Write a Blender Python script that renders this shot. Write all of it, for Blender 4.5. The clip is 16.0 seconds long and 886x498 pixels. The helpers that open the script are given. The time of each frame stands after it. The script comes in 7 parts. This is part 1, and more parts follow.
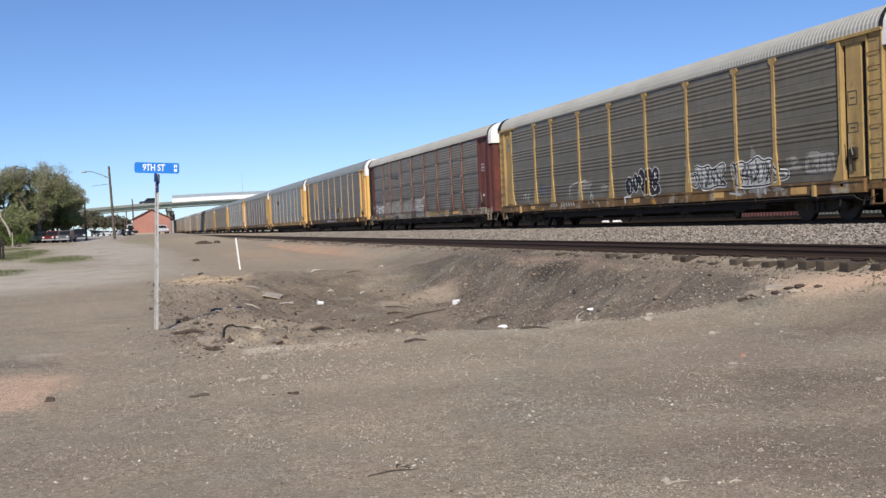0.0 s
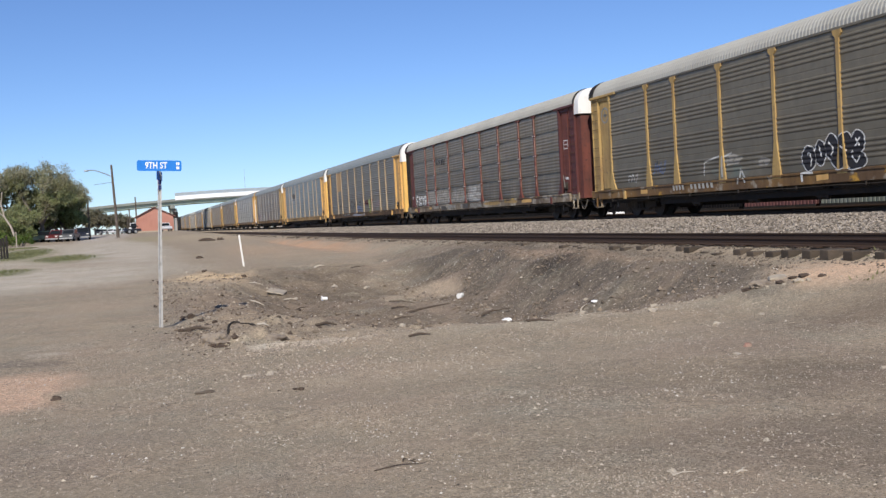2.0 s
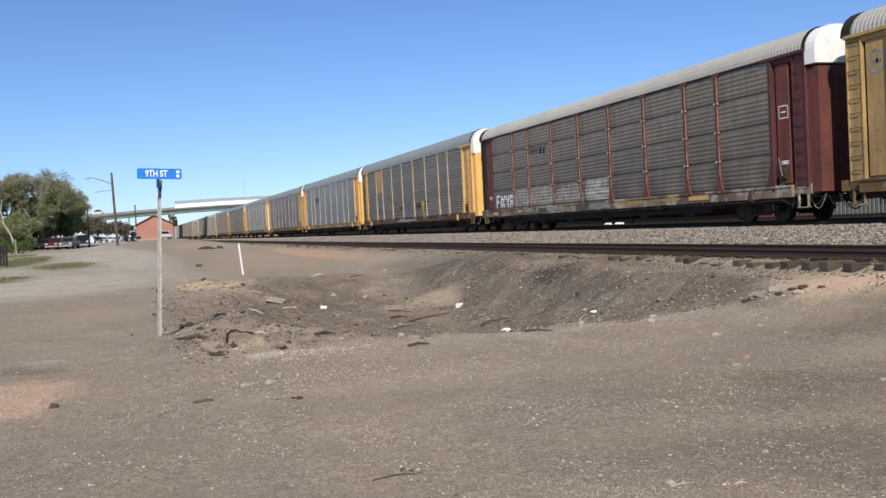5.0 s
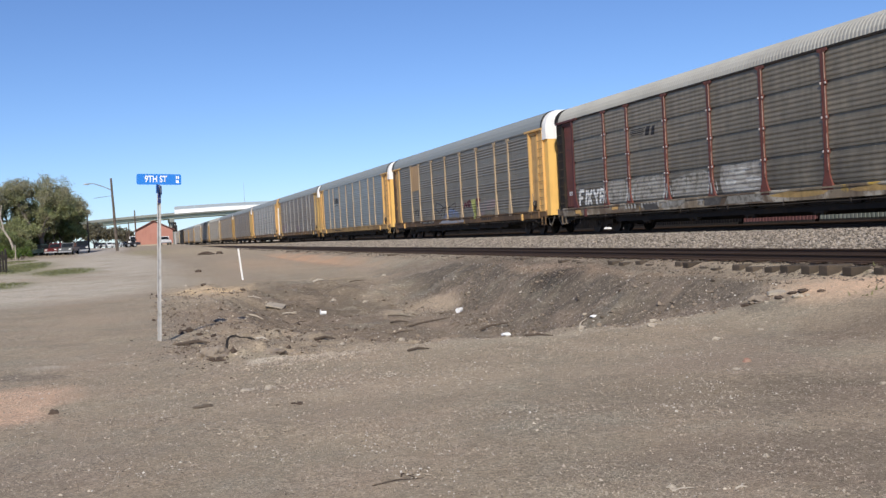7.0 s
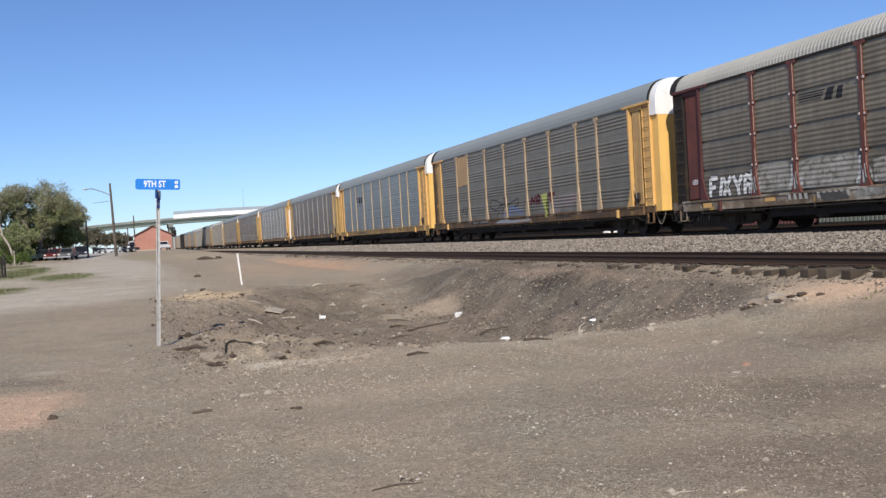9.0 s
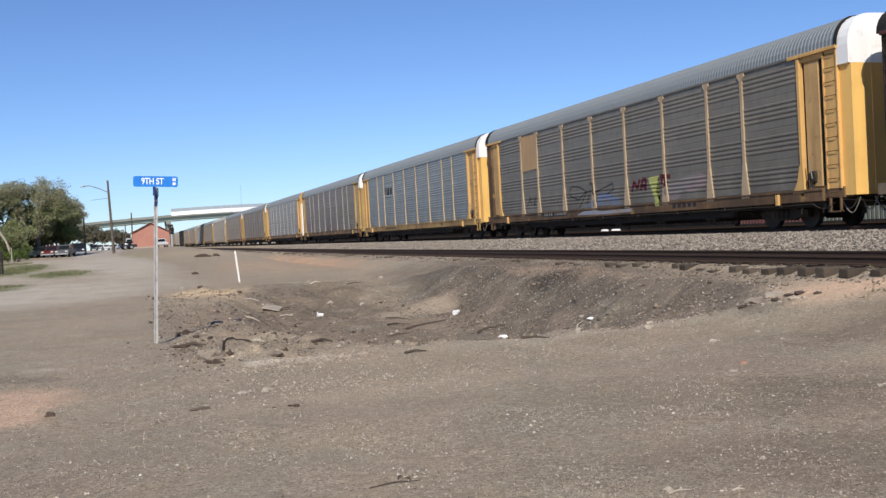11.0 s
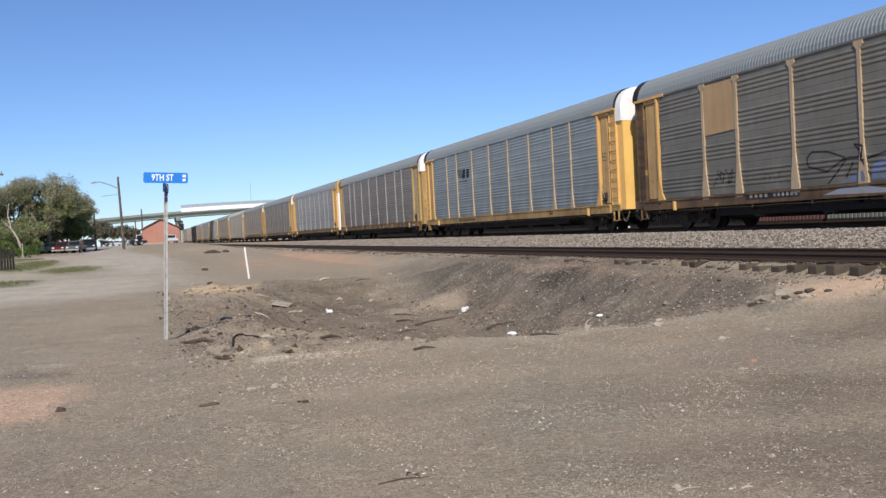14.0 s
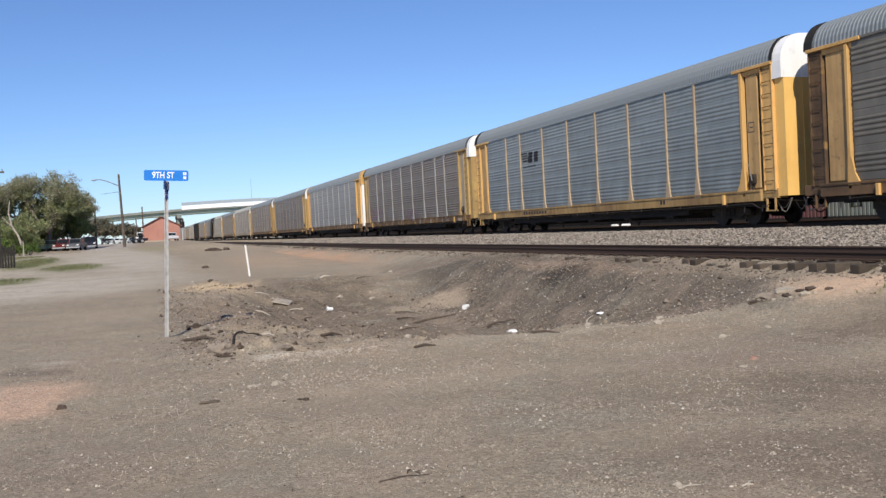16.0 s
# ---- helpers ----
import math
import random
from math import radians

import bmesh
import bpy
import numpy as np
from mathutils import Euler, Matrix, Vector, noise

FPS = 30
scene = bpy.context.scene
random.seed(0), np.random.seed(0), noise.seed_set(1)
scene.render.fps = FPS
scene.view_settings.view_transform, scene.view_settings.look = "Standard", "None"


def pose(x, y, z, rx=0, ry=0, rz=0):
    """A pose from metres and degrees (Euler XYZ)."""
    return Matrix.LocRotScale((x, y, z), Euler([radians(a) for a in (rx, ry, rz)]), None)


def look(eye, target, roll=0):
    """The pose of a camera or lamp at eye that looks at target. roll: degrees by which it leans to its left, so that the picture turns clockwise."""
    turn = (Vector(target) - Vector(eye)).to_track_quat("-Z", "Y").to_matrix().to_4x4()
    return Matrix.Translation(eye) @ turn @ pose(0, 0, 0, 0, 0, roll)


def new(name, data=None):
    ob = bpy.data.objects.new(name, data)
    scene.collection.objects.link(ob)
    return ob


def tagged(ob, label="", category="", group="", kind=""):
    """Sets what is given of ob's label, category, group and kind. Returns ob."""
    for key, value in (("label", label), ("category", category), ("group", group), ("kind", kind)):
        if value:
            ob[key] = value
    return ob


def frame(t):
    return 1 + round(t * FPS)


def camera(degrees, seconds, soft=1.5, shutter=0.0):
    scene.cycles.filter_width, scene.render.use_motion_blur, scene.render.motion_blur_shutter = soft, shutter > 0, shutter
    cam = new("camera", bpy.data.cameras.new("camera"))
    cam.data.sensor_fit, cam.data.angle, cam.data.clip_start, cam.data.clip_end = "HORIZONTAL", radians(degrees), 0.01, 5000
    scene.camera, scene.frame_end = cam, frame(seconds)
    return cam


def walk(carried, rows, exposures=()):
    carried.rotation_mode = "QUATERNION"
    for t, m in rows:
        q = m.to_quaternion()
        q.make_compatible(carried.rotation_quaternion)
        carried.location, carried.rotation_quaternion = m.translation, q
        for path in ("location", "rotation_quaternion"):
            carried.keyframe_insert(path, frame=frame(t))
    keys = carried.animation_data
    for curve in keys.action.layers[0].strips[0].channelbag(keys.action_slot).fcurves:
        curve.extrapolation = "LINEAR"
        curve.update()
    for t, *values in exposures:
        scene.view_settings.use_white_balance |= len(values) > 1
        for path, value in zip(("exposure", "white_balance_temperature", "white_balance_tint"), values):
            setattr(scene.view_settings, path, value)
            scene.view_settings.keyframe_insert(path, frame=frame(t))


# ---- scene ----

# camera: stands still on the gravel, held by hand, so it only sways (heading right of the track, tilt, lean)
EYE = Vector((0.0, 0.0, 1.6))
cam = camera(49.77, 16.0, soft=1.45)


def aim(yaw, pitch, lean):
    a, b, c = radians(yaw), radians(pitch), radians(lean)
    f = Vector((math.sin(a) * math.cos(b), math.cos(a) * math.cos(b), math.sin(b)))
    r0 = Vector((math.cos(a), -math.sin(a), 0))
    u0 = r0.cross(f)
    r = r0 * math.cos(c) - u0 * math.sin(c)
    u = u0 * math.cos(c) + r0 * math.sin(c)
    m = Matrix((r, u, -f)).transposed().to_4x4()
    return Matrix.Translation(EYE) @ m


walk(cam, [
    (0, aim(18.290, -1.656, 2.428)),
    (0.5, aim(18.128, -1.760, 2.681)),
    (1, aim(18.042, -1.876, 2.866)),
    (1.5, aim(18.032, -1.954, 2.956)),
    (2, aim(18.077, -2.007, 3.193)),
    (2.5, aim(18.167, -1.968, 3.344)),
    (3, aim(18.224, -1.897, 3.169)),
    (3.5, aim(18.204, -1.776, 3.058)),
    (4, aim(18.123, -1.628, 2.802)),
    (6.5, aim(18.169, -1.198, 3.026)),
    (7, aim(18.172, -1.147, 3.028)),
    (7.5, aim(18.169, -1.103, 3.061)),
    (8, aim(18.183, -1.020, 3.246)),
    (8.5, aim(18.185, -0.979, 3.142)),
    (9, aim(18.240, -0.893, 3.171)),
    (11.5, aim(18.374, -1.050, 3.016)),
    (12, aim(18.272, -1.063, 3.080)),
    (12.5, aim(18.122, -1.081, 3.196)),
    (13, aim(17.975, -1.101, 3.104)),
    (13.5, aim(17.897, -1.133, 3.030)),
    (14, aim(17.804, -1.194, 2.919)),
    (14.5, aim(17.770, -1.246, 2.987)),
    (15, aim(17.765, -1.279, 3.067)),
    (15.5, aim(17.758, -1.310, 2.942)),
    (16, aim(17.760, -1.327, 2.904)),
])
scene.view_settings.exposure = 0.0

# ---- sky and sun: clear day, sun behind the camera ----
SUN_EL, SUN_AZ = radians(38), math.atan2(-0.385, -0.92)
world = bpy.data.worlds.new("sky")
scene.world = world
world.use_nodes = True
wn = world.node_tree.nodes
sky = wn.new("ShaderNodeTexSky")
sky.sky_type = "NISHITA"
sky.sun_disc = False
sky.sun_elevation, sky.sun_rotation = SUN_EL, SUN_AZ
sky.air_density, sky.dust_density, sky.ozone_density = 1.0, 0.15, 2.5
sky.altitude = 1200
tint = wn.new("ShaderNodeMix")
tint.data_type, tint.blend_type = "RGBA", "MULTIPLY"
tint.inputs[0].default_value, tint.inputs[7].default_value = 1.0, (0.76, 0.92, 1.225, 1)
world.node_tree.links.new(sky.outputs[0], tint.inputs[6])
world.node_tree.links.new(tint.outputs[2], wn["Background"].inputs[0])
wn["Background"].inputs[1].default_value = 0.1
sun = new("sun", bpy.data.lights.new("sun", "SUN"))
sun.data.energy, sun.data.angle, sun.data.color = 4.8, radians(0.53), (1.0, 0.915, 0.795)
sd = Vector((math.sin(SUN_AZ) * math.cos(SUN_EL), math.cos(SUN_AZ) * math.cos(SUN_EL), math.sin(SUN_EL)))
sun.matrix_world = look(sd * 200, (0, 0, 0))

# ---- materials ----


def material(name, col, rough=0.8, metal=0.0, spots=(), bump=0.0, bump_scale=30.0, streak=0.0, vary=0.0, spec=0.3):
    """A procedural surface. spots: (scale, colour, low, high) noise patches laid over the colour in turn; streak: vertical runs of dirt."""
    m = bpy.data.materials.new(name)
    m.use_nodes = True
    nt = m.node_tree
    n, l = nt.nodes, nt.links
    b = n["Principled BSDF"]
    b.inputs["Roughness"].default_value, b.inputs["Metallic"].default_value = rough, metal
    b.inputs["Specular IOR Level"].default_value = spec
    co = n.new("ShaderNodeTexCoord").outputs["Object"]
    base = n.new("ShaderNodeRGB")
    base.outputs[0].default_value = (*col, 1)
    out = base.outputs[0]

    def over(fac, colour, src):
        x = n.new("ShaderNodeMix")
        x.data_type = "RGBA"
        l.new(fac, x.inputs[0])
        l.new(src, x.inputs[6])
        x.inputs[7].default_value = (*colour, 1)
        return x.outputs[2]

    for i, (scale, colour, low, high) in enumerate(spots):
        t = n.new("ShaderNodeTexNoise")
        t.inputs["Scale"].default_value, t.inputs["Detail"].default_value, t.inputs["Roughness"].default_value = scale, 6, 0.62
        o = n.new("ShaderNodeVectorMath")
        o.operation = "ADD"
        o.inputs[1].default_value = (i * 7.3, i * 3.1, i * 5.7)
        l.new(co, o.inputs[0])
        l.new(o.outputs[0], t.inputs["Vector"])
        r = n.new("ShaderNodeMapRange")
        r.inputs[1].default_value, r.inputs[2].default_value = low, high
        l.new(t.outputs[0], r.inputs[0])
        out = over(r.outputs[0], colour, out)
    if streak:
        mp = n.new("ShaderNodeMapping")
        mp.inputs["Scale"].default_value = (2.6, 2.6, 0.3)
        l.new(co, mp.inputs[0])
        t = n.new("ShaderNodeTexNoise")
        t.inputs["Scale"].default_value, t.inputs["Detail"].default_value = 1.6, 7
        l.new(mp.outputs[0], t.inputs["Vector"])
        r = n.new("ShaderNodeMapRange")
        r.inputs[1].default_value, r.inputs[2].default_value, r.inputs[4].default_value = 0.42, 0.72, streak
        l.new(t.outputs[0], r.inputs[0])
        out = over(r.outputs[0], tuple(c * 0.35 for c in col), out)
    if vary:
        info = n.new("ShaderNodeObjectInfo")
        r = n.new("ShaderNodeMapRange")
        r.inputs[3].default_value, r.inputs[4].default_value = 1 - vary, 1 + vary
        l.new(info.outputs["Random"], r.inputs[0])
        h = n.new("ShaderNodeHueSaturation")
        l.new(r.outputs[0], h.inputs["Value"])
        l.new(out, h.inputs["Color"])
        out = h.outputs[0]
    l.new(out, b.inputs["Base Color"])
    if bump:
        t = n.new("ShaderNodeTexNoise")
        t.inputs["Scale"].default_value, t.inputs["Detail"].default_value = bump_scale, 8
        l.new(co, t.inputs["Vector"])
        k = n.new("ShaderNodeBump")
        k.inputs["Strength"].default_value, k.inputs["Distance"].default_value = bump, 0.02
        l.new(t.outputs[0], k.inputs["Height"])
        l.new(k.outputs[0], b.inputs["Normal"])
    return m


def island_tint(m, amount):
    """Lets every loose piece of a joined mesh differ in brightness."""
    nt = m.node_tree
    n, l = nt.nodes, nt.links
    b = n["Principled BSDF"]
    src = b.inputs["Base Color"].links[0].from_socket
    g = n.new("ShaderNodeNewGeometry")
    r = n.new("ShaderNodeMapRange")
    r.inputs[3].default_value, r.inputs[4].default_value = 1 - amount, 1 + amount
    l.new(g.outputs["Random Per Island"], r.inputs[0])
    h = n.new("ShaderNodeHueSaturation")
    l.new(r.outputs[0], h.inputs["Value"])
    l.new(src, h.inputs["Color"])
    l.new(h.outputs[0], b.inputs["Base Color"])
    return m


M = {}
M["yellow"] = material("yellow_paint", (0.66, 0.40, 0.145), 0.6, 0, [(0.7, (0.5, 0.29, 0.1), 0.5, 0.75), (6, (0.3, 0.18, 0.09), 0.62, 0.8)], 0.1, 25, 0.35)
M["end_yellow"] = material("bright_yellow_end_paint", (0.84, 0.52, 0.16), 0.6, 0, [(0.7, (0.74, 0.45, 0.14), 0.5, 0.75), (6, (0.5, 0.31, 0.12), 0.66, 0.8)], 0.1, 25, 0.15)
M["sill_orange"] = material("dusty_orange_sill", (0.4, 0.26, 0.105), 0.72, 0, [(0.6, (0.24, 0.15, 0.07), 0.46, 0.64), (5, (0.15, 0.1, 0.06), 0.56, 0.74)], 0.1, 25, 0.5)
M["yellow_old"] = material("faded_yellow_paint", (0.46, 0.315, 0.125), 0.7, 0, [(0.8, (0.34, 0.22, 0.1), 0.45, 0.7), (5, (0.2, 0.14, 0.085), 0.58, 0.75)], 0.1, 25, 0.5)
M["brown"] = material("oxide_red_paint", (0.165, 0.055, 0.042), 0.65, 0, [(0.8, (0.1, 0.042, 0.036), 0.46, 0.7), (7, (0.045, 0.03, 0.028), 0.56, 0.74)], 0.1, 25, 0.5)
M["maroon"] = material("dark_maroon_paint", (0.105, 0.036, 0.034), 0.6, 0, [(0.8, (0.065, 0.028, 0.028), 0.46, 0.7), (6, (0.16, 0.09, 0.075), 0.62, 0.78)], 0.1, 25, 0.5)
M["white"] = material("white_end_paint", (0.86, 0.86, 0.84), 0.5, 0, [(1.2, (0.6, 0.58, 0.54), 0.62, 0.85)], 0, 20, 0.1)
M["roof"] = material("galvanised_roof", (0.2, 0.226, 0.24), 0.55, 0.15, [(0.5, (0.21, 0.23, 0.235), 0.45, 0.7), (4, (0.2, 0.2, 0.2), 0.62, 0.85)])
M["sill_dirt"] = material("grimy_yellow_sill", (0.225, 0.13, 0.05), 0.75, 0, [(0.6, (0.13, 0.08, 0.045), 0.42, 0.56), (1.3, (0.5, 0.28, 0.05), 0.6, 0.66), (2.0, (0.4, 0.36, 0.29), 0.57, 0.68), (7, (0.08, 0.058, 0.042), 0.56, 0.72)], 0.1, 25, 0.5)
M["sill_brown"] = material("rust_brown_sill", (0.165, 0.1, 0.052), 0.75, 0, [(0.6, (0.085, 0.056, 0.036), 0.42, 0.6), (1.3, (0.34, 0.2, 0.07), 0.6, 0.68), (7, (0.07, 0.052, 0.038), 0.56, 0.72)], 0.1, 25, 0.5)
M["sill_pale"] = material("mottled_pale_sill", (0.25, 0.2, 0.14), 0.75, 0, [(0.5, (0.12, 0.085, 0.06), 0.44, 0.58), (1.1, (0.44, 0.4, 0.33), 0.52, 0.62), (0.8, (0.5, 0.33, 0.07), 0.62, 0.67), (7, (0.09, 0.065, 0.05), 0.58, 0.72)], 0.1, 25, 0.5)
M["sill_rust"] = material("rusty_lower_sill", (0.025, 0.02, 0.017), 0.85, 0, [(1.1, (0.065, 0.042, 0.025), 0.55, 0.72), (6, (0.02, 0.02, 0.018), 0.5, 0.75)], 0.1, 25, 0.3)
M["roof_pale"] = material("chalky_white_roof", (0.38, 0.375, 0.34), 0.6, 0.05, [(0.5, (0.32, 0.315, 0.285), 0.45, 0.7), (4, (0.36, 0.35, 0.33), 0.62, 0.85)])
M["tan_post"] = material("greyed_tan_paint", (0.42, 0.345, 0.245), 0.7, 0, [(0.8, (0.27, 0.23, 0.18), 0.45, 0.7)], 0.1, 25, 0.4)
M["ochre"] = material("dull_ochre_paint", (0.47, 0.36, 0.235), 0.65, 0, [(0.8, (0.37, 0.275, 0.18), 0.45, 0.7), (5, (0.25, 0.18, 0.12), 0.58, 0.76)], 0.1, 25, 0.4)
M["bay_orange"] = material("scuffed_orange_paint", (0.53, 0.34, 0.145), 0.65, 0, [(0.8, (0.4, 0.25, 0.11), 0.45, 0.7), (5, (0.24, 0.16, 0.09), 0.58, 0.76)], 0.1, 25, 0.45)
M["cast"] = material("dusty_cast_steel", (0.045, 0.037, 0.03), 0.85, 0.1, [(3, (0.1, 0.08, 0.062), 0.56, 0.75), (9, (0.03, 0.026, 0.022), 0.5, 0.75)])
M["hose"] = material("dusty_grey_hose", (0.2, 0.18, 0.155), 0.8)
M["black"] = material("black_steel", (0.02, 0.019, 0.018), 0.75, 0.1, [(3, (0.05, 0.035, 0.025), 0.5, 0.8)])
M["rim"] = material("worn_wheel_steel", (0.055, 0.046, 0.04), 0.6, 0.4, [(5, (0.05, 0.035, 0.03), 0.4, 0.7)])
M["rung"] = material("dark_grab_iron", (0.09, 0.06, 0.035), 0.6)


def panel_paint(name, col, dirt, streak=0.22, soot=0.66, spec=0.6):
    return material(name, col, 0.44, 0.05, [(0.35, tuple(c * soot for c in col), 0.4, 0.66), (1.1, tuple(c * 1.2 for c in col), 0.55, 0.75), (0.8, tuple(c * (0.4 + 0.5 * soot) for c in col), 0.52, 0.7), (3.0, dirt, 0.58, 0.9)], 0.04, 40, streak, 0.05, spec)


M["panel_a"] = panel_paint("weathered_grey_panel", (0.17, 0.15, 0.109), (0.115, 0.092, 0.064), 0.16, spec=0.5)
M["panel_b"] = panel_paint("sooty_grey_panel", (0.205, 0.178, 0.13), (0.07, 0.058, 0.043), 0.4, 0.45)
M["panel_c"] = panel_paint("dull_grey_panel", (0.18, 0.165, 0.132), (0.13, 0.112, 0.086), 0.14, spec=0.5)
M["panel_d"] = panel_paint("blue_grey_panel", (0.232, 0.262, 0.262), (0.165, 0.185, 0.186), 0.08)
M["panel_e"] = panel_paint("dark_grey_panel", (0.225, 0.19, 0.155), (0.14, 0.11, 0.09), spec=0.35)
M["panel_f"] = panel_paint("light_grey_panel", (0.345, 0.335, 0.31), (0.23, 0.21, 0.185), spec=0.4)
M["panel_h"] = panel_paint("pale_warm_grey_panel", (0.37, 0.325, 0.27), (0.26, 0.22, 0.18), spec=0.25)
M["panel_g"] = panel_paint("brownish_grey_panel", (0.28, 0.235, 0.188), (0.18, 0.145, 0.115), spec=0.25)
M["spray_white"] = material("white_spray_paint", (0.52, 0.52, 0.49), 0.7, 0, [(3, (0.28, 0.275, 0.255), 0.48, 0.66)])
M["spray_mist"] = material("thin_white_spray", (0.29, 0.275, 0.24), 0.7, 0, [(1.5, (0.42, 0.41, 0.38), 0.5, 0.66), (5, (0.15, 0.138, 0.112), 0.5, 0.62)])
M["smear"] = material("greyed_white_smear", (0.4, 0.385, 0.35), 0.7, 0, [(0.9, (0.27, 0.25, 0.22), 0.44, 0.62), (4, (0.2, 0.185, 0.16), 0.5, 0.68)], 0, 20, 0.4)
M["spray_bright"] = material("bright_white_spray", (0.74, 0.74, 0.71), 0.7, 0, [(4, (0.5, 0.49, 0.46), 0.52, 0.7)])
M["spray_grey"] = material("grey_spray_smear", (0.3, 0.295, 0.27), 0.7, 0, [(2, (0.17, 0.165, 0.145), 0.42, 0.6)])
M["spray_dark"] = material("dark_spray_outline", (0.03, 0.03, 0.035), 0.7)
M["spray_red"] = material("red_spray_paint", (0.1, 0.018, 0.028), 0.7, 0, [(3, (0.1, 0.02, 0.03), 0.5, 0.7)])
M["spray_lime"] = material("lime_spray_paint", (0.4, 0.42, 0.13), 0.7, 0, [(4, (0.35, 0.38, 0.12), 0.5, 0.7)])
M["spray_blue"] = material("blue_spray_paint", (0.13, 0.18, 0.31), 0.7, 0, [(1.6, (0.16, 0.16, 0.15), 0.42, 0.58)])
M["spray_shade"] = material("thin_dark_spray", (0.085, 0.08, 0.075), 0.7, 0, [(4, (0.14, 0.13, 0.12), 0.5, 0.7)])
M["spray_teal"] = material("faint_green_spray", (0.15, 0.17, 0.145), 0.7, 0, [(2, (0.17, 0.155, 0.125), 0.45, 0.62)])
M["spray_rose"] = material("faint_rose_spray", (0.23, 0.18, 0.18), 0.7, 0, [(1.5, (0.185, 0.185, 0.175), 0.42, 0.6)])
M["spray_pale_blue"] = material("pale_blue_spray", (0.27, 0.29, 0.34), 0.7, 0, [(2, (0.3, 0.22, 0.14), 0.5, 0.66)])
M["spray_purple"] = material("purple_spray_paint", (0.2, 0.1, 0.17), 0.7, 0, [(4, (0.3, 0.27, 0.28), 0.45, 0.7)])
M["tan"] = material("tan_patch_paint", (0.46, 0.305, 0.16), 0.7, 0, [(0.9, (0.4, 0.265, 0.145), 0.4, 0.7)], 0, 20, 0.15)
M["mark"] = material("white_stencil", (0.5, 0.48, 0.43), 0.7)
M["logo"] = material("black_stencil", (0.025, 0.025, 0.028), 0.7)

M["tie"] = material("old_oak_tie", (0.085, 0.066, 0.049), 0.95, 0, [(4, (0.05, 0.042, 0.034), 0.4, 0.65), (14, (0.13, 0.102, 0.075), 0.55, 0.75)], 0.6, 30, 0, 0.3)
M["rail"] = material("rusty_rail", (0.066, 0.042, 0.031), 0.75, 0.2, [(2, (0.07, 0.045, 0.03), 0.45, 0.7)], 0.1, 30)
M["ballast"] = island_tint(material("ballast_stone", (0.235, 0.205, 0.168), 0.95, 0, [(1.5, (0.19, 0.16, 0.135), 0.4, 0.7), (9, (0.32, 0.29, 0.26), 0.5, 0.75)]), 0.6)
M["pebble"] = island_tint(material("pale_pebble", (0.4, 0.345, 0.275), 0.95, 0, [(6, (0.24, 0.2, 0.165), 0.45, 0.7)]), 0.45)
M["cinder"] = island_tint(material("dusty_cinder", (0.17, 0.138, 0.108), 0.95, 0, [(6, (0.1, 0.085, 0.07), 0.45, 0.7)]), 0.5)
M["crumb"] = island_tint(material("brown_earth_crumb", (0.2, 0.16, 0.12), 0.95, 0, [(6, (0.13, 0.105, 0.08), 0.45, 0.7)]), 0.35)
M["fleck"] = material("white_stone_fleck", (0.62, 0.58, 0.52), 0.9, 0, [(20, (0.4, 0.36, 0.31), 0.45, 0.65)])
M["worn_edge"] = material("worn_post_edge", (0.4, 0.28, 0.22), 0.6, 0, [(3, (0.16, 0.06, 0.045), 0.48, 0.6)])
M["bolt"] = material("bright_bolt_head", (0.55, 0.5, 0.47), 0.5, 0.2)
M["clod"] = material("dark_earth_clod", (0.075, 0.055, 0.042), 1.0, 0, [(8, (0.12, 0.09, 0.07), 0.45, 0.7)], 0.6, 25)
M["concrete"] = material("broken_concrete", (0.42, 0.365, 0.285), 0.95, 0, [(6, (0.28, 0.25, 0.22), 0.45, 0.7)], 0.4, 40)
M["lump"] = material("crumbly_grey_earth", (0.265, 0.22, 0.17), 1.0, 0, [(3, (0.16, 0.13, 0.105), 0.45, 0.65), (12, (0.34, 0.3, 0.25), 0.55, 0.75)], 0.8, 14)
M["lump_red"] = material("worn_brick", (0.33, 0.19, 0.14), 0.95, 0, [(8, (0.27, 0.21, 0.16), 0.45, 0.7)], 0.4, 30)
M["brownstone"] = material("brown_stone", (0.15, 0.12, 0.09), 0.95, 0, [(8, (0.1, 0.08, 0.062), 0.45, 0.7)], 0.4, 30)
M["pale_wood"] = material("bleached_wood", (0.45, 0.4, 0.33), 0.9, 0, [(8, (0.33, 0.29, 0.24), 0.5, 0.75)])
M["box_dark"] = material("dark_blue_container", (0.01, 0.01, 0.012), 0.9, 0, [(1, (0.02, 0.018, 0.018), 0.45, 0.7)], spec=0.05)
M["tarred"] = material("tarred_dark_boards", (0.022, 0.02, 0.019), 0.9, 0, [(4, (0.05, 0.042, 0.035), 0.5, 0.75)])
M["wood"] = material("weathered_wood", (0.085, 0.065, 0.05), 0.95, 0, [(8, (0.16, 0.13, 0.1), 0.5, 0.75)], 0.4, 30)
M["galv"] = material("galvanised_post", (0.52, 0.51, 0.49), 0.5, 0.3, [(8, (0.32, 0.31, 0.29), 0.45, 0.7)])
M["sign_blue"] = material("blue_sign_sheeting", (0.02, 0.19, 0.62), 0.35, 0, [(3, (0.03, 0.22, 0.66), 0.45, 0.7)])
M["sign_white"] = material("white_sign_sheeting", (0.8, 0.81, 0.82), 0.4)
M["sticker_navy"] = material("navy_sticker", (0.02, 0.03, 0.12), 0.5)
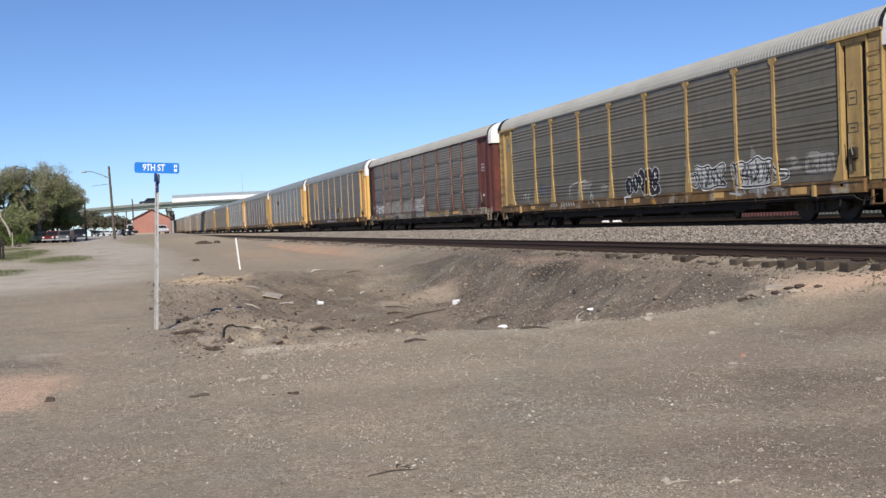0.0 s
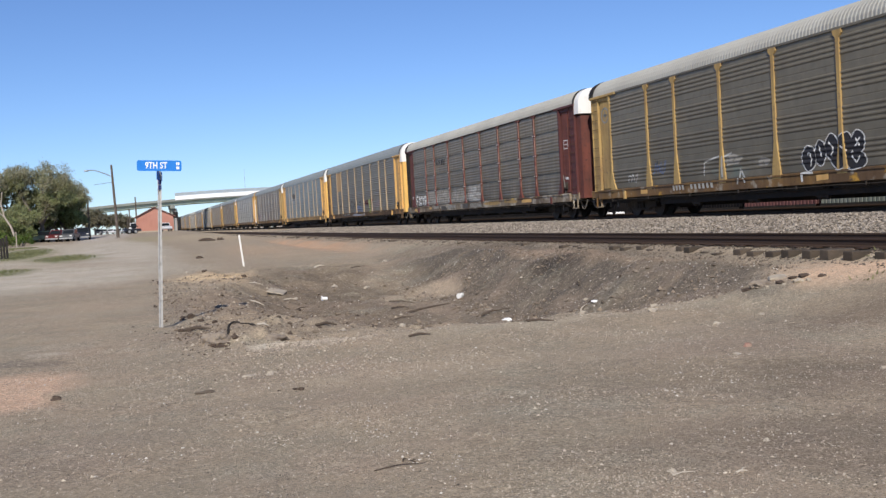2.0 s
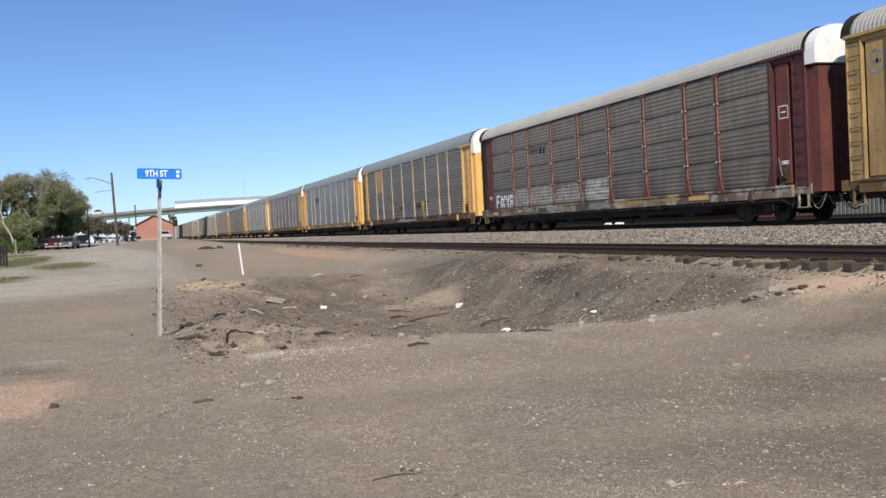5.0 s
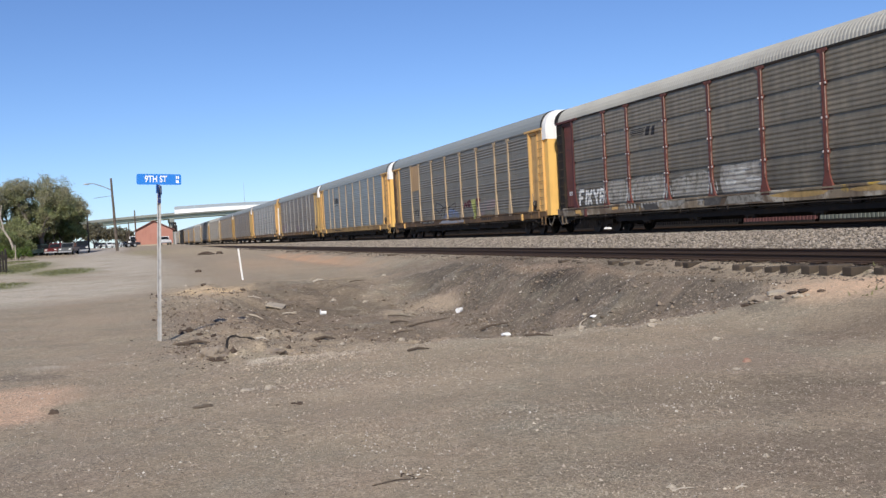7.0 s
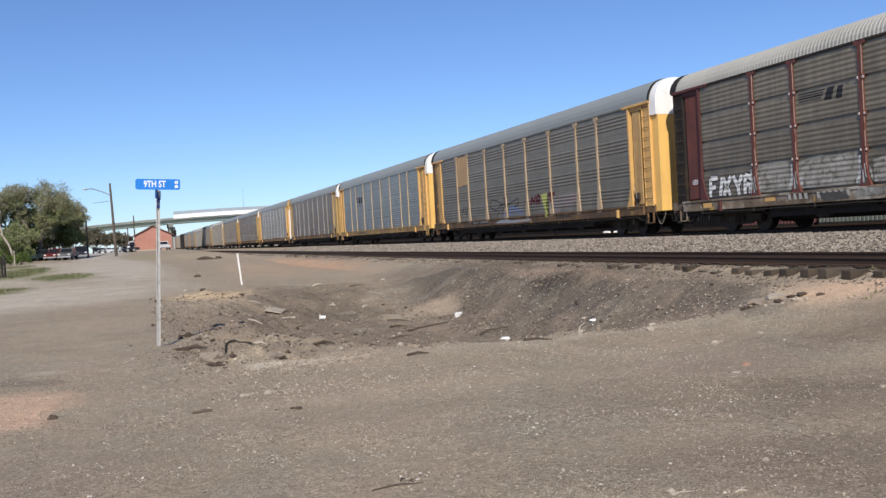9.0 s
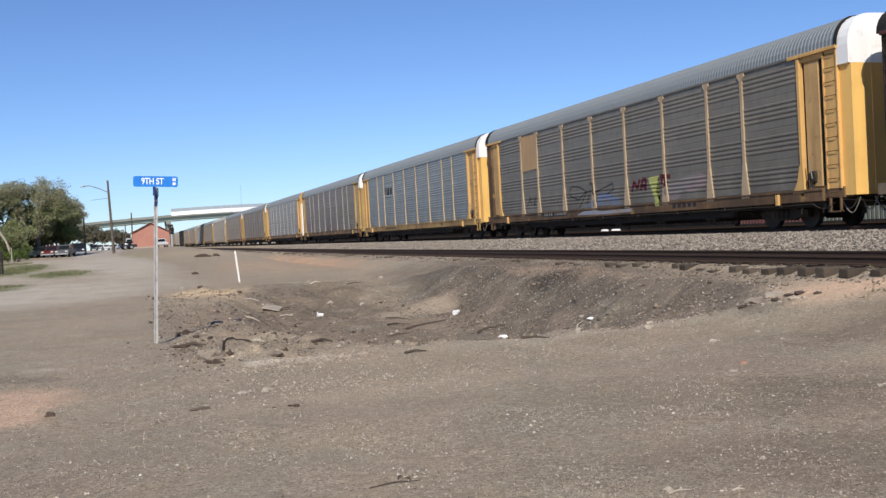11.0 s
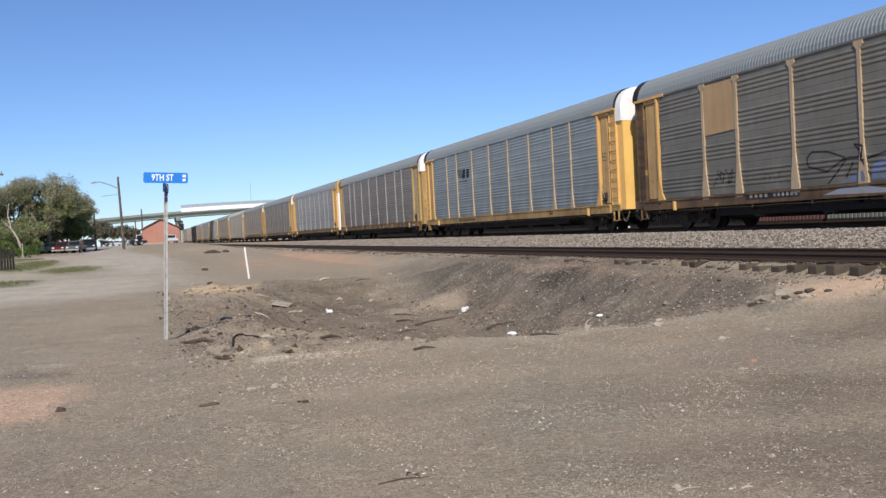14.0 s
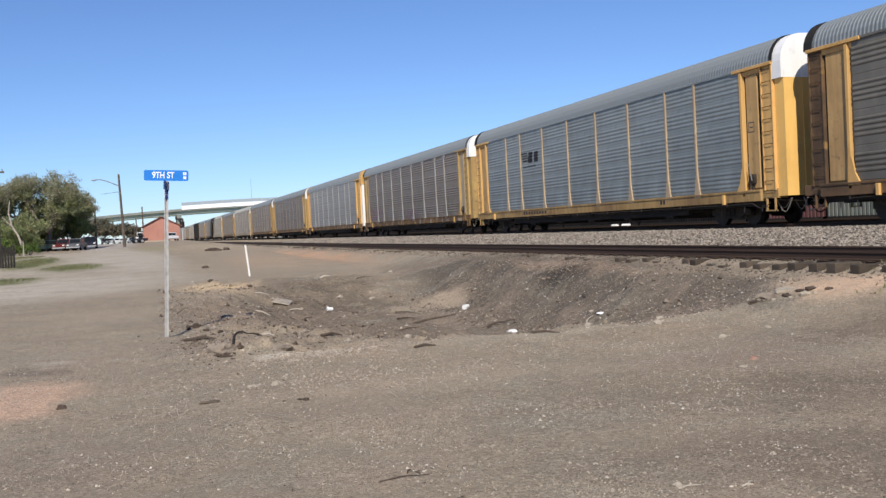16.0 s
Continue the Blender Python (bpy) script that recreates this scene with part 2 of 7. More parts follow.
M["post_white"] = material("white_marker_paint", (0.75, 0.74, 0.7), 0.6, 0, [(7, (0.55, 0.53, 0.5), 0.6, 0.8)])
M["shed"] = material("brick_red_siding", (0.45, 0.225, 0.175), 0.85, 0, [(0.6, (0.4, 0.19, 0.145), 0.4, 0.7)], 0, 20, 0.1)
M["shed_roof"] = material("brown_shed_roof", (0.2, 0.1, 0.08), 0.8)
M["bridge_green"] = material("pale_green_girder", (0.45, 0.53, 0.44), 0.7, 0, [(0.3, (0.38, 0.46, 0.38), 0.45, 0.7)], 0, 20, 0.1)
M["bridge_deck"] = material("bridge_concrete", (0.24, 0.26, 0.235), 0.85, 0, [(0.3, (0.19, 0.2, 0.185), 0.45, 0.7)])
M["hall_white"] = material("white_metal_cladding", (0.85, 0.87, 0.87), 0.5, 0, [(0.05, (0.78, 0.8, 0.8), 0.45, 0.7)])
M["hall_roof"] = material("grey_metal_roof", (0.33, 0.38, 0.42), 0.5)
M["pale_bark"] = material("bleached_bark", (0.4, 0.35, 0.29), 0.95, 0, [(3, (0.28, 0.24, 0.2), 0.5, 0.7)], 0.4, 8)
M["bark"] = material("tree_bark", (0.17, 0.145, 0.12), 0.95, 0, [(3, (0.2, 0.17, 0.14), 0.5, 0.7)], 0.5, 8)
M["leaf"] = island_tint(material("spring_leaves", (0.35, 0.385, 0.2), 0.8, 0, [(0.3, (0.36, 0.345, 0.225), 0.42, 0.64), (0.8, (0.25, 0.28, 0.125), 0.5, 0.72)]), 0.3)
M["leaf_tip"] = island_tint(material("budding_leaves", (0.39, 0.375, 0.265), 0.8, 0, [(0.4, (0.31, 0.32, 0.17), 0.45, 0.65)]), 0.3)
M["leaf_olive"] = island_tint(material("olive_leaves", (0.27, 0.31, 0.135), 0.8, 0, [(0.5, (0.16, 0.19, 0.075), 0.45, 0.68)]), 0.35)
M["street_leaf"] = island_tint(material("hazy_leaves", (0.2, 0.19, 0.125), 0.8, 0, [(0.3, (0.24, 0.22, 0.16), 0.4, 0.65)]), 0.4)
M["leaf_bright"] = island_tint(material("fresh_shrub_leaves", (0.2, 0.27, 0.07), 0.7, 0, [(0.6, (0.08, 0.14, 0.03), 0.4, 0.65)]), 0.4)
M["grass"] = island_tint(material("grass_blades", (0.19, 0.21, 0.085), 0.8, 0, [(0.5, (0.28, 0.27, 0.13), 0.4, 0.7)]), 0.4)
M["pole"] = material("utility_pole_wood", (0.1, 0.082, 0.068), 0.95, 0, [(2, (0.2, 0.17, 0.14), 0.5, 0.7)])
M["steel"] = material("grey_steel", (0.35, 0.36, 0.37), 0.5, 0.5)
M["glass"] = material("dark_car_glass", (0.015, 0.018, 0.02), 0.12, 0, spec=0.25)
M["tyre"] = material("tyre_rubber", (0.018, 0.018, 0.018), 0.9)
M["lamp_red"] = material("red_tail_lamp", (0.4, 0.02, 0.015), 0.3)
M["lamp_clear"] = material("clear_head_lamp", (0.7, 0.7, 0.68), 0.2)
for key, col in (("car_red", (0.13, 0.022, 0.022)), ("car_white", (0.7, 0.71, 0.72)), ("car_dark", (0.025, 0.028, 0.04)), ("car_silver", (0.4, 0.42, 0.44)), ("car_grey", (0.12, 0.125, 0.13)), ("car_green", (0.03, 0.05, 0.045))):
    M[key] = material(key + "_paint", col, 0.3, 0.15, [(1.5, tuple(c * 0.85 for c in col), 0.45, 0.7)], spec=0.5)
M["box_red"] = material("faded_red_container", (0.14, 0.062, 0.062), 0.7, 0, [(1, (0.13, 0.062, 0.06), 0.45, 0.7)], 0, 20, 0.2)
M["box_green"] = material("grey_green_container", (0.15, 0.175, 0.155), 0.7, 0, [(1, (0.19, 0.2, 0.185), 0.45, 0.7)], 0, 20, 0.2)


def ground_paint():
    """Gravelly earth: tan dust, dark cinder soil in the hollow by the track, reddish clay patches, packed grey road on the left."""
    m = bpy.data.materials.new("gravelly_earth")
    m.use_nodes = True
    nt = m.node_tree
    n, l = nt.nodes, nt.links
    b = n["Principled BSDF"]
    b.inputs["Roughness"].default_value, b.inputs["Specular IOR Level"].default_value = 0.95, 0.15
    co = n.new("ShaderNodeTexCoord").outputs["Object"]

    def noise_of(scale, detail=6, rough=0.6, vec=None):
        t = n.new("ShaderNodeTexNoise")
        t.inputs["Scale"].default_value, t.inputs["Detail"].default_value, t.inputs["Roughness"].default_value = scale, detail, rough
        l.new(vec or co, t.inputs["Vector"])
        return t.outputs[0]

    def rng(src, lo, hi, a=0.0, z=1.0):
        r = n.new("ShaderNodeMapRange")
        for i, v in enumerate((lo, hi, a, z)):
            r.inputs[i + 1].default_value = v
        l.new(src, r.inputs[0])
        return r.outputs[0]

    def mix(fac, a, colour):
        x = n.new("ShaderNodeMix")
        x.data_type = "RGBA"
        l.new(fac, x.inputs[0])
        if isinstance(a, tuple):
            x.inputs[6].default_value = (*a, 1)
        else:
            l.new(a, x.inputs[6])
        x.inputs[7].default_value = (*colour, 1)
        return x.outputs[2]

    def math2(op, a, c):
        x = n.new("ShaderNodeMath")
        x.operation = op
        l.new(a, x.inputs[0])
        if isinstance(c, float):
            x.inputs[1].default_value = c
        else:
            l.new(c, x.inputs[1])
        return x.outputs[0]

    # bent coordinates, so that borders of patches wander
    wob = n.new("ShaderNodeTexNoise")
    wob.inputs["Scale"].default_value, wob.inputs["Detail"].default_value = 0.45, 6
    l.new(co, wob.inputs["Vector"])
    sub = n.new("ShaderNodeVectorMath")
    sub.operation = "SUBTRACT"
    sub.inputs[1].default_value = (0.5, 0.5, 0.5)
    l.new(wob.outputs["Color"], sub.inputs[0])
    sc = n.new("ShaderNodeVectorMath")
    sc.operation = "SCALE"
    sc.inputs["Scale"].default_value = 2.2
    l.new(sub.outputs[0], sc.inputs[0])
    bent = n.new("ShaderNodeVectorMath")
    bent.operation = "ADD"
    l.new(co, bent.inputs[0])
    l.new(sc.outputs[0], bent.inputs[1])
    bent = bent.outputs[0]

    def patch(cx, cy, rx, ry, turn=0.0, soft=0.5):
        """1 inside an ellipse on the ground, fading at its rim."""
        mp = n.new("ShaderNodeMapping")
        mp.vector_type = "TEXTURE"
        mp.inputs["Location"].default_value = (cx, cy, 0)
        mp.inputs["Rotation"].default_value = (0, 0, turn)
        mp.inputs["Scale"].default_value = (rx, ry, 1e6)
        l.new(bent, mp.inputs[0])
        ln = n.new("ShaderNodeVectorMath")
        ln.operation = "LENGTH"
        l.new(mp.outputs[0], ln.inputs[0])
        return rng(ln.outputs["Value"], 1.0, 1.0 - soft)

    c = mix(rng(noise_of(0.25), 0.38, 0.66), (0.355, 0.288, 0.203), (0.288, 0.238, 0.172))
    c = mix(rng(noise_of(0.8, 7, 0.7), 0.46, 0.66, 0, 0.5), c, (0.262, 0.235, 0.176))
    c = mix(rng(noise_of(0.62, 7, 0.7), 0.36, 0.5, 0.35, 0), c, (0.385, 0.288, 0.205))
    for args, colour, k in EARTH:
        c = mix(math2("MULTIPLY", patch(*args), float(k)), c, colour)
    c = mix(rng(noise_of(1.7, 8, 0.7), 0.52, 0.72, 0, 0.3), c, (0.19, 0.152, 0.112))
    c = mix(rng(noise_of(0.55, 7, 0.75), 0.5, 0.68, 0, 0.32), c, (0.19, 0.155, 0.117))
    c = mix(rng(noise_of(0.45, 6, 0.7), 0.52, 0.66, 0, 0.45), c, (0.315, 0.294, 0.225))
    c = mix(rng(noise_of(0.38, 6, 0.7), 0.4, 0.5, 0.3, 0), c, (0.365, 0.28, 0.208))
    c = mix(rng(noise_of(9.0, 8, 0.75), 0.54, 0.72, 0, 0.6), c, (0.5, 0.42, 0.325))

    # fine gravel: every cell a grain of its own brightness
    def grains(c, scale, lo, hi, where):
        v = n.new("ShaderNodeTexVoronoi")
        v.inputs["Scale"].default_value = scale
        l.new(co, v.inputs["Vector"])
        sep = n.new("ShaderNodeSeparateColor")
        l.new(v.outputs["Color"], sep.inputs[0])
        val = rng(sep.outputs[0], 0.0, 1.0, lo, hi)
        one = n.new("ShaderNodeMix")
        one.data_type = "FLOAT"
        l.new(where, one.inputs[0])
        one.inputs[2].default_value = 1.0
        l.new(val, one.inputs[3])
        h = n.new("ShaderNodeHueSaturation")
        l.new(one.outputs[0], h.inputs["Value"])
        l.new(c, h.inputs["Color"])
        return h.outputs[0]
    c = grains(c, 75.0, 0.62, 1.4, rng(noise_of(0.9, 5, 0.7), 0.35, 0.65, 0.35, 1.0))
    c = grains(c, 26.0, 0.74, 1.28, rng(noise_of(0.7, 5, 0.7), 0.42, 0.62, 0.1, 0.9))
    c = mix(rng(noise_of(48.0, 3, 0.7), 0.63, 0.68, 0, 0.7), c, (0.64, 0.57, 0.47))
    l.new(c, b.inputs["Base Color"])
    k = n.new("ShaderNodeBump")
    k.inputs["Strength"].default_value, k.inputs["Distance"].default_value = 0.6, 0.03
    h = math2("ADD", noise_of(34.0, 8, 0.75), math2("MULTIPLY", noise_of(5.0, 7, 0.65), 0.7))
    l.new(h, k.inputs["Height"])
    l.new(k.outputs[0], b.inputs["Normal"])
    return m


# patches of other soil on the ground: centre, half sizes, turn, softness, colour, strength
EARTH = []


def soil(x, y, rx, ry, turn, soft, colour, strength):
    EARTH.append(((x, y, rx, ry, turn, soft), colour, strength))


soil(-7.0, 78.0, 9.0, 40.0, 0.06, 0.3, (0.45, 0.395, 0.305), 0.85)  # packed gravel street
soil(-4.2, 37.0, 7.5, 10.0, -0.25, 0.5, (0.5, 0.45, 0.365), 0.85)
soil(-0.6, 62.0, 3.4, 26.0, 0.05, 0.5, (0.48, 0.43, 0.35), 0.8)
soil(-4.6, 190.0, 4.6, 110.0, 0.02, 0.25, (0.43, 0.385, 0.33), 0.9)
soil(9.4, 24.0, 2.2, 13.0, 0.0, 0.6, (0.084, 0.071, 0.057), 0.92)  # cinders on the slope under the track
soil(6.2, 20.8, 4.6, 7.8, 0.1, 0.5, (0.15, 0.122, 0.093), 0.8)  # hollow
soil(3.6, 22.5, 3.0, 6.5, 0.0, 0.6, (0.185, 0.146, 0.108), 0.8)
soil(5.4, 28.5, 3.2, 5.5, 0.0, 0.6, (0.135, 0.108, 0.08), 0.85)
soil(7.1, 24.8, 1.1, 2.2, -0.25, 0.5, (0.27, 0.222, 0.162), 0.65)
soil(7.5, 25.4, 1.3, 0.9, 0.3, 0.5, (0.35, 0.285, 0.205), 0.7)
soil(10.15, 21.0, 0.4, 8.0, 0.0, 0.6, (0.33, 0.24, 0.165), 0.6)  # dusty floor
soil(6.3, 6.6, 3.4, 1.7, -0.6, 0.7, (0.168, 0.134, 0.099), 0.8)  # oil-dark ground
soil(4.2, 5.2, 2.2, 1.0, -0.5, 0.7, (0.185, 0.148, 0.112), 0.7)
soil(8.6, 9.6, 2.4, 1.4, -0.3, 0.7, (0.182, 0.141, 0.103), 0.78)
soil(1.5, 20.0, 1.3, 5.5, 0.0, 0.7, (0.22, 0.17, 0.125), 0.75)
soil(8.9, 18.0, 1.5, 3.4, 0.0, 0.6, (0.12, 0.1, 0.078), 0.8)
soil(9.15, 14.4, 1.15, 2.1, 0.1, 0.5, (0.125, 0.104, 0.082), 0.88)  # dark end of the hollow
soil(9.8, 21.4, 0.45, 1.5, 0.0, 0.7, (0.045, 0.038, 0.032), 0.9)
soil(-1.5, 13.3, 0.45, 0.5, 0.0, 0.6, (0.2, 0.168, 0.13), 0.8)
soil(-1.2, 14.2, 0.4, 0.35, 0.0, 0.6, (0.5, 0.43, 0.34), 0.6)
soil(-1.0, 7.5, 1.6, 0.7, 0.3, 0.7, (0.26, 0.21, 0.16), 0.5)
soil(3.0, 9.6, 4.0, 0.7, 0.05, 0.7, (0.43, 0.345, 0.245), 0.5)
soil(-1.35, 10.85, 0.85, 1.6, 0.1, 0.42, (0.62, 0.415, 0.285), 0.8)  # reddish clay
soil(2.3, 30.6, 1.5, 2.6, 0.0, 0.6, (0.582, 0.435, 0.268), 0.85)  # sandy spoil
soil(10.2, 11.6, 0.95, 1.6, 0.0, 0.6, (0.64, 0.45, 0.305), 0.95)
soil(9.35, 12.15, 0.55, 0.5, 0.0, 0.6, (0.13, 0.107, 0.083), 0.8)
soil(9.4, 56.0, 1.4, 20.0, 0.0, 0.6, (0.515, 0.311, 0.187), 0.75)
soil(6.5, 50.0, 3.0, 12.0, 0.0, 0.7, (0.448, 0.322, 0.214), 0.6)
soil(2.15, 12.0, 0.75, 0.42, 0.3, 0.5, (0.66, 0.575, 0.45), 1.0)
soil(1.25, 14.6, 1.0, 1.6, 0.0, 0.7, (0.2, 0.158, 0.118), 0.7)  # pale gravel lip
soil(6.0, 12.4, 3.5, 0.6, 0.08, 0.7, (0.448, 0.379, 0.278), 0.6)
soil(3.4, 7.2, 2.0, 0.9, -0.3, 0.7, (0.235, 0.194, 0.147), 0.35)  # darker damp tracks
soil(1.0, 8.5, 3.0, 0.8, 0.2, 0.7, (0.246, 0.203, 0.152), 0.25)
soil(6.4, 9.2, 2.2, 0.9, -0.35, 0.7, (0.246, 0.198, 0.150), 0.55)
soil(-6.5, 66.0, 2.3, 13.0, 0.05, 0.5, (0.18, 0.19, 0.08), 0.95)  # grassy verges
soil(-3.3, 55.0, 2.2, 6.4, 0.05, 0.5, (0.17, 0.18, 0.08), 0.95)
soil(-5.4, 43.5, 2.0, 4.0, 0.05, 0.5, (0.17, 0.18, 0.085), 0.9)
soil(1.6, 90.0, 2.2, 16.0, 0.0, 0.5, (0.31, 0.275, 0.15), 0.65)
soil(28.0, 80.0, 5.0, 120.0, 0.0, 0.3, (0.09, 0.075, 0.062), 0.9)  # cinders past the main track
soil(6.0, 85.0, 4.5, 20.0, 0.0, 0.6, (0.426, 0.345, 0.225), 0.6)
soil(16.4, 50.0, 2.0, 70.0, 0.0, 0.2, (0.14, 0.12, 0.1), 0.9)  # dusty bed between the ballast stones
soil(1.42, 13.2, 0.55, 0.5, 0.0, 0.5, (0.2, 0.165, 0.125), 0.85)  # freshly dug grey earth
soil(2.6, 14.6, 1.2, 1.3, 0.0, 0.6, (0.21, 0.172, 0.132), 0.6)
M["ground"] = ground_paint()


def let_light_through(m, share_of):
    """Thin leaves: part of the light passes."""
    nt = m.node_tree
    n, l = nt.nodes, nt.links
    b = n["Principled BSDF"]
    t = n.new("ShaderNodeBsdfTranslucent")
    l.new(b.inputs["Base Color"].links[0].from_socket, t.inputs[0])
    x = n.new("ShaderNodeMixShader")
    x.inputs[0].default_value = share_of
    l.new(b.outputs[0], x.inputs[1])
    l.new(t.outputs[0], x.inputs[2])
    l.new(x.outputs[0], n["Material Output"].inputs[0])


for key in ("leaf", "leaf_tip", "leaf_olive", "leaf_bright", "street_leaf", "grass"):
    let_light_through(M[key], 0.5)


# ---- mesh helpers ----
def part(name, bm, mat, parent, label="", smooth=False):
    me = bpy.data.meshes.new(name)
    bm.normal_update()
    bm.to_mesh(me)
    bm.free()
    if smooth:
        me.polygons.foreach_set("use_smooth", [True] * len(me.polygons))
    return share(name, me, mat, parent, label)


def share(name, me, mat, parent, label=""):
    """An object on a mesh that others may use too; the paint sits on the object."""
    if not me.materials:
        me.materials.append(mat)
    ob = new(name, me)
    ob.material_slots[0].link = "OBJECT"
    ob.material_slots[0].material = mat
    ob.parent = parent
    if label:
        ob["label"] = label
    return ob


def thing(name, at, label, category, group="", kind=""):
    ob = new(name)
    ob.empty_display_size = 0.2
    ob.matrix_world = at
    return tagged(ob, label, category, group, kind)


def box(bm, x0, x1, y0, y1, z0, z1, bevel=0.0):
    r = bmesh.ops.create_cube(bm, size=1.0)
    vs = r["verts"]
    bmesh.ops.transform(bm, verts=vs, matrix=Matrix.Translation(((x0 + x1) / 2, (y0 + y1) / 2, (z0 + z1) / 2)) @ Matrix.Diagonal((abs(x1 - x0), abs(y1 - y0), abs(z1 - z0), 1)))
    if bevel:
        bmesh.ops.bevel(bm, geom=list({e for v in vs for e in v.link_edges}), offset=bevel, segments=1, affect="EDGES")
    return vs


def rod(bm, a, b, r0, r1=None, n=8):
    a, b = Vector(a), Vector(b)
    d = b - a
    m = Matrix.Translation((a + b) / 2) @ d.to_track_quat("Z", "Y").to_matrix().to_4x4()
    bmesh.ops.create_cone(bm, cap_ends=True, segments=n, radius1=r0, radius2=r0 if r1 is None else r1, depth=d.length, matrix=m)


def extrude_y(bm, profile, y0, y1, cap=True):
    """A closed outline of (x, z) drawn out from y0 to y1."""
    a = [bm.verts.new((x, y0, z)) for x, z in profile]
    b = [bm.verts.new((x, y1, z)) for x, z in profile]
    k = len(profile)
    for i in range(k):
        j = (i + 1) % k
        bm.faces.new((a[i], a[j], b[j], b[i]))
    if cap:
        bm.faces.new(a[::-1])
        bm.faces.new(b)
    bmesh.ops.recalc_face_normals(bm, faces=bm.faces[:])


def extrude_x(bm, profile, x0, x1):
    """A closed outline of (y, z) drawn out from x0 to x1."""
    a = [bm.verts.new((x0, y, z)) for y, z in profile]
    b = [bm.verts.new((x1, y, z)) for y, z in profile]
    k = len(profile)
    for i in range(k):
        j = (i + 1) % k
        bm.faces.new((a[i], a[j], b[j], b[i]))
    bm.faces.new(a[::-1])
    bm.faces.new(b)
    bmesh.ops.recalc_face_normals(bm, faces=bm.faces[:])


def mesh_of(name, draw):
    bm = bmesh.new()
    draw(bm)
    me = bpy.data.meshes.new(name)
    bm.normal_update()
    bm.to_mesh(me)
    bm.free()
    return me


def ease(a, b, x):
    t = min(1.0, max(0.0, (x - a) / (b - a)))
    return t * t * (3 - 2 * t)


# ---- ground ----
RAIL_X, RAIL_Z = 20.25, 1.15      # middle of the main track, top of its rails
SIDE_X = 12.0                     # middle of the siding


def siding_z(y):
    return 0.85 + 0.15 * ease(40, 150, y)


def level(x, y):
    """The ground's height without its small bumps."""
    base = 1.14 * ease(18, 108, y) + 0.42 * ease(100, 172, y)
    up = 0.15 * ease(40, 150, y)
    low = 1 - ease(14, 28, y)
    if x > 8.0:
        nodes = ((8.0, base * 0.6 + 0.1), (9.2, 0.24 + up), (10.0, 0.48 + up - 0.05 * low), (10.5, 0.57 + up - 0.06 * low), (10.75, 0.63 + up - 0.08 * low), (11.05, 0.675 + up), (13.3, 0.675 + up), (14.7, 0.65 + up * 0.6), (17.9, 1.03), (22.6, 1.03), (24.5, 0.85), (60.0, 1.0))
        for (xa, za), (xb, zb) in zip(nodes, nodes[1:]):
            if x <= xb:
                bed = za + (zb - za) * (x - xa) / (xb - xa)
                break
        else:
            bed = 1.0
        z = base + (bed - base) * ease(8.0, 9.4, x) if x < 9.4 else bed
        if x > 30:
            z += (base - z) * ease(30, 90, x)
    else:
        z = base
    z -= 0.38 * ease(2.0, 5.5, -x) * ease(70, 108, y) * (1 - ease(150, 175, y))
    # hollow between the gravel lot and the siding
    wave = 0.09 * noise.noise((x * 0.8, y * 0.8, 12.0)) + 0.04 * noise.noise((x * 2.2, y * 2.2, 15.0))
    rho = wave + ((abs(x - 6.0) / 4.3) ** 2.6 + (abs(y - 21.5) / 9.8) ** 2.6) ** (1 / 2.6)
    z -= 0.62 * (1 - ease(0.5, 1.0, rho))
    # its shallow end beside the ties
    z -= 0.14 * (1 - ease(0.4, 1.0, math.hypot((x - 9.1) / 1.0, (y - 14.4) / 2.2)))
    # low lip of gravel on its near side
    z += 0.07 * math.exp(-((y - 12.3 - 0.06 * (x - 5)) / 0.9) ** 2) * ease(0.5, 2.5, x) * (1 - ease(8.5, 11, x))
    # dug mound at the hollow's corner
    z += 0.17 * math.exp(-((x - 1.45) / 0.36) ** 4 - ((y - 13.4) / 0.34) ** 2)
    return z


def gz(x, y):
    z = level(x, y)
    d = math.hypot(x, y)
    if d < 140 and not 17.9 < x < 22.6:
        k = 1.0 if x < 10 or x > 14.4 else 0.25
        z += k * (0.035 * noise.noise((x * 0.55, y * 0.55, 1.0)) + 0.016 * noise.noise((x * 2.3, y * 2.3, 4.0)))
        if 0.5 < x < 10.3 and 11 < y < 34:
            k = ease(0.5, 1.8, x) * ease(11.5, 14, y) * (1 - ease(9.6, 10.3, x)) * (1 - 0.55 * ease(6.5, 8.0, x))
            if x < 2.6 and y < 19:
                z += 0.045 * (1 - ease(1.6, 2.6, x)) * ease(0.6, 1.0, x) * ease(12.3, 13, y) * (1 - ease(17, 19, y)) * noise.noise((x * 5.0, y * 5.0, 21.0))
            z += k * (0.09 * noise.noise((x * 1.1, y * 1.1, 9.0)) + 0.07 * noise.noise((x * 2.7, y * 2.7, 2.0)) + 0.05 * noise.noise((x * 7.0, y * 7.0, 6.0)))
    return z


def steps(*spans):
    out = []
    for a, b, s in spans:
        k = max(1, round((b - a) / s))
        out += [a + (b - a) * i / k for i in range(k)]
    return out


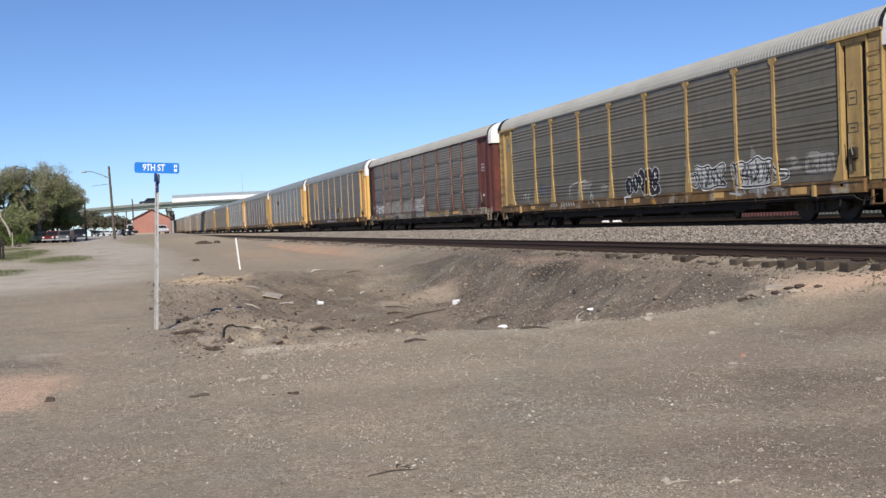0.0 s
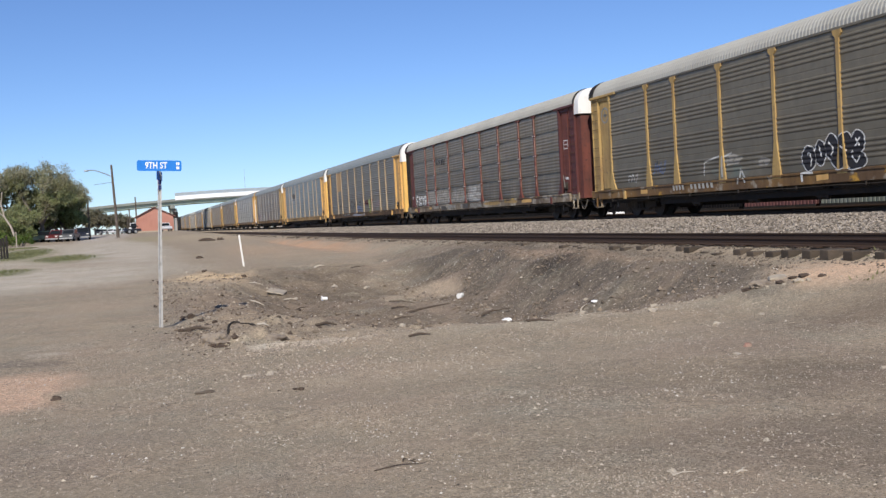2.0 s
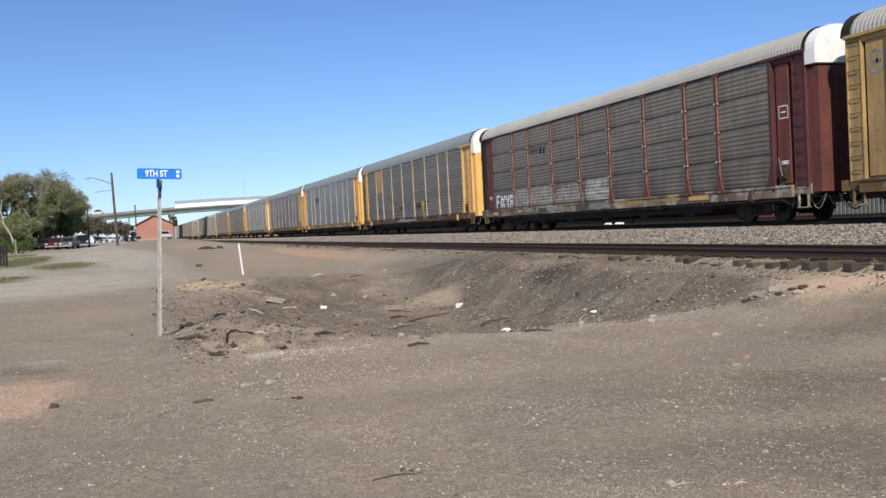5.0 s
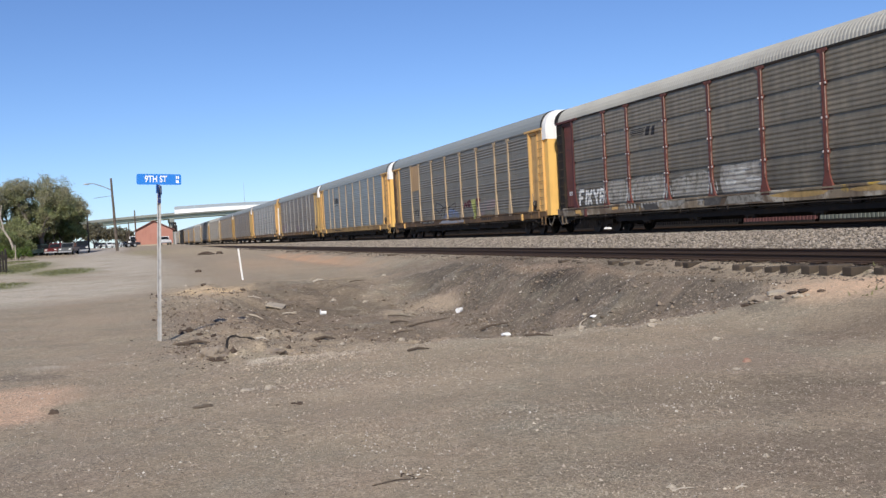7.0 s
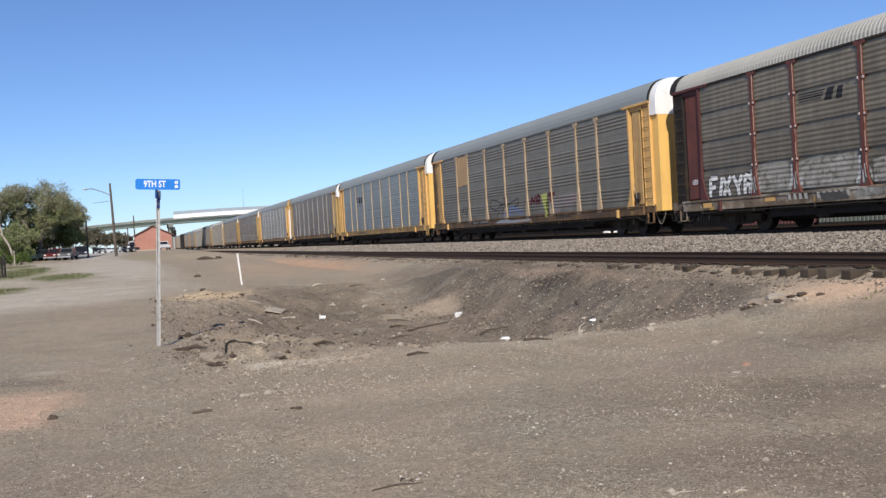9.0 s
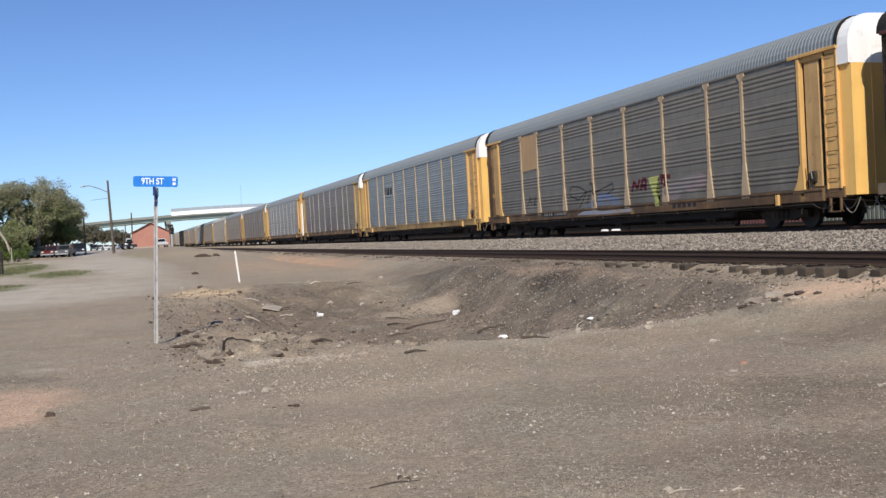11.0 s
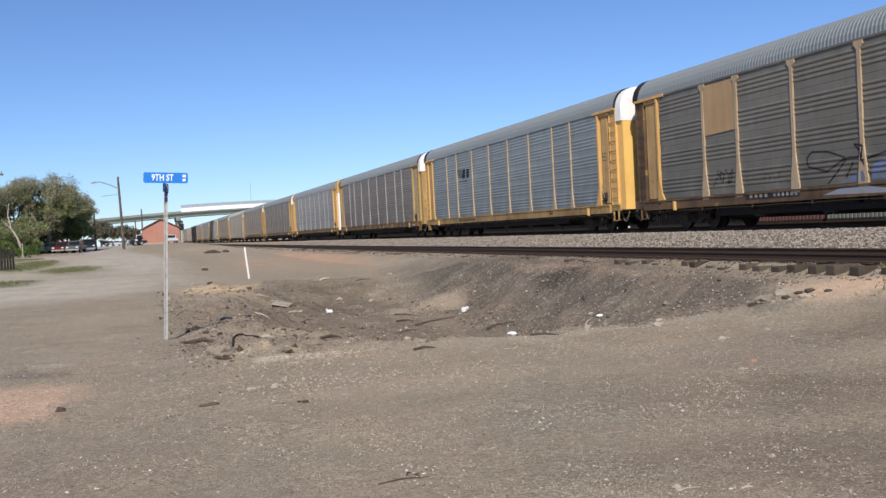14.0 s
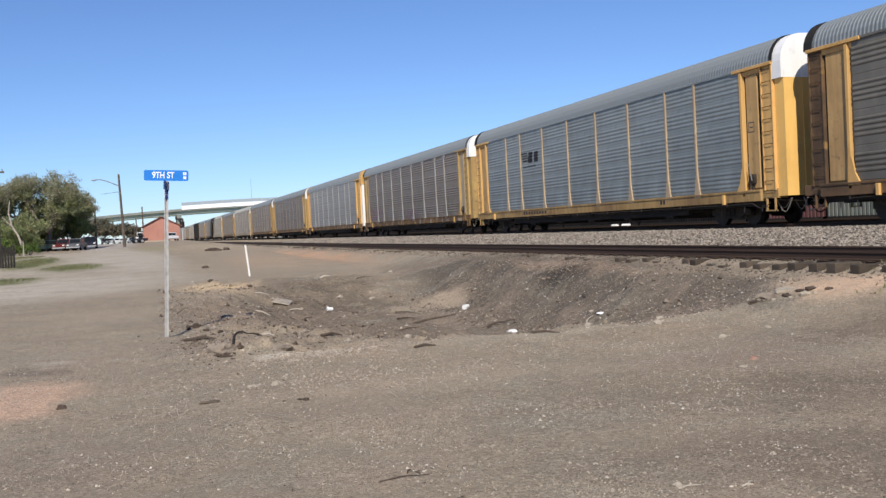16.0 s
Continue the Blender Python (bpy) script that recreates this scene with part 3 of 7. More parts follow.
def make_ground():
    xs = [-3500, -1800, -900, -450, -250, -160] + steps((-110, -40, 8), (-40, -10, 1.5), (-10, -4, 0.4), (-4, 0.5, 0.15), (0.5, 2.6, 0.05), (2.6, 10.5, 0.1), (10.5, 14.8, 0.15), (14.8, 18.2, 0.35), (18.2, 24.5, 1.0), (24.5, 60, 4), (60, 160, 14)) + [160, 250, 450, 900, 1800, 3500]
    ys = [-3500, -1500, -600, -250, -120] + steps((-60, -10, 6), (-10, 3.5, 0.9), (3.5, 11, 0.15), (11, 12.8, 0.1), (12.8, 16, 0.05), (16, 26, 0.1), (26, 34, 0.15), (34, 80, 0.5), (80, 180, 2.5), (180, 420, 15)) + [420, 600, 1000, 1900, 4500]
    verts = [(x, y, gz(x, y)) for y in ys for x in xs]
    w = len(xs)
    faces = [(j * w + i, j * w + i + 1, (j + 1) * w + i + 1, (j + 1) * w + i) for j in range(len(ys) - 1) for i in range(w - 1)]
    me = bpy.data.meshes.new("ground")
    me.from_pydata(verts, [], faces)
    me.polygons.foreach_set("use_smooth", [True] * len(faces))
    me.materials.append(M["ground"])
    tagged(new("ground", me), "bare gravelly brown earth with a dark hollow beside the railway", "ground", kind="structure")


make_ground()


def stones(name, spots, mat, label, category, flat=0.7):
    """Many small angular stones in one mesh. spots: (x, y, z, radius)."""
    rng = np.random.default_rng(5)
    p = np.array(spots)
    k = len(p)
    unit = np.array([(1, 0, 0), (-1, 0, 0), (0, 1, 0), (0, -1, 0), (0, 0, 1), (0, 0, -1)], float)
    tri = np.array([(0, 2, 4), (2, 1, 4), (1, 3, 4), (3, 0, 4), (2, 0, 5), (1, 2, 5), (3, 1, 5), (0, 3, 5)])
    v = unit[None] * rng.uniform(0.6, 1.25, (k, 6, 1)) + rng.normal(0, 0.16, (k, 6, 3))
    a = rng.uniform(0, 6.28, k)
    c, s = np.cos(a), np.sin(a)
    x, y = v[..., 0] * c[:, None] - v[..., 1] * s[:, None], v[..., 0] * s[:, None] + v[..., 1] * c[:, None]
    v = np.stack([x, y, v[..., 2] * flat], -1) * p[:, None, 3:4] + p[:, None, :3]
    f = (tri[None] + 6 * np.arange(k)[:, None, None]).reshape(-1, 3)
    me = bpy.data.meshes.new(name)
    me.from_pydata(v.reshape(-1, 3).tolist(), [], f.tolist())
    me.materials.append(mat)
    return tagged(new(name, me), label, category, kind="stuff")


def scatter_stones():
    rnd = random.Random(11)
    spots = []
    for _ in range(52000):
        y = 8 + 100 * rnd.random() ** 1.7
        x = rnd.uniform(14.2, 18.7)
        if rnd.random() > ease(13.9, 15.2, x):
            continue
        spots.append((x, y, level(x, y) + 0.014, rnd.uniform(0.026, 0.06)))
    stones("ballast", spots, M["ballast"], "grey-tan crushed stone ballast along the main track", "ballast")
    spots = []
    for _ in range(16000):
        y = 8 + 60 * rnd.random() ** 1.6
        x = rnd.uniform(10.3, 14.4)
        spots.append((x, y, gz(x, y) + 0.005, rnd.uniform(0.012, 0.035)))
    stones("ballast", spots, M["cinder"], "dusty fouled ballast between the siding ties", "ballast")
    spots = []
    for _ in range(110000):
        d = 4.5 + 28 * rnd.random() ** 1.5
        a = radians(rnd.uniform(-10, 46))
        x, y = d * math.sin(a), d * math.cos(a)
        if x > 10.3:
            continue
        dens = 0.12 + 0.88 * ease(-0.05, 0.4, noise.noise((x * 0.6, y * 0.6, 3.0)) + 0.6 * noise.noise((x * 1.9, y * 1.9, 8.0)) + 0.5 * math.exp(-((y - 12.5) / 1.3) ** 2))
        if x < -1 and y > 18:
            dens *= 0.3
        if rnd.random() > dens:
            continue
        r = rnd.uniform(0.003, 0.0075) if rnd.random() < 0.965 else rnd.uniform(0.008, 0.017)
        spots.append((x, y, gz(x, y) + r * 0.2, r))
    grit = []
    for _ in range(5200):
        d = 4.2 + 8.5 * rnd.random() ** 0.8
        a = radians(rnd.uniform(-10, 45))
        x, y = d * math.sin(a), d * math.cos(a)
        (spots if rnd.random() < 0.6 else grit).append((x, y, gz(x, y) + 0.002, rnd.uniform(0.004, 0.0105)))
    bright = []
    for _ in range(30000):
        d = 4.2 + 10 * rnd.random() ** 1.1
        a = radians(rnd.uniform(-10, 46))
        x, y = d * math.sin(a), d * math.cos(a)
        k = noise.noise((x * 0.9, y * 0.9, 41.0)) + 0.7 * noise.noise((x * 2.6, y * 2.6, 44.0))
        if x > 10.3 or rnd.random() > ease(0.05, 0.75, k):
            continue
        u = rnd.random()
        r = rnd.uniform(0.004, 0.009) if u < 0.93 else rnd.uniform(0.009, 0.016)
        (bright if rnd.random() < 0.34 else spots if rnd.random() < 0.6 else grit).append((x, y, gz(x, y) + r * 0.25, r))
    stones("gravel", bright, M["fleck"], "whitish pebbles lying in clusters on the earth", "gravel")
    stones("grit", grit, M["cinder"], "dark grit strewn over the dusty earth", "gravel")
    stones("gravel", spots, M["pebble"], "pale pebbles strewn over the dusty earth", "gravel")


scatter_stones()

# ---- railway tracks ----
RAIL_SHAPE = [(-0.07, 0), (0.07, 0), (0.07, 0.018), (0.012, 0.035), (0.012, 0.125), (0.036, 0.14), (0.036, 0.172), (-0.036, 0.172), (-0.036, 0.14), (-0.012, 0.125), (-0.012, 0.035), (-0.07, 0.018)]


def rail_along(x, y0, y1, top, parent, step=25.0, k=1.0):
    bm = bmesh.new()
    y = y0
    count = int((y1 - y0) / step)
    rings = []
    for i in range(count + 1):
        y = y0 + (y1 - y0) * i / count
        rings.append([bm.verts.new((x + px * k, y, top(y) + (pz - 0.172) * k)) for px, pz in RAIL_SHAPE])
    for a, b in zip(rings, rings[1:]):
        for i in range(12):
            j = (i + 1) % 12
            bm.faces.new((a[i], a[j], b[j], b[i]))
    bm.faces.new(rings[0][::-1])
    bm.faces.new(rings[-1])
    bmesh.ops.recalc_face_normals(bm, faces=bm.faces[:])
    return part("rail", bm, M["rail"], parent)


def make_tracks():
    rnd = random.Random(3)
    siding = thing("rail_track", pose(0, 0, 0), "rusty siding rails on weathered wooden ties, half buried", "railway track", kind="structure")
    for s in (-0.753, 0.753):
        rail_along(SIDE_X + s, -40, 620, siding_z, siding, 15, 0.82)
    tie = mesh_of("tie", lambda bm: box(bm, -1.3, 1.3, -0.115, 0.115, -0.18, 0, 0.012))
    y = -6.0
    for i in range(300):
        x = SIDE_X + rnd.uniform(-0.13, 0.13)
        o = share("tie", tie, M["tie"], siding)
        o.matrix_world = pose(x, y, siding_z(y) - 0.15 - rnd.uniform(0, 0.04) - ease(12.5, 16.0, y) * rnd.uniform(0.0, 0.1), rnd.uniform(-2, 2), rnd.uniform(-0.6, 0.6), rnd.uniform(-3, 3))
        y += rnd.uniform(0.5, 0.56)
    bm = bmesh.new()
    plate = bmesh.new()
    for i in range(120):
        yy = y + i * 0.9
        box(bm, SIDE_X - 1.3, SIDE_X + 1.3, yy - 0.115, yy + 0.115, siding_z(yy) - 0.32, siding_z(yy) - 0.15)
    tagged(part("tie", bm, M["tie"], siding), kind="stuff")
    for i in range(90):
        yy = 4 + i * 0.53
        for s in (-0.753, 0.753):
            box(plate, SIDE_X + s - 0.18, SIDE_X + s + 0.18, yy - 0.09, yy + 0.09, siding_z(yy) - 0.155, siding_z(yy) - 0.138)
    tagged(part("tie_plate", plate, M["rail"], siding), kind="stuff")
    main = thing("rail_track", pose(0, 0, 0), "main line rails on ties set in clean ballast", "railway track", kind="structure")
    for s in (-0.753, 0.753):
        rail_along(RAIL_X + s, -60, 900, lambda y: RAIL_Z, main, 60)
    bm = bmesh.new()
    for i in range(420):
        yy = -10 + i * 0.5
        box(bm, RAIL_X - 1.3, RAIL_X + 1.3, yy - 0.11, yy + 0.11, RAIL_Z - 0.34, RAIL_Z - 0.174)
    tagged(part("tie", bm, M["tie"], main), kind="stuff")
    third = thing("rail_track", pose(0, 0, 0), "dull rails of a further track in dark cinders", "railway track", kind="structure")
    for s in (-0.753, 0.753):
        rail_along(26.4 + s, -60, 700, lambda y: 1.13, third, 60)
    bm = bmesh.new()
    for i in range(300):
        yy = -4 + i * 0.55
        box(bm, 25.1, 27.7, yy - 0.11, yy + 0.11, 0.8, 0.956)
    tagged(part("tie", bm, M["tie"], third), kind="stuff")


make_tracks()

# ---- train of covered car carriers ----
SPEED, FIRST, PITCH, LONG, HALF = 4.96, 19.555, 28.13, 26.9, 1.63
SILL0, SILL1, EAVE, PEAK = 0.72, 1.12, 4.93, 5.79
POSTS = [1.7, 4.36, 6.27, 9.06, 11.84, 14.62, 17.39, 20.14, 22.04, 24.86]
MESH = {}


def cached(key, draw):
    if key not in MESH:
        MESH[key] = mesh_of(key.split("|")[0], draw)
    return MESH[key]


def panel_profile(sheets, ribs):
    """The outline (x, z) of the ribbed sheets, from sill to eave; outside is -x."""
    h = (EAVE - SILL1) / sheets
    seamed = ribs == 3 or ribs == 5
    gap, seam = (0.045, 0.058 if ribs == 5 else 0.018) if seamed else (0.006, 0.012)
    deep = 0.014 if sheets == 5 or ribs == 5 else 0.022
    span = 0.6 if sheets == 4 and ribs == 4 else 0.76
    pts = []
    for s in range(sheets):
        z0 = SILL1 + s * h
        pts += [(gap, z0 + 0.004), (gap, z0 + seam), (0.0, z0 + seam + 0.008)]
        pitch = h * span / ribs
        zz = z0 + h * (1 - span) * 0.6
        for r in range(ribs):
            pts += [(0.0, zz), (-0.82 * deep, zz + pitch * 0.2), (-deep, zz + pitch * 0.36), (-0.82 * deep, zz + pitch * 0.52), (0.0, zz + pitch * 0.74)]
            zz += pitch
        pts += [(0.0, z0 + h - 0.016), (gap, z0 + h - 0.01)]
    return pts


def panel_draw(w, sheets, ribs):
    """A bay of ribbed steel sheets, outside face at x = 0 looking to -x."""
    def draw(bm):
        pts = panel_profile(sheets, ribs)
        a = [bm.verts.new((x, 0, z)) for x, z in pts]
        b = [bm.verts.new((x, w, z)) for x, z in pts]
        for i in range(len(pts) - 1):
            bm.faces.new((a[i], a[i + 1], b[i + 1], b[i]))
        back = [bm.verts.new((0.05, yy, z)) for yy, z in ((0, SILL1), (w, SILL1), (w, EAVE), (0, EAVE))]
        bm.faces.new((back[0], back[1], b[0], a[0]))
        bm.faces.new((back[2], back[3], a[-1], b[-1]))
        bm.faces.new(back)
        bmesh.ops.recalc_face_normals(bm, faces=bm.faces[:])
    return draw


def post_draw(style):
    def draw(bm):
        w = 0.062 if style == "flare" else 0.045
        top = EAVE - 0.02
        out = -0.055
        if style == "flare":
            prof = [(-0.2, SILL1 - 0.12), (0.2, SILL1 - 0.12), (0.17, SILL1 + 0.25), (w, SILL1 + 1.0), (w, top - 0.22), (0.17, top - 0.1), (0.17, top), (-0.17, top), (-0.17, top - 0.1), (-w, top - 0.22), (-w, SILL1 + 1.0), (-0.17, SILL1 + 0.25)]
        elif style == "collar":
            w = 0.075
            prof = [(-0.24, SILL1 - 0.12), (0.24, SILL1 - 0.12), (0.2, SILL1 + 0.03), (0.1, SILL1 + 0.3), (w, SILL1 + 0.7), (w, top - 0.09), (0.2, top - 0.05), (0.2, top + 0.03), (-0.2, top + 0.03), (-0.2, top - 0.05), (-w, top - 0.09), (-w, SILL1 + 0.7), (-0.1, SILL1 + 0.3), (-0.2, SILL1 + 0.03)]
            for i in range(1, 4):
                z = SILL1 + (EAVE - SILL1) * i / 4
                box(bm, -0.05, 0.01, -0.12, 0.12, z - 0.06, z + 0.06, 0.01)
        else:
            prof = [(-0.2, SILL1 - 0.12), (0.2, SILL1 - 0.12), (0.14, SILL1 + 0.12), (w, SILL1 + 0.7), (w, top), (-w, top), (-w, SILL1 + 0.7), (-0.14, SILL1 + 0.12)]
        extrude_x(bm, prof, out, 0.02)
    return draw


def roof_profile(half):
    """Half-round shoulders and a nearly flat crown, from one eave to the other, as (x, z)."""
    left = []
    for i in range(7):
        a = radians(90 * i / 6)
        left.append((-half + 0.72 * (1 - math.cos(a)), EAVE + 0.02 + (PEAK - EAVE - 0.04) * math.sin(a)))
    return left + [(0.0, PEAK)] + [(-x, z) for x, z in left[::-1]]


def roof_draw(bm):
    ys = []
    y = 0.0
    while y < LONG - 0.56:
        ys += [(y, 0.0), (y + 0.06, 0.0), (y + 0.08, 0.014), (y + 0.13, 0.014)]
        y += 0.15
    ys.append((LONG - 0.55, 0.0))
    prof = roof_profile(HALF)
    rings = []
    for yy, up in ys:
        rings.append([bm.verts.new((x * (1 + up / HALF), min(yy, LONG - 0.55), z + up)) for x, z in prof])
    for a, b in zip(rings, rings[1:]):
        for i in range(len(prof) - 1):
            bm.faces.new((a[i], a[i + 1], b[i + 1], b[i]))
    bmesh.ops.recalc_face_normals(bm, faces=bm.faces[:])
    for f in bm.faces:
        if f.normal.z < 0:
            f.normal_flip()


def arch(z_low, half):
    """Outline (x, z) of the car's end above z_low."""
    return [(-half, z_low)] + [(x, z - 0.01) for x, z in roof_profile(half)] + [(half, z_low)]


def wheelset_draw(bm):
    for s in (-0.753, 0.753):
        rod(bm, (s - 0.065, 0, 0), (s + 0.065, 0, 0), 0.42, n=20)
        rod(bm, (s - 0.13, 0, 0), (s + 0.13, 0, 0), 0.13, n=10)
        rod(bm, (s * 0.93 - 0.02, 0, 0), (s * 0.93 + 0.02, 0, 0), 0.445, n=20)
    rod(bm, (-1.05, 0, 0), (1.05, 0, 0), 0.075, n=10)
    for s in (-1, 1):
        for k in range(3):
            a = k * 2.094
            rod(bm, (s * 1.04, 0.05 * math.cos(a), 0.05 * math.sin(a)), (s * 1.07, 0.05 * math.cos(a), 0.05 * math.sin(a)), 0.015, n=5)


def frame_draw(bm):
    prof = [(-1.08, 0.34), (-0.72, 0.34), (-0.5, 0.24), (0.5, 0.24), (0.72, 0.34), (1.08, 0.34), (1.08, 0.54), (0.66, 0.58), (0.42, 0.70), (-0.42, 0.70), (-0.66, 0.58), (-1.08, 0.54)]
    extrude_x(bm, prof, -0.06, 0.06)
    for yy in (-0.2, 0.0, 0.2):
        rod(bm, (-0.09, yy, 0.3), (-0.09, yy, 0.56), 0.07, n=8)


def end_parts(car, y_of, pal, near, singly):
    """The open bay with its ladder at one end of the car, on both sides, the end wall and the coupler. y_of maps metres from this end."""
    def bx(bm, x0, x1, a, b, z0, z1, bevel=0.0):
        ya, yb = sorted((y_of(a), y_of(b)))
        box(bm, x0, x1, ya, yb, z0, z1, bevel)
    tag = "n" if near else "f"
    def y_side(d):
        """The ladder bay stands further in at the far end."""
        return y_of(d) if near else y_of(d + 0.36)
    for side in (-1, 1):
        st = tag + str(side)
        def flip(x):
            return side * -x
        def sx(bm, x0, x1, a, b, z0, z1, bevel=0.0):
            p, q = sorted((flip(x0), flip(x1)))
            ya, yb = sorted((y_side(a), y_side(b)))
            box(bm, p, q, ya, yb, z0, z1, bevel)
        def recess(bm):
            sx(bm, -1.5, -1.30, 0.5, 1.6, SILL1, EAVE - 0.05)
            sx(bm, -1.565, -1.5, 0.84 if near else 0.7, 1.42 if near else 1.5, SILL1 + 0.05, EAVE - 0.2, 0.012)
        share("bay_wall", cached("bay_wall|" + st, recess), pal["bay"], car)
        def slot(bm):
            sx(bm, -1.512, -1.49, 0.6, 0.825 if near else 0.685, SILL1 + 0.05, EAVE - 0.1)
            sx(bm, -1.512, -1.49, 1.435 if near else 1.512, 1.53, SILL1 + 0.05, EAVE - 0.1)
        share("bay_slot", cached("bay_slot|" + st, slot), M["black"], car)
        def lug(bm):
            for yy in (2.6,):
                sx(bm, -1.74, -1.64, yy, yy + 0.12, SILL0 - 0.02, SILL1 - 0.1, 0.01)
        tagged(share("sill_lug", cached("sill_lug|" + st, lug), pal["frame"], car), kind="stuff")
        def stile(bm):
            sx(bm, -1.6, -1.35, 0.04, 0.6, SILL1 - 0.05, EAVE - 0.02, 0.012)
            sx(bm, -1.63, -1.6, 0.04, 0.08, SILL1 - 0.05, EAVE - 0.02)
            sx(bm, -1.63, -1.6, 0.56, 0.6, SILL1 - 0.05, EAVE - 0.02)
        share("corner_post", cached("corner_post|" + st, stile), pal["frame"] if near else pal["far_stile"] or pal["frame"], car)
        def rung(bm, z=0.0):
            rod(bm, (flip(-1.65), y_side(0.13), z), (flip(-1.65), y_side(0.52), z), 0.01, n=5)
            for yy in (0.13, 0.52):
                rod(bm, (flip(-1.65), y_side(yy), z), (flip(-1.6), y_side(yy), z + 0.01), 0.01, n=5)
        if side < 0 and singly:
            for i in range(11):
                share("ladder_rung", cached("ladder_rung|" + st, rung), M["rung"], car).matrix_basis = pose(0, 0, SILL0 + 0.25 + i * 0.38)
        else:
            o = share("ladder_rung", cached("ladder_rung|all" + st, lambda bm: [rung(bm, SILL0 + 0.25 + i * 0.38) for i in range(11)]), M["rung"], car)
            tagged(o, kind="stuff")
        def beam(bm):
            sx(bm, -1.68, -1.5, 0.0, 2.0 if near else 2.14, EAVE - 0.05, EAVE + 0.05, 0.01)
            sx(bm, -1.6, -1.4, 0.5, 1.9, EAVE - 0.2, EAVE - 0.05, 0.01)
        share("eave_beam", cached("eave_beam|" + st, beam), pal["frame"], car)
        def jamb(bm):
            sx(bm, -1.66, -1.3, 1.53, 1.66, SILL0 + 0.2, EAVE - 0.05, 0.015)
            foot = [(y_side(a), z) for a, z in ((1.5, SILL1 - 0.1), (2.0, SILL1 - 0.1), (1.8, SILL1 + 0.22), (1.67, SILL1 + 0.7), (1.54, SILL1 + 0.7))]
            extrude_x(bm, foot, *sorted((flip(-1.662), flip(-1.6))))
        share("door_post", cached("door_post|" + st, jamb), pal["frame"], car)
        def step(bm):
            sx(bm, -1.62, -1.56, 0.1, 0.14, 0.42, SILL0 + 0.1)
            sx(bm, -1.62, -1.56, 0.5, 0.54, 0.42, SILL0 + 0.1)
            sx(bm, -1.64, -1.52, 0.1, 0.54, 0.42, 0.46)
        share("sill_step", cached("sill_step|" + st, step), pal["sill"], car)
    def brake(bm):
        yy = y_of(1.15)
        box(bm, -1.66, -1.55, yy - 0.12, yy + 0.12, 1.3, 1.62, 0.03)
        rod(bm, (-1.68, yy, 1.46), (-1.64, yy, 1.46), 0.15, n=14)
        rod(bm, (-1.6, yy + 0.02, 1.0), (-1.6, yy + 0.04, 1.32), 0.035, n=6)
    def lever(bm):
        yy = y_of(1.15)
        rod(bm, (-1.69, yy - 0.04, 1.4), (-1.69, yy + 0.1, 1.95), 0.022, 0.014, n=6)
        rod(bm, (-1.6, yy + 0.14, 0.98), (-1.6, yy + 0.16, 1.5), 0.014, n=5)
    if near:
        gear = share("hand_brake", cached("hand_brake|" + tag, brake), M["cast"], car, "dark hand brake gear")
        gear.matrix_basis = pose(0, 0, pal["brake_up"])
        share("lever", cached("lever|" + tag, lever), M["hose"], gear, "pale brake lever")
    def door(zl, zh, inset):
        def draw(bm):
            pts = arch(zl, HALF - inset)
            if zh is not None:
                pts = [(-(HALF - inset), zl), (-(HALF - inset), zh), (HALF - inset, zh), (HALF - inset, zl)]
            out = -0.4 if near else (0.42 if zh is not None else 0.62)
            ya, yb = sorted((y_of(out), y_of(out + 0.5)))
            extrude_y(bm, pts, ya, yb)
            for x in (-0.04, 0.04, -0.85, 0.85):
                box(bm, x - 0.02, x + 0.02, min(y_of(out - 0.02), y_of(out)), max(y_of(out - 0.02), y_of(out)), zl + 0.02, (zh or EAVE) - 0.02)
        return draw
    share("end_door", cached("end_door|low" + tag, door(SILL1 - 0.25, 4.42, 0.1)), pal["end"], car)
    share("end_cap", cached("end_cap|top" + tag, door(4.42 if near else EAVE - 0.03, None, 0.02)), pal["cap"], car, "white painted end cap").matrix_basis = raised(pal["rise"])
    def coupler(bm):
        bx(bm, -0.16, 0.16, -0.615, 0.3, 0.72, 0.98, 0.03)
        bx(bm, -0.6, 0.6, 0.0, 0.2, 0.6, 0.95, 0.02)
        rod(bm, (-0.5, y_of(0.1), 0.75), (-0.55, y_of(-0.5), 0.5), 0.03)
        rod(bm, (-1.5, y_of(0.0), 0.78), (1.5, y_of(0.0), 0.78), 0.022)
    share("coupler", cached("coupler|" + tag, coupler), M["black"], car)
    def rim(bm):
        ya, yb = sorted((y_of(-0.02), y_of(0.1))) if near else sorted((y_of(0.26), y_of(0.6)))
        o, i = arch(EAVE - 0.02, HALF + 0.03)[1:-1], arch(EAVE - 0.02, HALF + 0.005)[1:-1]
        loop = [(x, z + 0.026) for x, z in o] + [(x, z + 0.005) for x, z in i[::-1]]
        a = [bm.verts.new((x, ya, z)) for x, z in loop]
        b = [bm.verts.new((x, yb, z)) for x, z in loop]
        k = len(loop)
        h = k // 2
        for q in range(k):
            bm.faces.new((a[q], a[(q + 1) % k], b[(q + 1) % k], b[q]))
        for q in range(h - 1):
            bm.faces.new((a[q], a[q + 1], a[k - 2 - q], a[k - 1 - q]))
            bm.faces.new((b[q], b[q + 1], b[k - 2 - q], b[k - 1 - q]))
        bmesh.ops.recalc_face_normals(bm, faces=bm.faces[:])
    share("roof_rim", cached("roof_rim|" + tag, rim), pal["rim"], car, "dark rim of the roof").matrix_basis = raised(pal["rise"])
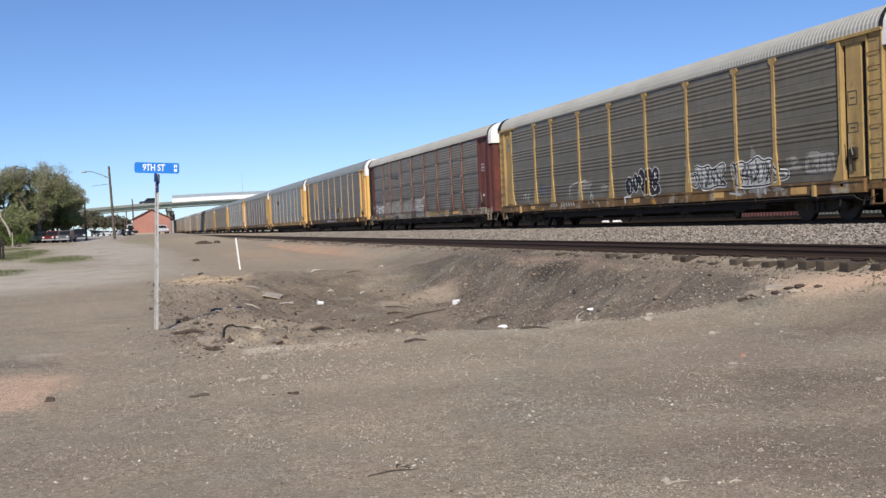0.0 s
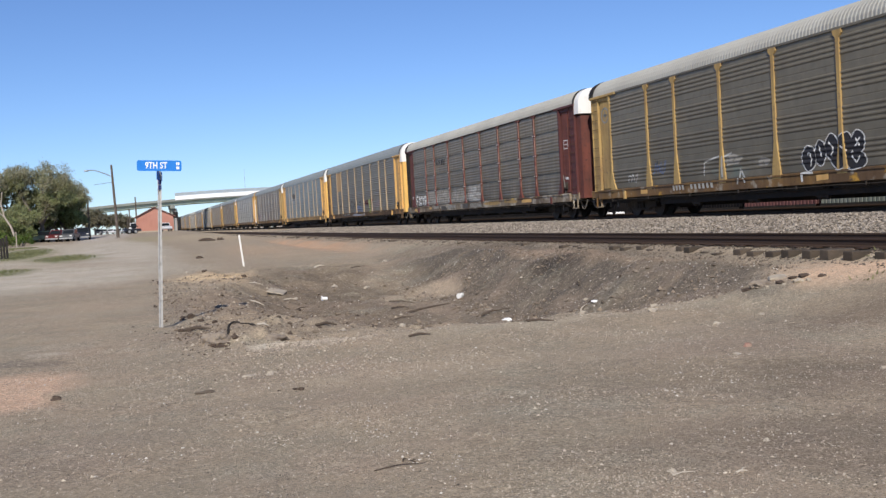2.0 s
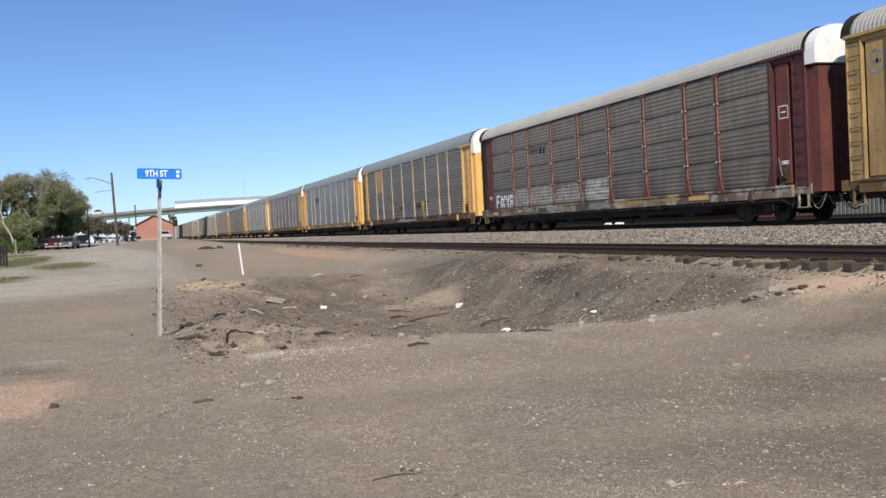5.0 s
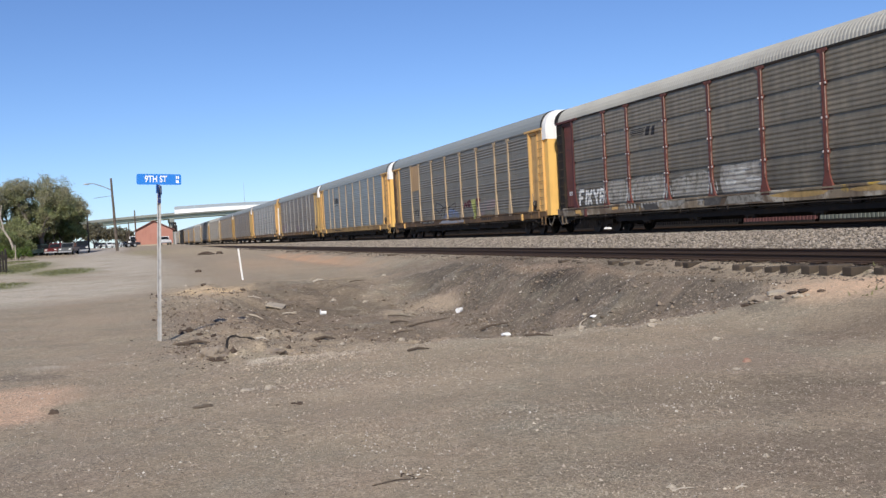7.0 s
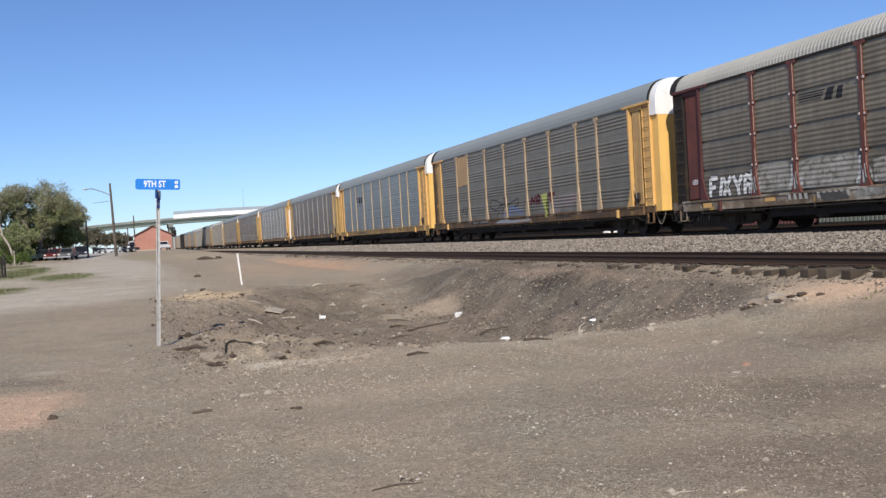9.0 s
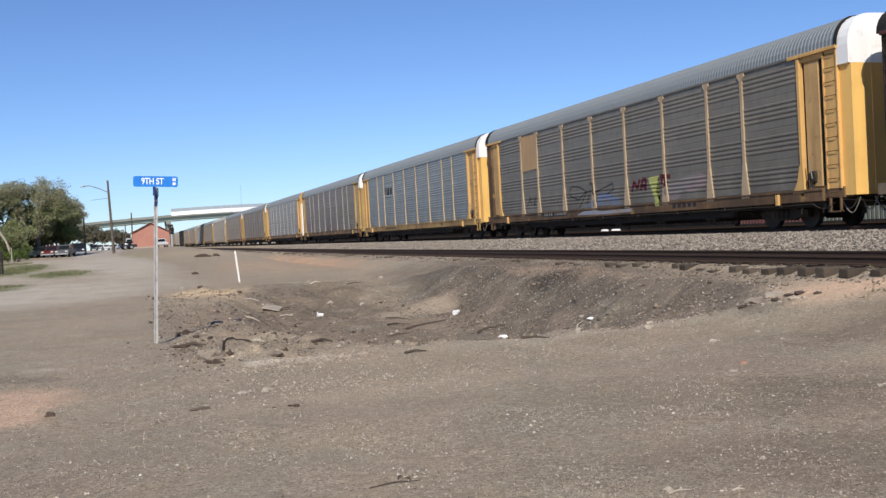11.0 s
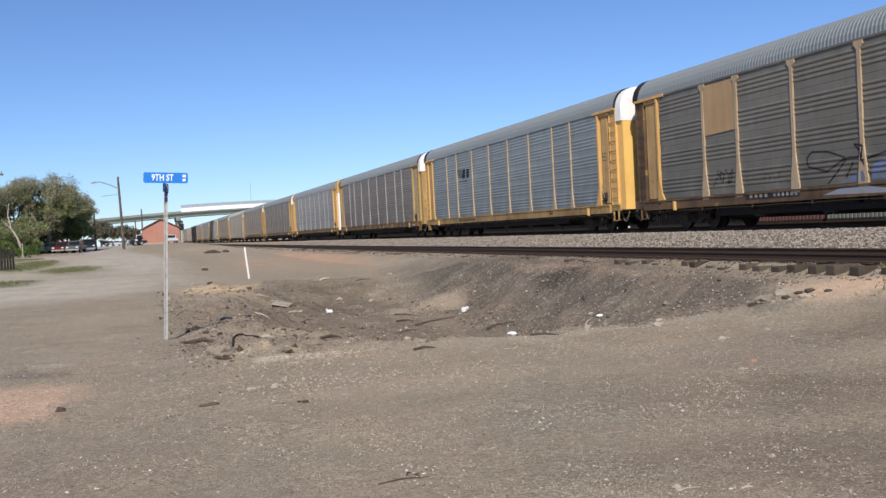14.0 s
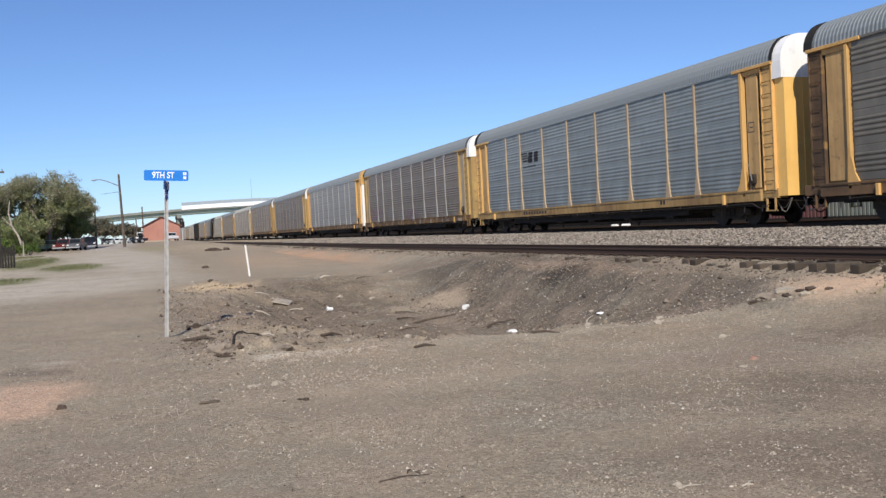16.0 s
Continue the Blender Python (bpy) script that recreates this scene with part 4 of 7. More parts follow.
    def hose(bm):
        pts = [(-0.7 + 0.1 * k, y_of(-0.35), 0.62 - 0.3 * math.sin(k / 7 * math.pi)) for k in range(8)]
        for p, q in zip(pts, pts[1:]):
            rod(bm, p, q, 0.022, n=5)
    def line(bm):
        for x, a, b, drop in ((-1.35, 0.35, -0.35, 0.42), (-1.2, 0.6, -0.1, 0.3), (-0.9, 0.1, -0.5, 0.35)):
            pts = [(x, y_of(a + (b - a) * k / 6), SILL0 + 0.08 - drop * math.sin(k / 6 * math.pi)) for k in range(7)]
            for p, q in zip(pts, pts[1:]):
                rod(bm, p, q, 0.018, n=5)
        for x, a in ((-1.45, 0.7), (-1.3, 1.1), (-1.4, 1.9)):
            rod(bm, (x, y_of(a), SILL0 + 0.1), (x - 0.03, y_of(a + 0.05), SILL0 - 0.3), 0.02, n=5)
        rod(bm, (-1.6, y_of(0.12), SILL0 + 0.05), (-0.3, y_of(-0.05), SILL0 - 0.05), 0.018, n=5)
    tagged(share("brake_hose", cached("brake_hose|" + tag, line), M["hose"], car, "dusty grey brake hoses"), kind="stuff")
    if near:
        tagged(share("air_hose", cached("air_hose|" + tag, hose), M["black"], car), kind="stuff")


WHEELS = []


def raised(k):
    """The roofs differ a little in height from car to car."""
    return Matrix.Translation((0, 0, EAVE * (1 - k))) @ Matrix.Diagonal((1, 1, k, 1))


def railcar(n, pal, label, style, sheets, ribs, roll_wheels):
    car = thing("railcar", pose(RAIL_X, FIRST + n * PITCH, RAIL_Z), label, "railcar", "train of covered car carriers")
    SKIN[car.name] = (pal["shift"], sheets, ribs, 0.052 if style == "slim" else 0.075)
    def body(bm):
        box(bm, -HALF + 0.07, HALF - 0.07, 1.64, LONG - 2.0, 0.95, EAVE)
        box(bm, -1.29, 1.29, 0.17, LONG - 0.17, 0.95, EAVE)
    share("body", cached("body|", body), pal["panel"], car)
    share("roof", cached("roof|", roof_draw), pal["roof"], car, "corrugated galvanised roof").matrix_basis = raised(pal["rise"])
    def sill(bm):
        for s in (-1, 1):
            a, b = sorted((s * (HALF + 0.03), s * (HALF - 0.2)))
            box(bm, a, b, 0.75, LONG - 0.75, SILL0 + 0.03, SILL1 - 0.004, 0.012)
            a, b = sorted((s * (HALF + 0.055), s * (HALF + 0.02)))
            box(bm, a, b, 0.75, LONG - 0.75, SILL1 - 0.07, SILL1 - 0.02)
            a, b = sorted((s * (HALF - 0.05), s * (HALF - 0.4)))
            box(bm, a, b, 0.0, 0.75, SILL0 + 0.1, SILL1 - 0.004)
            box(bm, a, b, LONG - 0.75, LONG, SILL0 + 0.1, SILL1 - 0.004)
    share("side_sill", cached("side_sill|", sill), pal["sill"], car)
    def lower(bm):
        for s in (-1, 1):
            a, b = sorted((s * (HALF - 0.13), s * (HALF - 0.3)))
            box(bm, a, b, 0.8, LONG - 0.8, SILL0 - 0.12, SILL0 + 0.026)
            a, b = sorted((s * (HALF - 0.2), s * (HALF - 0.34)))
            box(bm, a, b, 5.2, LONG - 5.2, SILL0 - 0.3, SILL0 - 0.124)
            for i in range(14):
                y = 2.4 + i * 1.73
                a, b = sorted((s * (HALF - 0.06), s * (HALF - 0.14)))
                box(bm, a, b, y - 0.03, y + 0.03, SILL0 - 0.08, SILL0 + 0.028)
    share("lower_sill", cached("lower_sill|", lower), M["sill_rust"], car, "dark rusty lower sill")
    def pipe(bm):
        pts = [(-HALF - 0.01, 1.2 + i * 1.4, SILL0 - 0.03 - 0.02 * (i % 2)) for i in range(18)]
        for p, q in zip(pts, pts[1:]):
            rod(bm, p, q, 0.014, n=5)
        for x, y, z in pts[1::2]:
            box(bm, x - 0.02, x + 0.03, y - 0.025, y + 0.025, z - 0.03, SILL0 + 0.028)
        bend = [(-HALF - 0.01, 1.2 - 0.15 * k, SILL0 - 0.03 - 0.16 * math.sin(k / 6 * math.pi)) for k in range(7)]
        for p, q in zip(bend, bend[1:]):
            rod(bm, p, q, 0.014, n=5)
    if roll_wheels:
        tagged(share("brake_pipe", cached("brake_pipe|", pipe), M["cast"], car, "dusty dark brake pipe"), kind="stuff")
        def hanger(bm):
            box(bm, -1.4, -1.2, -0.25, 0.25, 0.36, 0.44, 0.01)
            for y in (-0.16, 0.16):
                box(bm, -1.38, -1.3, y - 0.05, y + 0.05, 0.3, 0.56, 0.01)
            rod(bm, (-1.36, -0.3, 0.5), (-1.36, 0.3, 0.4), 0.03, n=6)
        for y in (6.6, 9.8, 13.0, 16.2, 19.4):
            share("hanger", cached("hanger|", hanger), M["cast"], car).matrix_basis = pose(0, y, 0)
    def chord(bm):
        for s in (-1, 1):
            a, b = sorted((s * (HALF + 0.02), s * (HALF - 0.12)))
            box(bm, a, b, 1.9, LONG - 2.2, EAVE - 0.03, EAVE + 0.05, 0.01)
    share("top_chord", cached("top_chord|", chord), pal["chord"], car)
    def under(bm):
        extrude_y(bm, [(-0.6, 0.42), (-0.45, 0.3), (0.45, 0.3), (0.6, 0.42), (0.6, 1.0), (-0.6, 1.0)], 4.6, LONG - 4.6)
        extrude_y(bm, [(-0.4, 0.55), (0.4, 0.55), (0.4, 1.0), (-0.4, 1.0)], 0.2, LONG - 0.2)
        for i in range(8):
            y = 5.6 + i * 2.3
            box(bm, -1.5, 1.5, y - 0.08, y + 0.08, 0.6, 0.95)
        rod(bm, (-0.9, 11.5, 0.62), (-0.9, 12.7, 0.62), 0.19, n=10)
        box(bm, -1.2, -0.7, 14.2, 14.9, 0.42, 0.8, 0.03)
        rod(bm, (-1.25, 4.5, 0.55), (-1.25, LONG - 4.5, 0.55), 0.025, n=5)
        box(bm, -1.45, 1.45, 0.2, LONG - 0.2, 0.88, 0.96)
    share("underframe", cached("underframe|", under), M["black"], car, "black steel underframe")
    for side in (-1, 1):
        at = [p + pal["shift"] for p in POSTS]
        for a, b in zip(at, at[1:]):
            w = round(b - a, 2)
            o = share("panel", cached("panel|%s%d%d" % (w, sheets, ribs), panel_draw(w, sheets, ribs)), pal["panel"], car)
            o.matrix_basis = pose(-HALF + 0.02, a, 0) if side < 0 else pose(HALF - 0.02, b, 0, 0, 0, 180)
        for y in at[1:-1]:
            o = share("side_post", cached("side_post|" + style, post_draw(style)), pal["post"], car)
            o.matrix_basis = pose(-HALF + 0.02, y, 0) if side < 0 else pose(HALF - 0.02, y, 0, 0, 0, 180)
            if style == "collar" and side < 0:
                def bolts(bm):
                    for i in range(1, 4):
                        z = SILL1 + (EAVE - SILL1) * i / 4
                        for s in (-0.1, 0.1):
                            box(bm, -0.075, -0.05, s - 0.03, s + 0.03, z - 0.035, z + 0.035, 0.008)
                tagged(share("bolt", cached("bolt|", bolts), M["bolt"], car), kind="stuff").matrix_basis = pose(-HALF + 0.02, y, 0)
                def flange(bm):
                    for i in range(4):
                        z = SILL1 + (EAVE - SILL1) * i / 4
                        box(bm, -0.066, -0.05, -0.084, -0.064, z + (0.42 if i == 0 else 0.08), z + 0.86)
                share("flange", cached("flange|", flange), M["worn_edge"], car, "worn pale edge of the post").matrix_basis = pose(-HALF + 0.02, y, 0)
    end_parts(car, lambda d: d, pal, True, roll_wheels)
    end_parts(car, lambda d: LONG - d, pal, False, roll_wheels)
    for yc in (3.2, LONG - 3.2):
        def bolster(bm):
            box(bm, -1.0, 1.0, -0.22, 0.22, 0.42, 0.68, 0.03)
            box(bm, -0.35, 0.35, -0.5, 0.5, 0.5, 0.66, 0.03)
        bogie = share("bogie", cached("bogie|", bolster), M["black"], car, "cast steel bogie")
        bogie.matrix_basis = pose(0, yc, 0)
        for s in (-1.02, 1.02):
            o = share("side_frame", cached("side_frame|", frame_draw), M["cast"], bogie)
            o.matrix_basis = pose(s, 0, 0, 0, 0, 0 if s < 0 else 180)
        for dy in (-0.88, 0.88):
            o = share("wheelset", cached("wheelset|", wheelset_draw), M["rim"], bogie)
            o.matrix_basis = pose(0, dy, 0.42)
            if roll_wheels:
                WHEELS.append((o, dy))
    return car


SKIN = {}


def flat_on_side(name, polys, mat, car, lift, label="", plate=False):
    """Paint on the car's near side: outlines of (y, z), laid over ribs, posts and sill. lift orders the coats."""
    shift, sheets, ribs, grip = SKIN[car.name]
    prof = panel_profile(sheets, ribs)
    zs, xs = [z for _, z in prof], [x - HALF + 0.02 for x, _ in prof]
    coat = 0.003 + 0.07 * (lift + 0.011)
    bm = bmesh.new()
    for poly in polys:
        bm.faces.new([bm.verts.new((0, y, z)) for y, z in poly])
    bmesh.ops.triangulate(bm, faces=bm.faces[:])
    low, high = min(v.co.z for v in bm.verts), max(v.co.z for v in bm.verts)
    for z in [SILL1 - 0.02, SILL1 - 0.004] + zs:
        if low < z < high:
            bmesh.ops.bisect_plane(bm, geom=bm.verts[:] + bm.edges[:] + bm.faces[:], plane_co=(0, 0, z), plane_no=(0, 0, 1))
    y0, y1 = min(v.co.y for v in bm.verts), max(v.co.y for v in bm.verts)
    rows = []
    for p in POSTS[1:-1]:
        p += shift
        if p + grip < y0 or p - grip > y1:
            continue
        cut = bm.copy()
        for yy, side in ((p - grip, -1), (p + grip, 1)):
            bmesh.ops.bisect_plane(cut, geom=cut.verts[:] + cut.edges[:] + cut.faces[:], plane_co=(0, yy, 0), plane_no=(0, side, 0), clear_outer=True)
        rows += [[(v.co.y, v.co.z) for v in f.verts] for f in cut.faces if f.calc_center_median().z > SILL1]
        cut.free()
    for v in bm.verts:
        z = v.co.z
        v.co.x = -HALF - 0.008 if plate else (float(np.interp(z, zs, xs)) if z > SILL1 else -HALF - (0.055 if z > SILL1 - 0.072 else 0.03)) - coat
    for row in rows:
        bm.faces.new([bm.verts.new((-HALF - 0.036 - coat, y, z)) for y, z in row])
    for f in bm.faces:
        f.normal_update()
        if f.normal.x > 0:
            f.normal_flip()
    return tagged(part(name, bm, mat, car, label), kind="stuff")


def stroke(pts, w):
    """Quads along a line of (y, z)."""
    out = []
    for (a, b), (c, d) in zip(pts, pts[1:]):
        L = math.hypot(c - a, d - b) or 1
        ny, nz = -(d - b) / L * w / 2, (c - a) / L * w / 2
        out.append([(a + ny, b + nz), (c + ny, d + nz), (c - ny, d - nz), (a - ny, b - nz)])
    return out


def tag_letters(rnd, y0, y1, z0, z1, k):
    """Centre lines of k sprayed, slanting, bulging shapes that spell nothing."""
    out = []
    w = (y1 - y0) / k
    h = z1 - z0
    for i in range(k):
        a, lean = y0 + w * (i + 0.08), rnd.uniform(-0.15, 0.15) * w
        kinds = rnd.sample(("stem", "bow", "cross", "hook", "loop", "zig"), 3)
        for kind in kinds:
            if kind == "stem":
                q = rnd.uniform(0.1, 0.8) * w
                out.append([(a + q, z0), (a + q + lean, z0 + h * 0.5), (a + q + lean * 1.5, z1)])
            elif kind == "bow":
                out.append([(a + w * (0.5 + 0.45 * math.cos(t * 0.7 - 2)), z0 + h * (0.5 + 0.48 * math.sin(t * 0.7 - 2))) for t in range(7)])
            elif kind == "cross":
                q = rnd.uniform(0.3, 0.7)
                out.append([(a, z0 + h * q), (a + w * 0.5, z0 + h * (q + 0.1)), (a + w, z0 + h * (q - 0.05))])
            elif kind == "hook":
                out.append([(a + w * (0.5 - 0.4 * math.cos(t * 0.6)), z0 + h * (0.3 - 0.3 * math.sin(t * 0.6))) for t in range(6)])
            elif kind == "loop":
                c = rnd.uniform(0.3, 0.7)
                out.append([(a + w * (0.5 + 0.3 * math.cos(t * 0.785)), z0 + h * (c + 0.26 * math.sin(t * 0.785))) for t in range(9)])
            else:
                out.append([(a, z1), (a + w * 0.8, z0 + h * 0.62), (a + w * 0.2, z0 + h * 0.4), (a + w * 0.95, z0)])
    return out


def graffiti(car, rnd, y0, y1, z0, z1, k, fill, edge, label, w=0.15, lift=0.034):
    lines = tag_letters(rnd, y0, y1, z0, z1, k)
    flat_on_side("graffiti_outline", [q for p in lines for q in stroke(p, w + 0.09)], edge, car, lift)
    flat_on_side("graffiti", [q for p in lines for q in stroke(p, w)], fill, car, lift + 0.03, label)


def blob(rnd, y, z, ry, rz, n=14, wob=0.1):
    """A wavering round outline."""
    return [(y + ry * rnd.uniform(1 - wob, 1 + wob) * math.cos(2 * math.pi * i / n), z + rz * rnd.uniform(1 - wob, 1 + wob) * math.sin(2 * math.pi * i / n)) for i in range(n)]


def rounded(ring):
    """Cuts the corners of a closed outline twice."""
    for _ in range(2):
        ring = [(p[0] * a + q[0] * (1 - a), p[1] * a + q[1] * (1 - a)) for p, q in zip(ring, ring[1:] + ring[:1]) for a in (0.75, 0.25)]
    return ring


def bubble(car, shapes, inner, fill, line, halo, ink, label, halo_w=0.11, line_w=0.045, ink_w=0.05):
    """Rounded block shapes: a pale halo, a filled body with an outline, and strokes inside."""
    shapes = [rounded(p) for p in shapes]
    flat_on_side("graffiti_halo", [q for p in shapes for q in stroke(p + p[:1], halo_w)], halo, car, 0.0)
    flat_on_side("graffiti_fill", shapes, fill, car, 0.03, label)
    flat_on_side("graffiti_outline", [q for p in shapes for q in stroke(p + p[:1], line_w)], line, car, 0.055)
    flat_on_side("graffiti_stroke", [q for p in inner for q in stroke(p, ink_w)], ink, car, 0.08)


def scrawl(rnd, y0, y1, z0, z1, loops, w):
    pts = []
    for i in range(loops * 9):
        t = i / (loops * 9 - 1)
        a = i / 9 * 6.283
        pts.append((y0 + (y1 - y0) * t + 0.3 * (y1 - y0) / loops * math.cos(a * 1.3 + math.sin(i * 0.7)) + rnd.uniform(-0.06, 0.06), (z0 + z1) / 2 + (z1 - z0) / 2 * (0.75 * math.sin(a + 0.8 * math.sin(i * 0.5)) + rnd.uniform(-0.3, 0.3))))
    return stroke(pts, w)


def bars(y0, y1, z0, z1, k, gap=0.35):
    w = (y1 - y0) / k
    return [[(y0 + w * i, z0), (y0 + w * (i + 1 - gap), z0), (y0 + w * (i + 1 - gap), z1), (y0 + w * i, z1)] for i in range(k)]


def make_train():
    def pal(panel, post, sill, frame, roof, **more):
        return dict(dict(frame=M[frame], bay=M[frame], post=M[post], sill=M[sill], end=M[frame], cap=M["white"], roof=M[roof], rim=M["black"], panel=M[panel], rise=0.96, shift=0.0, chord=M[panel], far_stile=None, brake_up=0.0), **more)
    a = pal("panel_a", "yellow_old", "sill_dirt", "yellow_old", "roof_pale", rise=0.84, shift=0.03, brake_up=0.36)
    b = pal("panel_b", "brown", "sill_pale", "maroon", "roof_pale", rise=0.82, chord=M["sill_rust"], far_stile=M["sill_rust"], bay=M["brown"], end=M["brown"])
    c = pal("panel_c", "ochre", "sill_brown", "yellow", "roof", shift=-0.1, rise=1.0, far_stile=M["sill_brown"], bay=M["bay_orange"], end=M["end_yellow"])
    d = pal("panel_d", "ochre", "sill_orange", "yellow", "roof", rise=0.99, shift=-0.1, bay=M["bay_orange"], end=M["end_yellow"])
    e = pal("panel_e", "panel_f", "sill_dirt", "yellow_old", "roof", bay=M["tan_post"], end=M["yellow_old"])
    f = pal("panel_f", "panel_f", "sill_dirt", "yellow", "roof", cap=M["yellow"], end=M["white"], rim=M["yellow"])
    g = pal("panel_e", "panel_e", "sill_dirt", "yellow_old", "roof", bay=M["tan_post"])
    h = pal("panel_g", "panel_g", "sill_dirt", "sill_orange", "roof", end=M["yellow_old"])
    c2 = pal("panel_c", "panel_c", "sill_dirt", "tan_post", "roof", end=M["yellow_old"])
    p = pal("panel_h", "panel_h", "tan_post", "tan_post", "roof_pale")
    k = pal("tarred", "tarred", "tarred", "black", "black", cap=M["black"], end=M["black"])
    plan = [
        (a, "weathered grey car carrier with faded yellow posts and white graffiti", "flare", 4, 4),
        (b, "sooty grey car carrier with oxide red posts and white graffiti", "collar", 4, 5),
        (c, "dull grey car carrier with yellow ends and a tan paint patch", "flare", 4, 4),
        (d, "blue-grey car carrier with pale posts and yellow ends", "slim", 5, 4),
        (e, "dark grey car carrier with yellow ends and purple scrawl", "flare", 4, 4),
        (f, "light grey car carrier with a white end door", "slim", 5, 3),
        (g, "dark grey car carrier with yellow ends", "flare", 4, 4),
        (h, "brownish grey car carrier with yellow ends", "slim", 5, 3),
    ]
    for i in range(12):
        col = (p, h, p, h, h, k, p, h, p, c2, p, h)[i]
        plan.append((col, "distant weathered grey car carrier", "flare" if i % 3 else "slim", 4, 4))
    cars = []
    for n, (col, label, style, sheets, ribs) in enumerate(plan):
        cars.append(railcar(n, col, label, style, sheets, ribs, n < 6))
    rnd = random.Random(21)
    # graffiti and stencils on the nearest cars
    A, B, C, D, E, F = cars[:6]
    K = M["spray_dark"]
    haze, bright = M["spray_mist"], M["spray_bright"]
    # first car: a big pale piece, a black bubble tag, a boxed tag and small marks
    bubble(A, [blob(rnd, 8.72, 1.5, 0.27, 0.24),
               [(8.75, 2.03), (8.25, 1.85), (7.9, 1.97), (7.68, 1.72), (7.12, 2.0), (6.92, 1.85), (7.18, 1.5), (6.86, 1.2), (7.42, 1.26), (7.85, 1.14), (8.36, 1.18), (8.42, 1.6)],
               [(6.62, 2.0), (6.42, 1.8), (6.1, 1.96), (5.86, 1.82), (5.5, 1.95), (5.26, 2.07), (5.0, 1.87), (4.6, 1.95), (4.42, 1.6), (4.12, 1.52), (3.84, 1.52), (3.82, 1.3), (4.42, 1.27), (4.72, 1.14), (5.3, 1.13), (6.2, 1.14), (6.5, 1.32)]],
           [[(8.86, 1.6), (8.7, 1.68), (8.58, 1.5), (8.72, 1.38)], [(8.05, 1.92), (7.88, 1.5), (8.12, 1.22)], [(7.5, 1.82), (7.3, 1.5), (6.95, 1.25)], [(7.7, 1.6), (7.5, 1.35)], [(6.38, 1.95), (6.3, 1.5), (6.34, 1.16)],
            [(5.9, 1.75), (5.74, 1.5), (5.78, 1.2)], [(5.36, 1.95), (5.22, 1.55), (5.42, 1.3)], [(4.86, 1.82), (4.7, 1.5), (4.9, 1.25)], [(6.1, 1.5), (5.5, 1.42)], [(4.4, 1.42), (3.95, 1.4)]],
           M["spray_white"], K, bright, K, "pale block-lettered graffiti with black strokes", 0.13)
    flat_on_side("graffiti", [blob(rnd, 5.5, 2.2, 0.12, 0.2, 9, 0.5), blob(rnd, 9.3, 2.1, 0.1, 0.16, 9, 0.5), blob(rnd, 3.6, 1.8, 0.3, 0.12, 11, 0.4), blob(rnd, 3.45, 1.55, 0.3, 0.1, 11, 0.4)], haze, A, 0.0, "thin pale spray marks")
    flat_on_side("graffiti", scrawl(rnd, 4.2, 6.4, 1.18, 1.85, 9, 0.04), M["spray_shade"], A, 0.04, "dark strokes across the pale letters")
    flat_on_side("graffiti", scrawl(rnd, 7.0, 8.3, 1.2, 1.85, 6, 0.04), M["spray_shade"], A, 0.04, "dark strokes across the pale letters")
    flat_on_side("graffiti", [blob(rnd, 5.2, 0.97, 0.5, 0.1, 12, 0.3), blob(rnd, 4.3, 0.99, 0.3, 0.08, 12, 0.3), blob(rnd, 6.1, 0.96, 0.26, 0.1, 12, 0.3)], haze, A, -0.011, "pale spray drips on the sill")
    flat_on_side("graffiti", stroke([(6.3, 1.1), (6.28, 0.86)], 0.12) + stroke([(5.9, 1.08), (5.2, 1.06), (5.22, 0.88)], 0.08) + stroke([(4.9, 1.1), (4.86, 0.86)], 0.1) + stroke([(6.7, 0.96), (6.1, 0.9)], 0.06), M["spray_white"], A, 0.0)
    bubble(A, [blob(rnd, 13.22, 1.5, 0.27, 0.34), blob(rnd, 12.74, 1.62, 0.2, 0.34), blob(rnd, 12.28, 1.76, 0.25, 0.34), blob(rnd, 11.74, 1.74, 0.26, 0.34), blob(rnd, 11.28, 1.8, 0.25, 0.3), blob(rnd, 11.35, 1.32, 0.36, 0.22), blob(rnd, 11.98, 1.36, 0.3, 0.22)],
           [[(13.3, 1.62), (13.18, 1.66), (13.1, 1.45), (13.16, 1.28)], [(12.78, 1.82), (12.68, 1.5)], [(12.4, 1.9), (12.2, 1.7), (12.3, 1.5)], [(11.9, 1.75), (11.7, 1.6)], [(11.36, 1.92), (11.2, 1.7)], [(11.2, 1.92), (11.36, 1.7)], [(11.5, 1.45), (11.35, 1.25), (11.2, 1.42)], [(12.0, 1.45), (12.0, 1.2)]],
           K, K, bright, bright, "black bubble graffiti outlined in white", 0.1, 0.03, 0.045)
    flat_on_side("graffiti", stroke([(13.5, 1.1), (13.5, 0.84)], 0.09) + stroke([(13.5, 1.1), (13.0, 1.08)], 0.06), bright, A, 0.0)
    bubble(A, [[(3.12, 1.98), (3.0, 2.02), (2.55, 2.02), (2.46, 1.93), (1.96, 1.94), (1.85, 1.86), (1.84, 1.6), (1.85, 1.4), (1.95, 1.32), (2.5, 1.32), (2.98, 1.36), (3.1, 1.44), (3.12, 1.7)]],
           [[(2.9, 1.85), (2.8, 1.5)], [(2.45, 1.85), (2.5, 1.4)], [(2.9, 1.66), (1.95, 1.6)], [(2.15, 1.85), (2.2, 1.4)]], M["spray_mist"], M["spray_shade"], M["spray_grey"], M["spray_shade"], "pale boxed tag with dark strokes", 0.05, 0.03, 0.035)
    flat_on_side("graffiti", scrawl(rnd, 20.95, 21.75, 1.45, 2.05, 4, 0.06), M["spray_blue"], A, 0.0, "blue scrawl")
